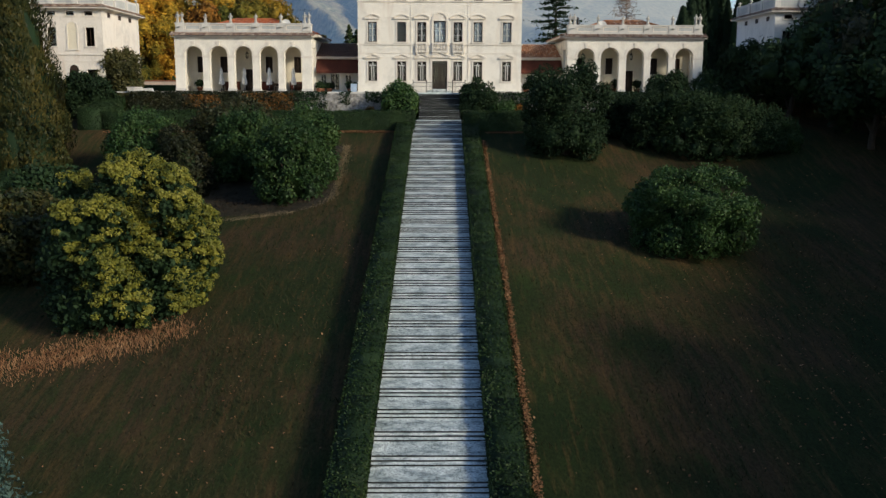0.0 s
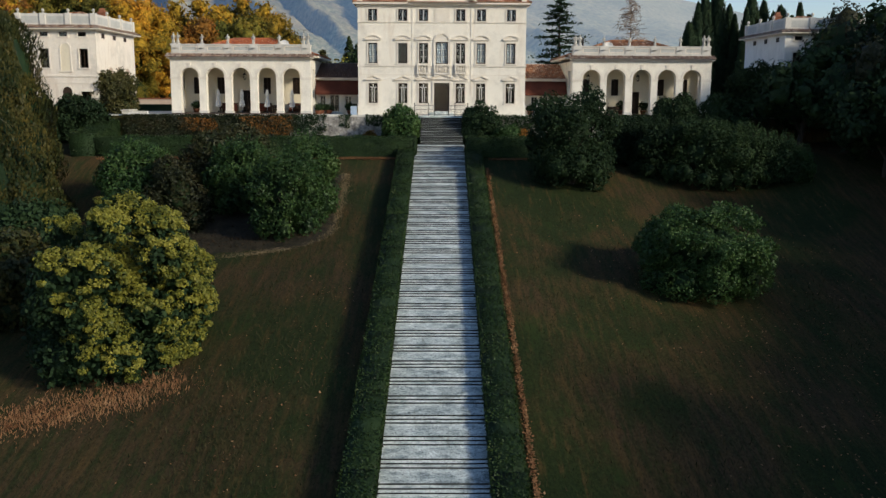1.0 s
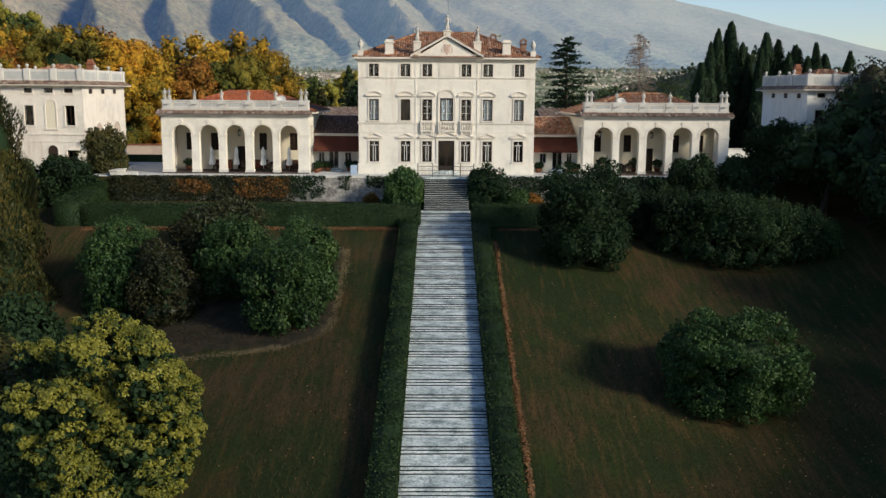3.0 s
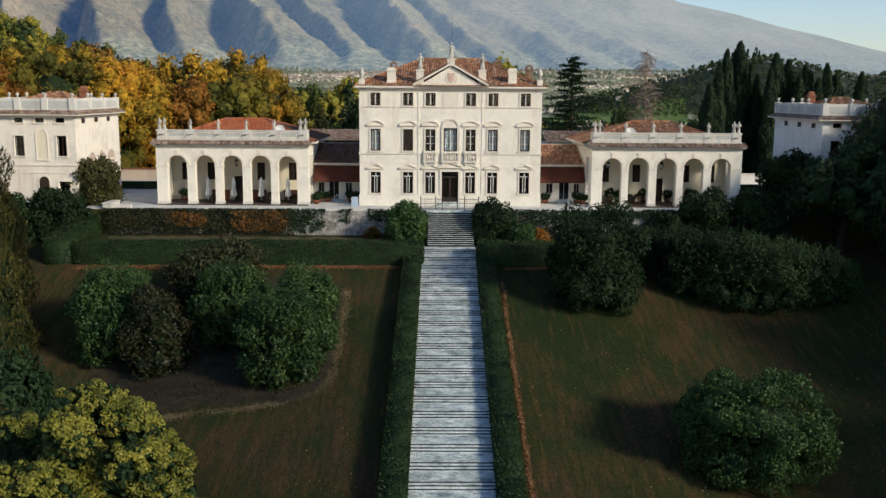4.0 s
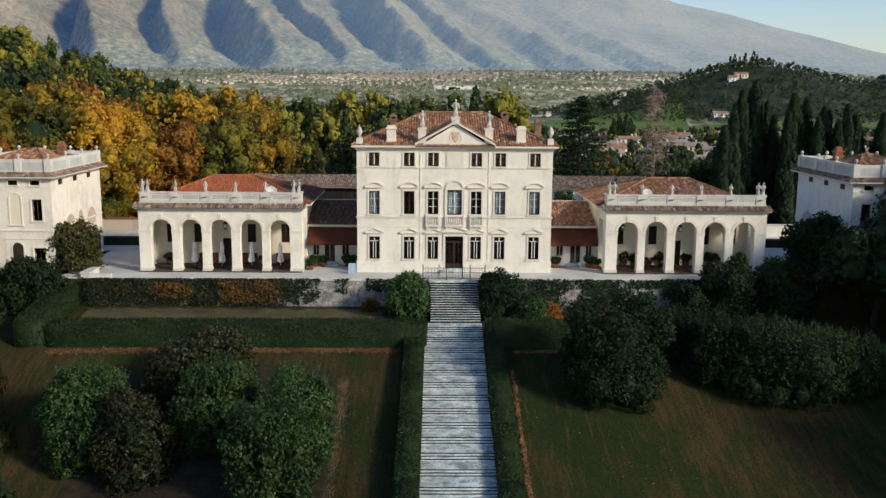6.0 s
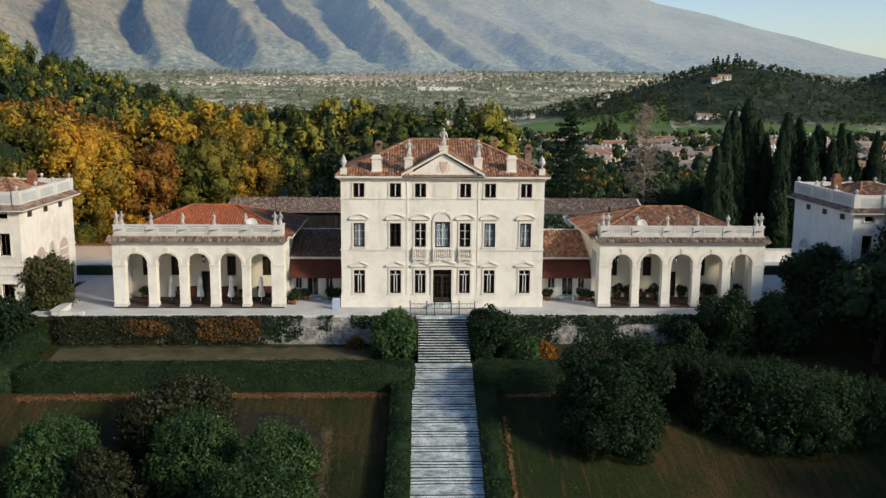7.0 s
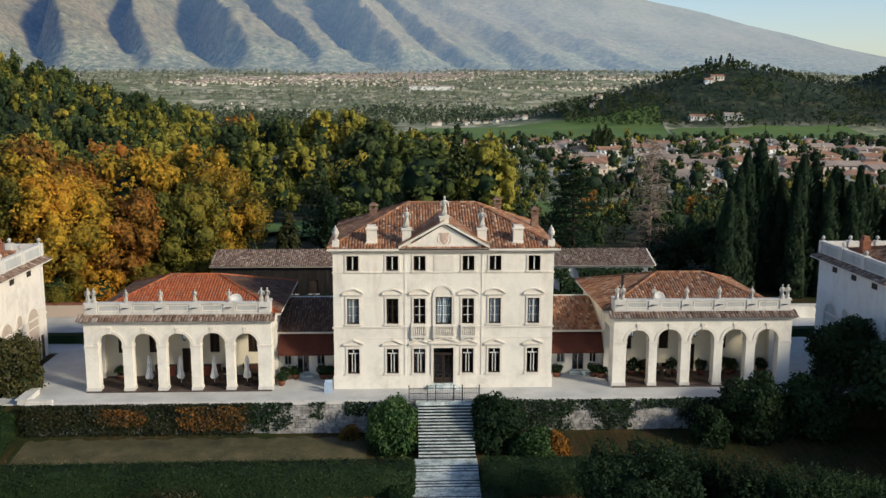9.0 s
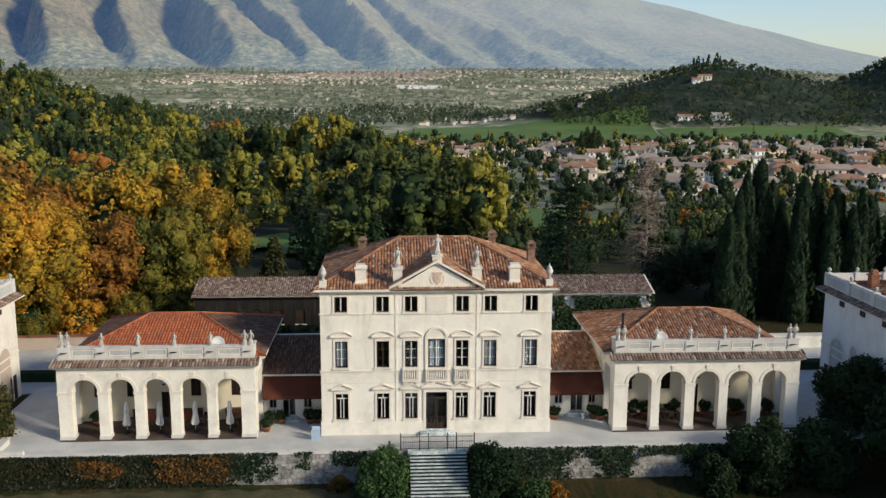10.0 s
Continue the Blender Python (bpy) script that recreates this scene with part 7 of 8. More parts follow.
litter("fallen_leaves", [(-36, -15.0), (-26, -14.8), (-5.2, -14.7)], 0.5, 8000, "orange leaves fallen along the cross hedge", 2, 0.05, 0.065)
litter("fallen_leaves", [(5, -14.9), (15, -14.8)], 0.3, 1800, "orange leaves fallen below the shaded hedge", 3)
litter("fallen_leaves", [(8, -30), (30, -70), (12, -90), (35, -30)], 9.0, 1500, "pale leaves scattered over the lawn", 4)
litter("fallen_leaves", [(-8, -45), (-14, -80), (-30, -75)], 6.0, 500, "pale leaves scattered over the lawn", 5)


def tufts(name, pts, wide, n, label, seed, mat, size=0.12):
    """Upright blades standing in the grass along a line."""
    g = np.random.default_rng(seed)
    pts = np.array(pts, float)
    seg = np.linalg.norm(np.diff(pts, axis=0), axis=1)
    k = g.choice(len(seg), n, p=seg / seg.sum())
    u = g.uniform(0, 1, n)[:, None]
    p = pts[k] * (1 - u) + pts[k + 1] * u + g.normal(0, wide / 2, (n, 2))
    foot = np.column_stack([p, ground_z(p[:, 0], p[:, 1]) - 0.02])
    h, w, lean = size * g.uniform(0.6, 1.6, n), size * g.uniform(0.10, 0.22, n), g.normal(0, 0.45, (n, 2))
    tip = foot + np.column_stack([lean * h[:, None], h])
    a = g.uniform(0, 2 * math.pi, n)
    e = np.column_stack([np.cos(a), np.sin(a) * 0.4, np.zeros(n)]) * w[:, None]
    v = np.stack([foot - e, foot + e, tip + e * 0.25, tip - e * 0.25], 1).reshape(-1, 3)
    tagged(new(name, big_mesh(name, v, np.arange(4 * n).reshape(-1, 4), mat)), label, "grass", kind="stuff")


def bed(name, cx, cy, rx, ry, seed, label, n=70):
    """A bed of dry mulch, lying on the grass."""
    g = np.random.default_rng(seed)
    vs, fs = [], []
    ph = g.uniform(0, 6, 4)
    for r in np.linspace(0.0, 1.0, 9):
        for k in range(n):
            w = 2 * math.pi * k / n
            box = (math.cos(w) ** 6 + math.sin(w) ** 6) ** (-1 / 6)
            e = r * box * (1 + 0.04 * math.sin(3 * w + ph[0]) + 0.03 * math.sin(5 * w + ph[1]) + 0.02 * math.sin(13 * w + ph[2]))
            x, y = cx + rx * e * math.cos(w), cy + ry * e * math.sin(w)
            vs.append((x, y, G(x, y) + (0.16 if r < 0.97 else -0.03) + g.uniform(-0.03, 0.03)))
    for i in range(8):
        for k in range(n):
            a, b = i * n + k, i * n + (k + 1) % n
            fs.append((a, a + n, b + n, b))
    tagged(new(name, big_mesh(name, vs, fs, MULCH, smooth=True)), label, "garden bed", kind="structure")
    rim = [(w, (math.cos(w) ** 6 + math.sin(w) ** 6) ** (-1 / 6) * 0.99) for w in np.linspace(1.15 * math.pi, 2.2 * math.pi, 40)]
    edge = [(cx + rx * q * math.cos(w), cy + ry * q * math.sin(w)) for w, q in rim]
    tufts("dry_grass", edge, 0.6, 8000, "pale dry grass round the edge of the bed", seed + 50, DRY, 0.10)
    litter("fallen_leaves", [(cx - 7, cy - 6), (cx + 7, cy - 8), (cx + 8, cy + 5)], 3.5, 5000, "brown leaves lying on the bed", seed + 51, 0.2, 0.07, LITTER_DARK)


bed("mulch_bed", -19.6, -27.0, 10.0, 10.4, 1, "bed of dry brown leaf mulch under the shrubs")


def turf_strip(x0, x1, y0, y1, label):
    """Dry grass lying over the bench, with an uneven edge."""
    n, m = 60, 8
    vs = []
    for j in range(m):
        for i in range(n):
            x = x0 + (x1 - x0) * i / (n - 1)
            y = y0 + (y1 - y0) * j / (m - 1) + 0.25 * math.sin(x * 1.3 + j) * (0 < j < m - 1) + 0.18 * math.sin(x * 2.9)
            vs.append((x, y, G(x, y) + (0.05 if 0 < j < m - 1 and 0 < i < n - 1 else -0.04)))
    fs = [(j * n + i, j * n + i + 1, (j + 1) * n + i + 1, (j + 1) * n + i) for j in range(m - 1) for i in range(n - 1)]
    tagged(new("turf", big_mesh("turf", vs, fs, TURF, smooth=True)), label, "grass", kind="structure")


turf_strip(-36.4, -6.6, -11.5, -4.1, "dry olive-brown turf on the bench below the terrace wall")
litter("dry_grass", [(-36, -9.6), (-8, -9.6)], 2.0, 5000, "dry blades on the bench below the terrace wall", 9, 0.05, 0.045, DRY)

# orange blade colour imitates a stripe of sunlight on the grass
tufts("dry_grass", [(-40, -61.5), (-30, -61), (-22, -59.5), (-17, -58)], 2.2, 7000, "orange blades painting a sunlit stripe below the evergreen tree", 8, LITTER, 0.2)
tufts("dry_grass", [(-19, -58), (-14, -62), (-11, -70)], 3.5, 1800, "pale dry tufts standing in the lawn", 81, TUFT, 0.2)
tufts("grass_tufts", [(-11, -30), (-11, -95), (-28, -95), (-26, -68)], 8.0, 10000, "brown and olive tufts in the unmown lawn", 82, TUFT, 0.22)
tufts("grass_tufts", [(10, -28), (12, -95), (28, -95), (30, -56), (24, -32)], 8.0, 10000, "brown and olive tufts in the shaded lawn", 83, TUFT, 0.2)

# ---- woods, town and valley behind ----
def tree_template(g, quads, size, tall=1.0, pointed=False, bulges=9):
    """A small tree one unit high: tufts over a lumpy crown, and a trunk."""
    if pointed:
        f = g.uniform(0, 1, quads)
        w = g.uniform(0, 2 * math.pi, quads)
        r = 0.2 * (1 - f) ** 0.8 * g.uniform(0.7, 1.1, quads)
        p = np.column_stack([r * np.cos(w), r * np.sin(w), 0.06 + 0.92 * f])
        u = np.column_stack([np.cos(w), np.sin(w), np.full(quads, 0.4)])
        return (*leaf_quads(p, u, size, g, 0.7, 0.4), quads)
    lob = lobes(g, (0.36 / tall, 0.36 / tall, 0.42), bulges, (0.2, 0.36), -0.7)
    lob[0, 3:] *= 0.9
    lob[:, 2] += 0.56
    leaves = crown_arrays(g, lob, quads, size, 2, 0.6, 0.7, 0.3)
    k = len(leaves[1])
    if bulges <= 3:
        return (*leaves, k)
    puffs = core_arrays(g, lob[1:], 0.74, 7)
    return (*joined(leaves, puffs, core_arrays(g, lob[:1], 0.8, 8)), k + len(puffs[1]))


def forest(name, xs, ys, hs, mat, label, seed, quads=70, size=0.085, kinds=5, pointed=0.0, category="wood", bulges=9):
    g = np.random.default_rng(seed)
    tpl = [tree_template(g, quads, size, g.uniform(0.85, 1.45), g.uniform() < pointed, bulges) for _ in range(kinds)]
    V, F, I, base = [], [], [], 0
    zs = ground_z(xs, ys)
    for x, y, z, h in zip(xs, ys, zs, hs):
        v, f, leaves = tpl[g.integers(kinds)]
        I.append(np.arange(len(f)) >= leaves)
        w = g.uniform(0, 2 * math.pi)
        c, s = math.cos(w), math.sin(w)
        k = g.uniform(0.8, 1.3)
        q = np.column_stack([(v[:, 0] * c - v[:, 1] * s) * h * k + x, (v[:, 0] * s + v[:, 1] * c) * h * k + y, v[:, 2] * h + z - 0.3])
        V.append(q)
        F.append(f + base)
        base += len(v)
    # cores take the dark leaf colour, painting shade inside the crowns
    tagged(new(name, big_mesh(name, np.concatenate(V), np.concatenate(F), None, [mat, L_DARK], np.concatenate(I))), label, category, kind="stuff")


def scatter(g, n, x0, x1, y0, y1, test=None, gap=0.0):
    x, y = g.uniform(x0, x1, n), g.uniform(y0, y1, n)
    if test is not None:
        k = test(x, y)
        x, y = x[k], y[k]
    if gap:
        keep, cell = [], {}
        for i, (a, b) in enumerate(zip(x, y)):
            c = (int(a // gap), int(b // gap))
            if all((a - x[j]) ** 2 + (b - y[j]) ** 2 > gap * gap for u in (-1, 0, 1) for w in (-1, 0, 1) for j in cell.get((c[0] + u, c[1] + w), ())):
                keep.append(i)
                cell.setdefault(c, []).append(i)
        x, y = x[keep], y[keep]
    return x, y


L_GOLD = leafy("golden_woodland_leaves", ((0.11, 0.125, 0.02), (0.21, 0.20, 0.028), (0.33, 0.27, 0.036), (0.42, 0.28, 0.042)), 0.045, 0.8, 0.1, 0.12, clump=0.9)
L_OLIVE = leafy("olive_grove_leaves", ((0.035, 0.055, 0.036), (0.06, 0.082, 0.052), (0.095, 0.11, 0.066)), 0.02)
# leaf colours paled to carry the haze over valley and far plain
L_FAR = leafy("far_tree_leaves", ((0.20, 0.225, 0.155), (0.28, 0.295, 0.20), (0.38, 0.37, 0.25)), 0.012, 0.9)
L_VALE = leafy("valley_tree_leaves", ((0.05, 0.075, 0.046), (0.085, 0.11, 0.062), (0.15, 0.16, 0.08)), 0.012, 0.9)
g = np.random.default_rng(12)

def mixed_wood(name, x, y, lo, hi, label, seed, quads, size, bulges, weights, pointed=0.1):
    """A wood of four kinds of tone, tree by tree, drifting over the land."""
    g = np.random.default_rng(seed)
    drift = 0.9 * np.sin(x * 0.045 + 0.6 * np.sin(y * 0.03)) + 0.9 * np.sin(y * 0.038 + x * 0.011 + 2) + g.normal(0, 1.0, len(x))
    rank = np.argsort(np.argsort(drift)) / len(x)
    edges = np.cumsum((0,) + weights)
    for k, (mat, tone) in enumerate(((L_WOOD, "dark green"), (L_MID, "mid-green"), (L_GOLD, "golden-green"), (L_RUST, "rust-coloured"))):
        m = (rank >= edges[k]) & (rank < edges[k + 1])
        if m.sum() > 2:
            forest(name, x[m], y[m], g.uniform(lo, np.broadcast_to(hi, x.shape)[m]), mat, tone + " " + label, seed * 10 + k, quads, size, pointed=pointed if k == 0 else 0, bulges=bulges)


L_MID = leafy("green_woodland_leaves", ((0.045, 0.07, 0.016), (0.09, 0.115, 0.024), (0.15, 0.155, 0.034)), 0.045, 0.8, 0.1, 0.12, clump=0.9)
# wooded hill beyond the autumn wood
x, y = scatter(g, 7000, -440, -40, 95, 600, lambda x, y: (x < -0.16 * y - 46) & (x > -0.6 * y - 80), 10.6)
mixed_wood("hill_wood", x, y, 12, 22, "trees on the wooded hillside", 1, 240, 0.031, 10, (0.24, 0.28, 0.47, 0.01))
# wood on the knoll, and the trees between it and the villa
x, y = scatter(g, 5000, -95, 14, 78, 420, lambda x, y: (x > -0.16 * y - 50) & ~((np.abs(x + 30) < 15) & (np.abs(y - 120) < 18)), 10.5)
mixed_wood("park_wood", x, y, 8, 24, "park trees behind the villa", 2, 460, 0.028, 16, (0.46, 0.24, 0.28, 0.02), 0.3)
x, y = scatter(g, 3000, 5, 190, 75, 300, lambda x, y: ~((x > 28 + 0.03 * y) & (x < 62) & (y > 150) & (y < 245)) & (x < 52 + 0.5 * y) & ((y < 165) | (x < 14 + 0.1 * y) | (np.sin(x * 0.9) * np.sin(y * 0.7) > 0.35)), 6.8)
mixed_wood("slope_wood", x, y, 5.5, np.where(x > 0.11 * (y + 77), 9.5, 15.5), "loose trees on the slope behind", 3, 240, 0.031, 10, (0.74, 0.12, 0.08, 0.06), 0.35)
# olive terraces and woods of the far hill
x, y = scatter(g, 12000, 200, 960, 960, 1330, lambda x, y: ground_z(x, y) > -16, 8.5)
hz = ground_z(x, y)
dark = (hz > 44 + 9 * np.sin(x * 0.03)) | (np.sin(x * 0.045) * np.sin(y * 0.03) > 0.4) | (x + 0.3 * (y - 1100) < 300)
thin = ~dark & (g.uniform(0, 1, len(x)) < 0.8)
forest("hill_trees", x[dark], y[dark], g.uniform(8, 13, dark.sum()), L_WOOD, "dark woods on the far hill", 7, 44, 0.10, bulges=3)
forest("olive_trees", x[thin], y[thin], g.uniform(6, 10, thin.sum()), L_OLIVE, "olive rows on the far hill", 8, 26, 0.14, bulges=2)
x = np.array([415.0, 421, 428, 436, 447, 452])
forest("hilltop_cypresses", x, np.full(6, 1190.0), np.array([18.0, 20, 17, 19, 22, 17]), L_CYPRESS, "row of small cypresses on the far hill's crest", 9, 60, 0.09, pointed=1.0)
# hedgerow trees of the plain, in rows and clumps with open fields between
x, y = scatter(g, 16000, -800, 800, 1090, 1750, lambda x, y: (np.abs(x) < 0.6 * y) & (np.sin(x * 0.011 + np.sin(y * 0.004) * 2) + np.sin(y * 0.021 + x * 0.002) > -0.75) & (ground_z(x, y) < 0), 10.5)
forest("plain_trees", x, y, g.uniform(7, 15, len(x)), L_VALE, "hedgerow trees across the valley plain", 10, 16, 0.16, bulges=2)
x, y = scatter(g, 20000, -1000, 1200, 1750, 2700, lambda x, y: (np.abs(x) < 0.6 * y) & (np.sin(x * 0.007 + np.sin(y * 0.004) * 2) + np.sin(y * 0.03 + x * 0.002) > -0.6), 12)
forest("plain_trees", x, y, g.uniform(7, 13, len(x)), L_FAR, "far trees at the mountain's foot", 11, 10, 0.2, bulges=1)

# meadows
MEADOW = surface("meadow_grass", (0.08, 0.135, 0.03), (0.11, 0.18, 0.04), (0.15, 0.21, 0.055), 0.02, 0.6, 0.95)


def meadow(name, x0, x1, y0, y1, label, skew=0.0, mat=None):
    n = 26
    vs, fs = [], []
    for j in range(n):
        for i in range(n):
            x = x0 + (x1 - x0) * i / (n - 1) + skew * j / (n - 1)
            y = y0 + (y1 - y0) * j / (n - 1) + 6 * math.sin(i * 0.6)
            vs.append((x, y, G(x, y) + 0.9))
    for j in range(n - 1):
        for i in range(n - 1):
            fs.append((j * n + i, j * n + i + 1, (j + 1) * n + i + 1, (j + 1) * n + i))
    tagged(new(name, big_mesh(name, vs, fs, mat or MEADOW, smooth=True)), label, "meadow", kind="structure")


meadow("meadow", -30, 261, 775, 1085, "smooth green meadow in the valley", 62)
meadow("meadow", 262, 470, 762, 965, "green meadow at the foot of the hill", 40)
meadow("meadow", 30, 62, 150, 245, "steep green meadow between the trees")
meadow("meadow", -44, -16, 104, 136, "small green clearing in the park")

# ---- town ----
HWALL = [stucco("house_wall_" + n, c, tuple(k * 0.7 for k in c), 0.3) for n, c in (("cream", (0.76, 0.70, 0.58)), ("white", (0.80, 0.79, 0.75)), ("ochre", (0.70, 0.59, 0.43)), ("pink", (0.70, 0.57, 0.47)))]
HROOF = surface("house_roof", (0.26, 0.135, 0.085), (0.35, 0.19, 0.12), (0.43, 0.27, 0.18), 0.05, 2.0)
HROOF2 = surface("old_house_roof", (0.25, 0.195, 0.155), (0.36, 0.285, 0.23), (0.46, 0.385, 0.315), 0.05, 2.0)
HWIN = surface("house_window", (0.03, 0.03, 0.035), (0.05, 0.05, 0.055), (0.08, 0.08, 0.08), 2.0, 8.0, 0.4)


def house_kind(w, d, floors, wall, roof, seed, hip=False):
    t = thing("house", "plain rendered village house with a low tiled roof", "house", (0, 0, 0), "houses of the village")
    h = 2.85 * floors + 0.2
    Shape().box(-w / 2, -d / 2, -3, w / 2, d / 2, h).part("wall", wall, t)
    e, r = 0.7, 0.2 * d
    rx = w / 2 + e - (d / 2 if hip else 0)
    s = Shape()
    a, b, c, q = (-w / 2 - e, -d / 2 - e, h), (w / 2 + e, -d / 2 - e, h), (w / 2 + e, d / 2 + e, h), (-w / 2 - e, d / 2 + e, h)
    p0, p1 = (-rx, 0, h + r), (rx, 0, h + r)
    s.face(a, b, p1, p0).face(c, q, p0, p1).face(b, c, p1).face(q, a, p0).face(a, q, c, b)
    n = len(s.v)
    rf = s.part("roof", roof, t)
    Shape().box(w * 0.2, 0.6, h, w * 0.2 + 0.8, 1.4, h + r + 1.0).part("chimney", wall, rf)
    g = random.Random(seed)
    k = max(2, int(w / 3.2))
    for f in range(floors):
        for i in range(k):
            x = -w / 2 + w * (i + 0.5) / k
            tall = 2.1 if (f == 0 and i == k // 2) else 1.4
            z = 3.0 * f + (0.2 if tall > 2 else 0.9)
            Shape().box(x - 0.5, -d / 2 - 0.06, z, x + 0.5, -d / 2 + 0.1, z + tall).part("window", HWIN, t)
    for f in range(floors):
        for y in (-d / 4, d / 4):
            Shape().box(-w / 2 - 0.06, y - 0.5, 3 * f + 0.9, -w / 2 + 0.1, y + 0.5, 3 * f + 2.3).part("window", HWIN, t)
    if floors > 1:
        Shape().box(-w * 0.3, -d / 2 - 1.2, 2.85, w * 0.3, -d / 2 - 0.06, 3.0).box(-w * 0.3, -d / 2 - 1.2, 3.0, w * 0.3, -d / 2 - 1.1, 3.9).part("balcony", wall, t)
    return t


kinds = [house_kind(16, 11, 2, HWALL[0], HROOF, 1, True), house_kind(11, 9, 2, HWALL[1], HROOF, 2), house_kind(15, 10, 2, HWALL[1], HROOF2, 3, True), house_kind(12, 9, 1, HWALL[0], HROOF2, 4),
         house_kind(19, 11, 2, HWALL[2], HROOF, 5, True), house_kind(17, 10, 2, HWALL[3], HROOF2, 6)]
g = np.random.default_rng(21)
tx, ty = scatter(g, 2400, 0, 500, 300, 655, lambda x, y: (x < 0.70 * y) & (x > 0.18 * y - 0 + 0.16 * np.clip(480 - y, 0, 200)), 21)
lx, ly = scatter(g, 300, -8, 120, 470, 650, lambda x, y: (x > 0.0 * y) & (x < 0.2 * y), 26)
hx, hy = np.concatenate([tx[:108], lx[:16]]), np.concatenate([ty[:108], ly[:16]])
places = [(float(a), float(b), G(a, b), float(g.uniform(0.9, 1.15)), int(g.integers(6))) for a, b in zip(hx, hy)]
gr = np.random.default_rng(3)
for i, (a, b, z, s, k) in enumerate(places):
    o = kinds[i] if i < 6 else copy_thing(kinds[k], Matrix())
    o.matrix_basis = pose(a, b, z, 0, 0, gr.choice((0, 90, 0, 15, -20)) + gr.uniform(-8, 8)) @ Matrix.Diagonal((s, s, s, 1))
# garden trees between the houses
x, y = scatter(g, 9000, -20, 560, 262, 790, lambda x, y: (x < 0.74 * y) & ((y < 680) | (np.sin(x * 0.05) * np.sin(y * 0.09 + 1) > 0.3)), 9)
near_house = np.min((x[:, None] - hx[None]) ** 2 + (y[:, None] - hy[None]) ** 2, axis=1) < 70
x, y = x[~near_house], y[~near_house]
tall = np.where((y < 330) & (x < 0.12 * (y + 77)), g.uniform(9, 15, len(x)), 6 + 9 * g.uniform(0, 1, len(x)) ** 1.6)
k = g.uniform(0, 1, len(x)) > 0.82
forest("garden_trees", x[k], y[k], tall[k], L_GOLD, "garden trees between the houses, yellowing", 30, 56, 0.05, bulges=5)
forest("garden_trees", x[~k], y[~k], tall[~k], L_WOOD, "dark garden trees between the houses", 31, 56, 0.05, pointed=0.2, bulges=5)
for k, (x, y, h) in enumerate(((121.5, 519, 19.5), (125.5, 521, 22.5), (129.5, 519, 22.8), (133.0, 521, 20.0))):
    conifer(x, y, G(x, y) - 0.5, h, 4.2, L_WOOD, "tall dark-green poplar by the meadow", 1800, 0.7, 120 + k, column=True, tiers=16, group="poplars by the meadow", name="poplar")


FARWALL = stucco("far_house_wall", (0.84, 0.76, 0.63), (0.68, 0.60, 0.5), 0.3)


def far_town(name, spots, seed, label):
    """Far houses, too small to pick apart: pale walls and roofs, in two joined parts."""
    g = np.random.default_rng(seed)
    t = thing(name, label, "town", (0, 0, 0), kind="stuff")
    a, b = Shape(), Shape()
    for cx, cy, sx, sy, n in spots:
        for _ in range(int(n * 2.4)):
            x, y = cx + g.normal(0, sx), cy + g.normal(0, sy)
            w, d, h = g.uniform(2.5, 7), g.uniform(4, 7), g.uniform(2.5, 5)
            z = G(x, y)
            a.box(x - w / 2, y - d / 2, z - 3, x + w / 2, y + d / 2, z + h)
            b.face((x - w / 2 - 0.5, y - d / 2 - 0.5, z + h), (x + w / 2 + 0.5, y - d / 2 - 0.5, z + h), (x + w / 2 + 0.5, y, z + h + 2.4), (x - w / 2 - 0.5, y, z + h + 2.4))
            b.face((x + w / 2 + 0.5, y + d / 2 + 0.5, z + h), (x - w / 2 - 0.5, y + d / 2 + 0.5, z + h), (x - w / 2 - 0.5, y, z + h + 2.4), (x + w / 2 + 0.5, y, z + h + 2.4))
    tagged(a.part("house_walls", FARWALL, t), kind="stuff")
    tagged(b.part("house_roofs", HROOF2, t), kind="stuff")


far_town("far_town", [(-513, 2185, 45, 20, 30), (-400, 2230, 45, 25, 70), (-290, 2190, 40, 22, 35), (-190, 2290, 60, 30, 80), (-90, 2330, 45, 40, 150), (10, 2320, 45, 45, 190), (95, 2340, 40, 40, 150),
                      (190, 2460, 120, 60, 45), (430, 2100, 90, 14, 25), (560, 2330, 90, 40, 30), (330, 2520, 120, 50, 40), (-40, 2160, 90, 16, 25)], 1, "pale village houses at the foot of the mountains")


def road(name, pts, w, label):
    vs, fs = [], []
    P = [Vector((*p, 0)) for p in pts]
    for i, p in enumerate(P):
        d = (P[min(i + 1, len(P) - 1)] - P[max(i - 1, 0)]).normalized()
        s = Vector((-d.y, d.x, 0)) * w / 2
        for q in (p - s, p + s):
            vs.append((q.x, q.y, max(G(p.x, p.y), G(q.x, q.y)) + 0.7))
    fs = [(2 * i, 2 * i + 1, 2 * i + 3, 2 * i + 2) for i in range(len(P) - 1)]
    tagged(new(name, big_mesh(name, vs, fs, surface("worn_asphalt", (0.16, 0.16, 0.16), (0.22, 0.22, 0.21), (0.28, 0.27, 0.26), 0.1, 3.0))), label, "road", kind="structure")


road("road", [(86 + 60 * math.cos(a), 350 - 55 * math.sin(a)) for a in np.linspace(-0.6, 1.9, 16)] + [(180, 296), (230, 300)], 7.0, "grey road curving below the village")
far_town("far_hamlet", [(90, 1230, 60, 30, 10), (230, 1180, 50, 30, 5), (0, 1400, 120, 60, 9), (-200, 1700, 150, 80, 9)], 2, "scattered pale farmhouses beyond the meadow")


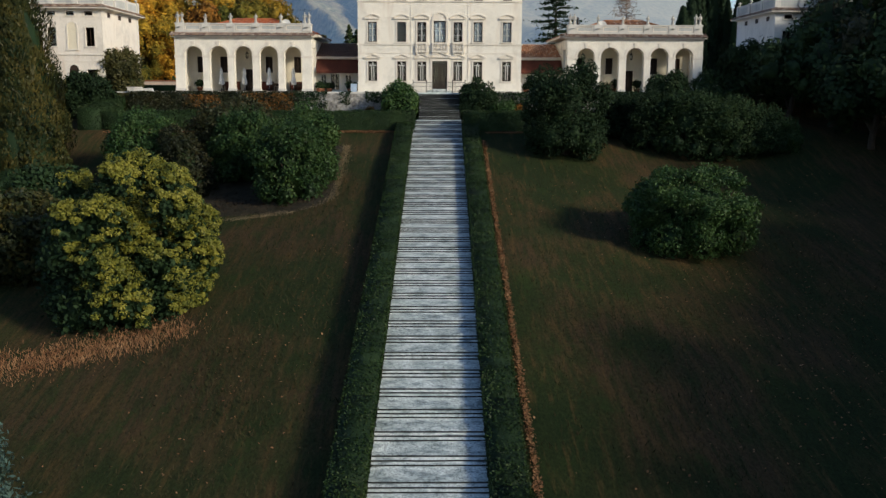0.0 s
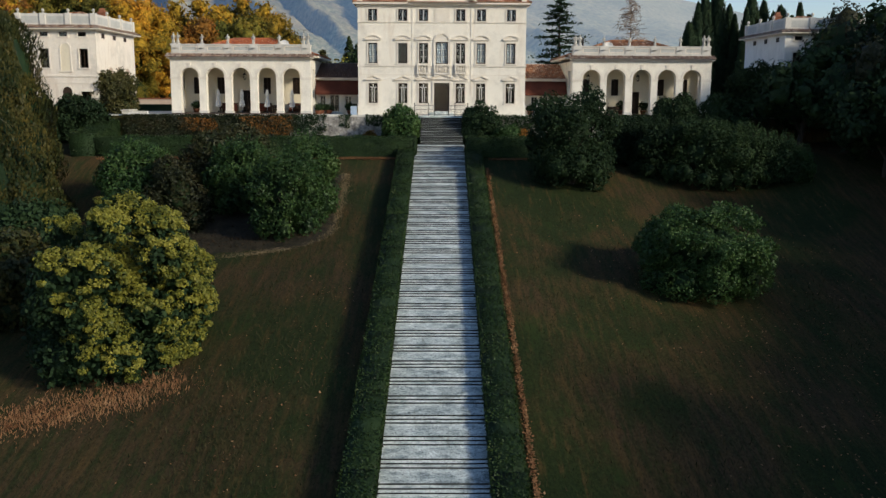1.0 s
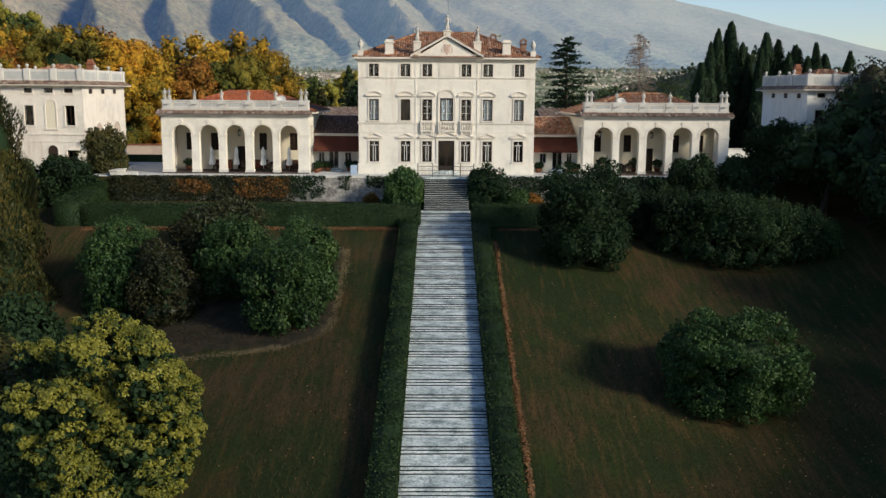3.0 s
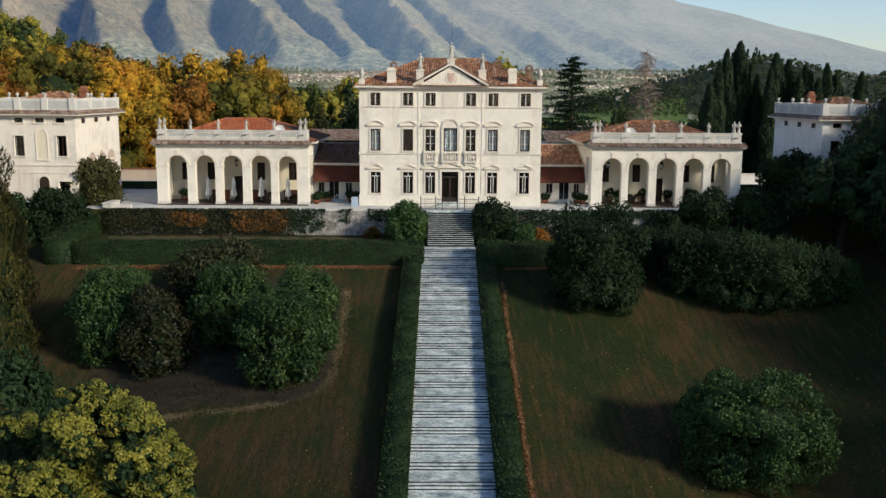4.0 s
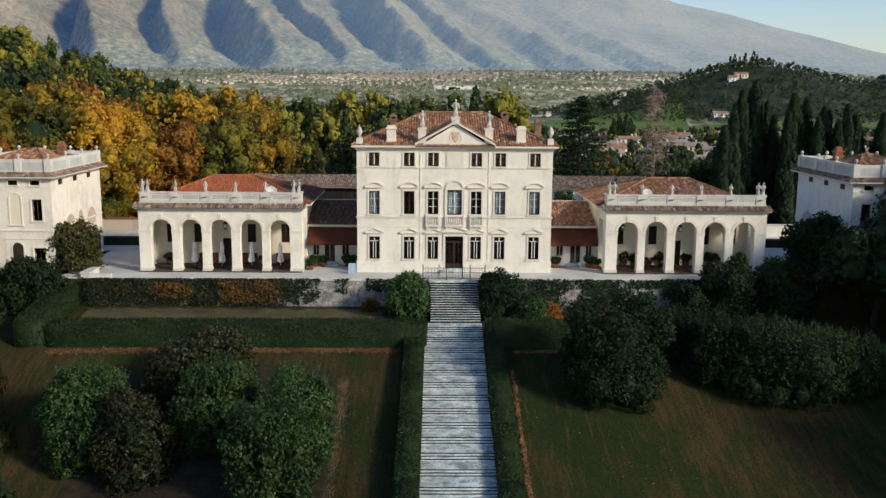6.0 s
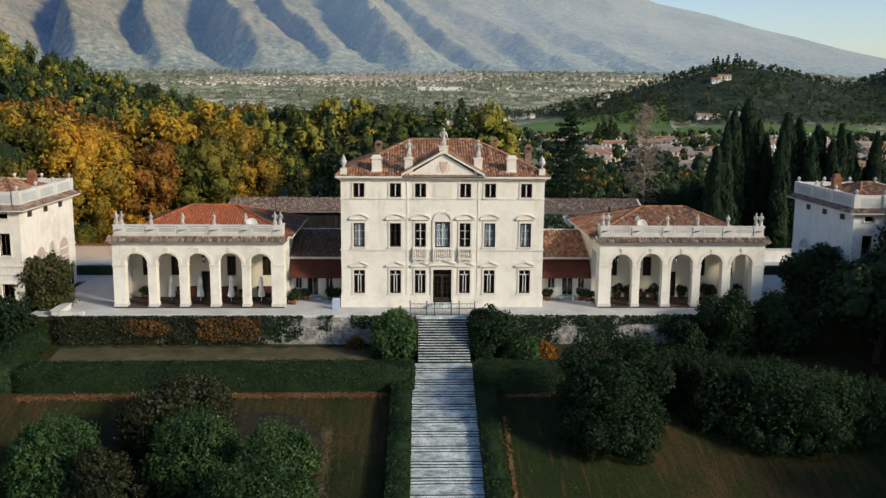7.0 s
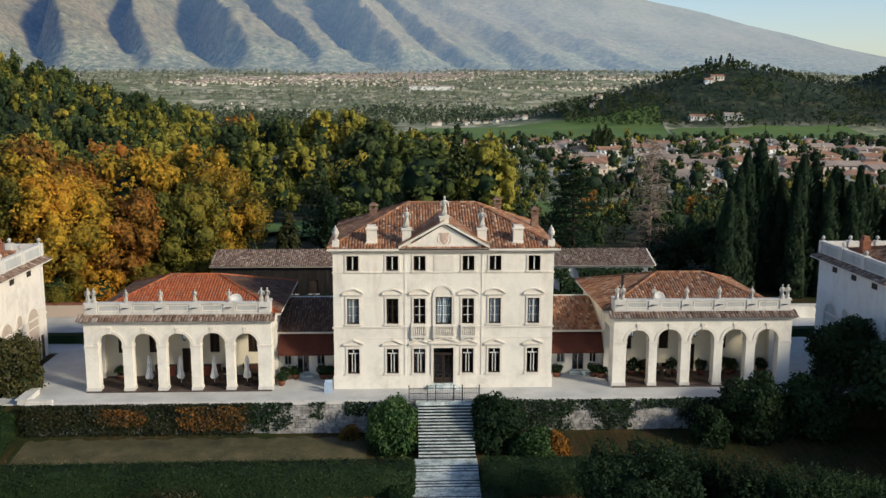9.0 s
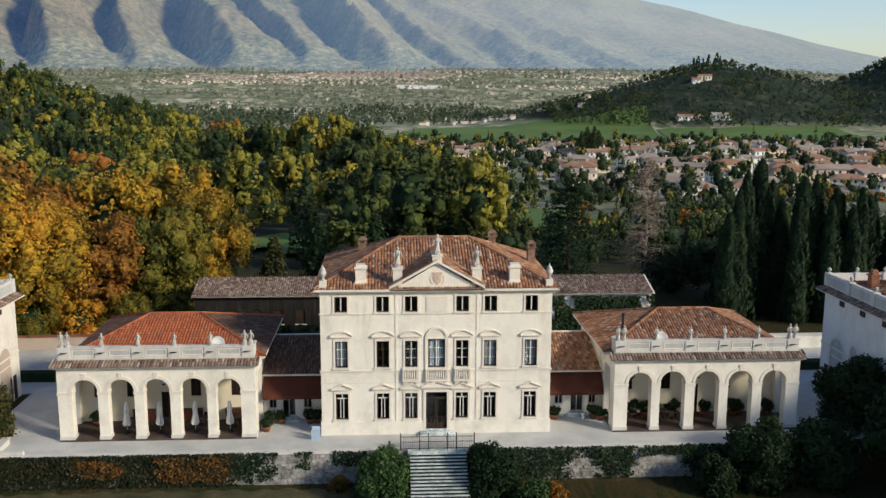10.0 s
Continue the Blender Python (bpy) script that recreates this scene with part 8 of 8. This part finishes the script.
def long_house(x, y, w, d, h, wall, roof, label):
    t = thing("farm_building", label, "building", (x, y, G(x, y)))
    Shape().box(-w / 2, -d / 2, -4, w / 2, d / 2, h).part("wall", wall, t)
    Shape().face((-w / 2 - 1, -d / 2 - 1, h), (w / 2 + 1, -d / 2 - 1, h), (w / 2 + 1, 0, h + 2.5), (-w / 2 - 1, 0, h + 2.5)).face((w / 2 + 1, d / 2 + 1, h), (-w / 2 - 1, d / 2 + 1, h), (-w / 2 - 1, 0, h + 2.5), (w / 2 + 1, 0, h + 2.5)).part("roof", roof, t)
    for k in range(int(w / 4) if w < 60 else 0):
        xx = -w / 2 + 2 + 4 * k
        Shape().box(xx - 0.7, -d / 2 - 0.1, 1.2, xx + 0.7, -d / 2 + 0.1, h - 1.0).part("window", HWIN, t)


long_house(66, 2075, 104, 18, 8, HWALL[1], HROOF2, "long white warehouse on the valley plain")
long_house(392, 1010, 23, 10, 6, HWALL[1], HROOF2, "long white farm building below the hill")
long_house(356, 1020, 28, 11, 4, HWALL[1], HROOF, "farm building with a red roof below the hill")
long_house(414, 1140, 17, 9, 5, HWALL[0], HROOF, "pale farmhouse on the hillside among trees")
long_house(401, 1136, 9, 8, 4, HWALL[1], HROOF, "small pale farmhouse on the hillside")

# ---- furniture of the loggias ----
def parasol(x, y, z, seed):
    g = random.Random(seed)
    t = thing("parasol", "white canvas parasol, folded, standing under the arcade", "parasol", (x, y, z), "folded parasols under the arcade")
    Shape().lathe(0, 0, [(0.28, 0), (0.28, 0.06), (0.08, 0.1), (0.05, 0.3)], 10).part("base", IRON, t)
    Shape().tube([(0, 0, 0.1), (0, 0, 2.75)], [0.03, 0.025], 6).part("pole", SASH, t)
    s = Shape()
    n, rings = 14, [(0.05, 2.8), (0.10, 2.6), (0.15, 2.2), (0.12, 1.75), (0.20, 1.2), (0.24, 0.85), (0.17, 0.72)]
    for r, h in rings:
        for k in range(n):
            w = 2 * math.pi * k / n
            q = r * (1.6 if k % 2 else 0.95) * g.uniform(0.9, 1.1)
            s.v.append((q * math.cos(w), q * math.sin(w), h + (0.05 * g.uniform(-1, 1) if h < 1 else 0)))
    for i in range(len(rings) - 1):
        for k in range(n):
            j = (k + 1) % n
            s.f.append((i * n + k, (i + 1) * n + k, (i + 1) * n + j, i * n + j))
    s.f.append(tuple(range(n)))
    s.part("canopy", CANVAS, t)
    Shape().lathe(0, 0, [(0.14, 1.7), (0.16, 1.74), (0.16, 1.8), (0.14, 1.84)], 10).part("strap", CANVAS, t)


for i, x in enumerate((-27.0, -24.15, -21.1, -18.1)):
    parasol(x, 0.95, 0.14, i)


def cafe_chair():
    t = thing("chair", "dark wooden chair by a table in the loggia", "chair", (0, 0, 0), "chairs in the loggia")
    Shape().box(-0.22, -0.22, 0.43, 0.22, 0.22, 0.47, 0.01).part("seat", DARKWOOD, t)
    Shape().box(-0.22, 0.19, 0.55, 0.22, 0.22, 0.92).part("backrest", DARKWOOD, t)
    leg = Shape().box(-0.02, -0.02, 0, 0.02, 0.02, 0.43).mesh("leg", DARKWOOD)
    back = Shape().box(-0.02, -0.02, 0, 0.02, 0.02, 0.9).mesh("leg", DARKWOOD)
    for x, y in ((-0.19, -0.19), (0.19, -0.19), (-0.19, 0.19), (0.19, 0.19)):
        o = new("leg", back if y > 0 else leg)
        o.parent, o.location = t, (x, y, 0)
    return t


def cafe_table():
    t = thing("table", "dark wooden table standing in the loggia", "table", (0, 0, 0), "tables in the loggia")
    Shape().box(-0.7, -0.45, 0.72, 0.7, 0.45, 0.76, 0.01).part("tabletop", DARKWOOD, t)
    leg = Shape().box(-0.035, -0.035, 0, 0.035, 0.035, 0.72).mesh("leg", DARKWOOD)
    for x in (-0.62, 0.62):
        for y in (-0.38, 0.38):
            o = new("leg", leg)
            o.parent, o.location = t, (x, y, 0)
    return t


table0, chair0 = cafe_table(), cafe_chair()
spots = [(-26.5, 2.6), (-23.3, 2.5), (-20.3, 2.6), (-17.6, 2.5), (21.2, 2.7)]
for i, (x, y) in enumerate(spots):
    o = table0 if i == 0 else copy_thing(table0, Matrix())
    o.matrix_basis = pose(x, y, 0.14, 0, 0, (4, -6, 2, 8, -3)[i])
first = True
for i, (x, y) in enumerate(spots):
    for dx, dy, rz in ((-0.35, -0.7, 180), (0.4, -0.75, 170), (-0.3, 0.75, 5), (0.4, 0.72, -8)):
        o = chair0 if first else copy_thing(chair0, Matrix())
        first = False
        o.matrix_basis = pose(x + dx, y + dy, 0.14, 0, 0, rz)


def cabinet(x, y, w, h):
    t = thing("sideboard", "dark reddish wooden sideboard against the loggia wall", "sideboard", (x, y, 0.14), "sideboards in the loggia")
    Shape().box(-w / 2, -0.22, 0.08, w / 2, 0.22, h - 0.04).part("body", DARKWOOD, t)
    Shape().box(-w / 2 - 0.04, -0.26, h - 0.04, w / 2 + 0.04, 0.22, h).part("top", DARKWOOD, t)
    for k in range(3):
        a = -w / 2 + 0.05 + (w - 0.1) * k / 3
        d = Shape().box(a + 0.02, -0.25, 0.14, a + (w - 0.1) / 3 - 0.02, -0.22, h - 0.1).part("door", AWNING, t)
        Shape().box(a + 0.1, -0.28, h * 0.5, a + 0.14, -0.25, h * 0.6).part("handle", IRON, d)


for x in (-26.2, -22.0, -18.0):
    cabinet(x, 3.75, 1.9, 1.15)


def potted(x, y, z, h, label, seed, flower=None, r=0.38):
    g = np.random.default_rng(seed)
    t = thing("potted_plant", label, "potted plant", (x, y, z), "potted plants of the terrace")
    Shape().lathe(0, 0, [(r * 0.7, 0), (r * 0.95, 0.34), (r * 1.08, 0.36), (r * 1.08, 0.46), (r * 0.9, 0.46), (r * 0.85, 0.4)], 12).part("pot", POT, t, smooth=True)
    Shape().lathe(0, 0, [(0.02, 0.40), (r * 0.86, 0.41)], 12).part("soil", BARK, t)
    lob = lobes(g, (0.52, 0.5, (h - 0.4) * 0.5), 9, (0.3, 0.5))
    lob[:, 2] += 0.4 + (h - 0.4) * 0.5
    o = new("foliage", big_mesh("foliage", *crown_arrays(g, lob, 700, 0.09, floor=0.35), L_THICKET))
    o.parent = t
    if flower:
        p = new("flowers", big_mesh("flowers", *crown_arrays(g, lob, 160, 0.05, floor=0.4), flower))
        p.parent = t


k = 0
for x, y, h in ((18.3, 2.9, 1.7), (19.4, 3.0, 1.5), (22.2, 2.9, 1.6), (25.0, 2.9, 1.5), (27.6, 2.8, 1.7), (28.2, 3.1, 1.4), (30.9, 2.8, 1.6), (-30.2, 3.0, 1.3), (-15.0, 1.2, 1.2)):
    potted(x, y, 0.14 if abs(x) > 15.6 else 0.0, h, "leafy green plant in a terracotta pot under the arcade", 200 + k, LITTER if k in (4, 1) else None)
    k += 1
for x, y, h in ((-14.8, 3.0, 1.2), (-13.9, 3.1, 1.1), (-11.3, 3.0, 1.3), (-10.7, 3.1, 1.2), (11.0, 3.0, 1.2), (14.6, 3.0, 1.3), (15.2, 2.6, 1.1)):
    potted(x, y, 0.0, h, "bushy plant in a terracotta pot before the link", 220 + k)
    k += 1


def lantern(x, y, z, label):
    t = thing("hanging_lantern", label, "lantern", (x, y, z), "iron lanterns in the arcades")
    Shape().tube([(0, 0, 0.75), (0, 0, 2.0)], [0.015, 0.015], 5).part("chain", IRON, t)
    for k in range(6):
        w = 2 * math.pi * k / 6
        Shape().tube([(0.16 * math.cos(w), 0.16 * math.sin(w), 0.0), (0.2 * math.cos(w), 0.2 * math.sin(w), 0.5)], [0.015, 0.015], 4).part("bar", IRON, t)
    Shape().lathe(0, 0, [(0.02, -0.12), (0.17, 0.0), (0.17, 0.03)], 6).part("base", IRON, t)
    Shape().lathe(0, 0, [(0.23, 0.5), (0.21, 0.55), (0.05, 0.72), (0.03, 0.78)], 6).part("cap", IRON, t)
    Shape().lathe(0, 0, [(0.13, 0.03), (0.17, 0.48)], 6).part("pane", GLASS, t)


for x, y in ((-23.95, 2.0), (17.9, 2.0), (23.95, 1.9)):
    lantern(x, y, 4.2, "black iron lantern hanging under the arcade vault")


def antenna(x, y, z, h, label):
    t = thing("tv_antenna", label, "antenna", (x, y, z))
    Shape().tube([(0, 0, -0.2), (0, 0, h)], [0.03, 0.025], 5).part("mast", IRON, t)
    Shape().tube([(-0.8, 0, h - 0.1), (0.8, 0, h - 0.1)], [0.02, 0.02], 4).part("boom", IRON, t)
    for k in range(6):
        Shape().tube([(-0.7 + 0.28 * k, -0.4, h - 0.1), (-0.7 + 0.28 * k, 0.4, h - 0.1)], [0.012, 0.012], 4).part("rod", IRON, t)


antenna(-17.0, 4.5, 7.7, 2.6, "thin metal television antenna on the wing's roof")
antenna(-22.3, 34.3, 6.9, 2.6, "thin metal television antenna on the barn's ridge")

# stone bench, folded board and stakes
t = thing("garden_bench", "pale stone bench beside the link's door", "bench", (14.2, 3.2, 0))
Shape().box(-0.7, -0.2, 0.4, 0.7, 0.2, 0.48, 0.015).part("seat", STONE, t)
for x in (-0.5, 0.5):
    Shape().box(x - 0.1, -0.16, 0, x + 0.1, 0.16, 0.4).part("support", STONE, t)
t = thing("sign_board", "small pale-blue folding board at the villa's corner", "board", (-10.5, -0.9, 0))
for s, a in ((-1, 12), (1, -12)):
    o = Shape().box(-0.35, -0.02, 0, 0.35, 0.02, 1.05).part("panel", surface("pale_blue_board", (0.35, 0.45, 0.58), (0.42, 0.52, 0.64), (0.5, 0.6, 0.7), 2.0, 10.0), t)
    o.matrix_basis = pose(0, 0.2 * s, 0, a, 0, 0)
for i, (x, y) in enumerate(((-40.5, -16.5), (-44.0, -18.5))):
    o = Shape().box(-0.035, -0.035, -0.3, 0.035, 0.035, 1.5, 0.012).part("garden_stake", PANEL)
    place(o, x, y, G(x, y))
    tagged(o, "short pale wooden stake standing in the grass", "stake", "stakes in the grass")
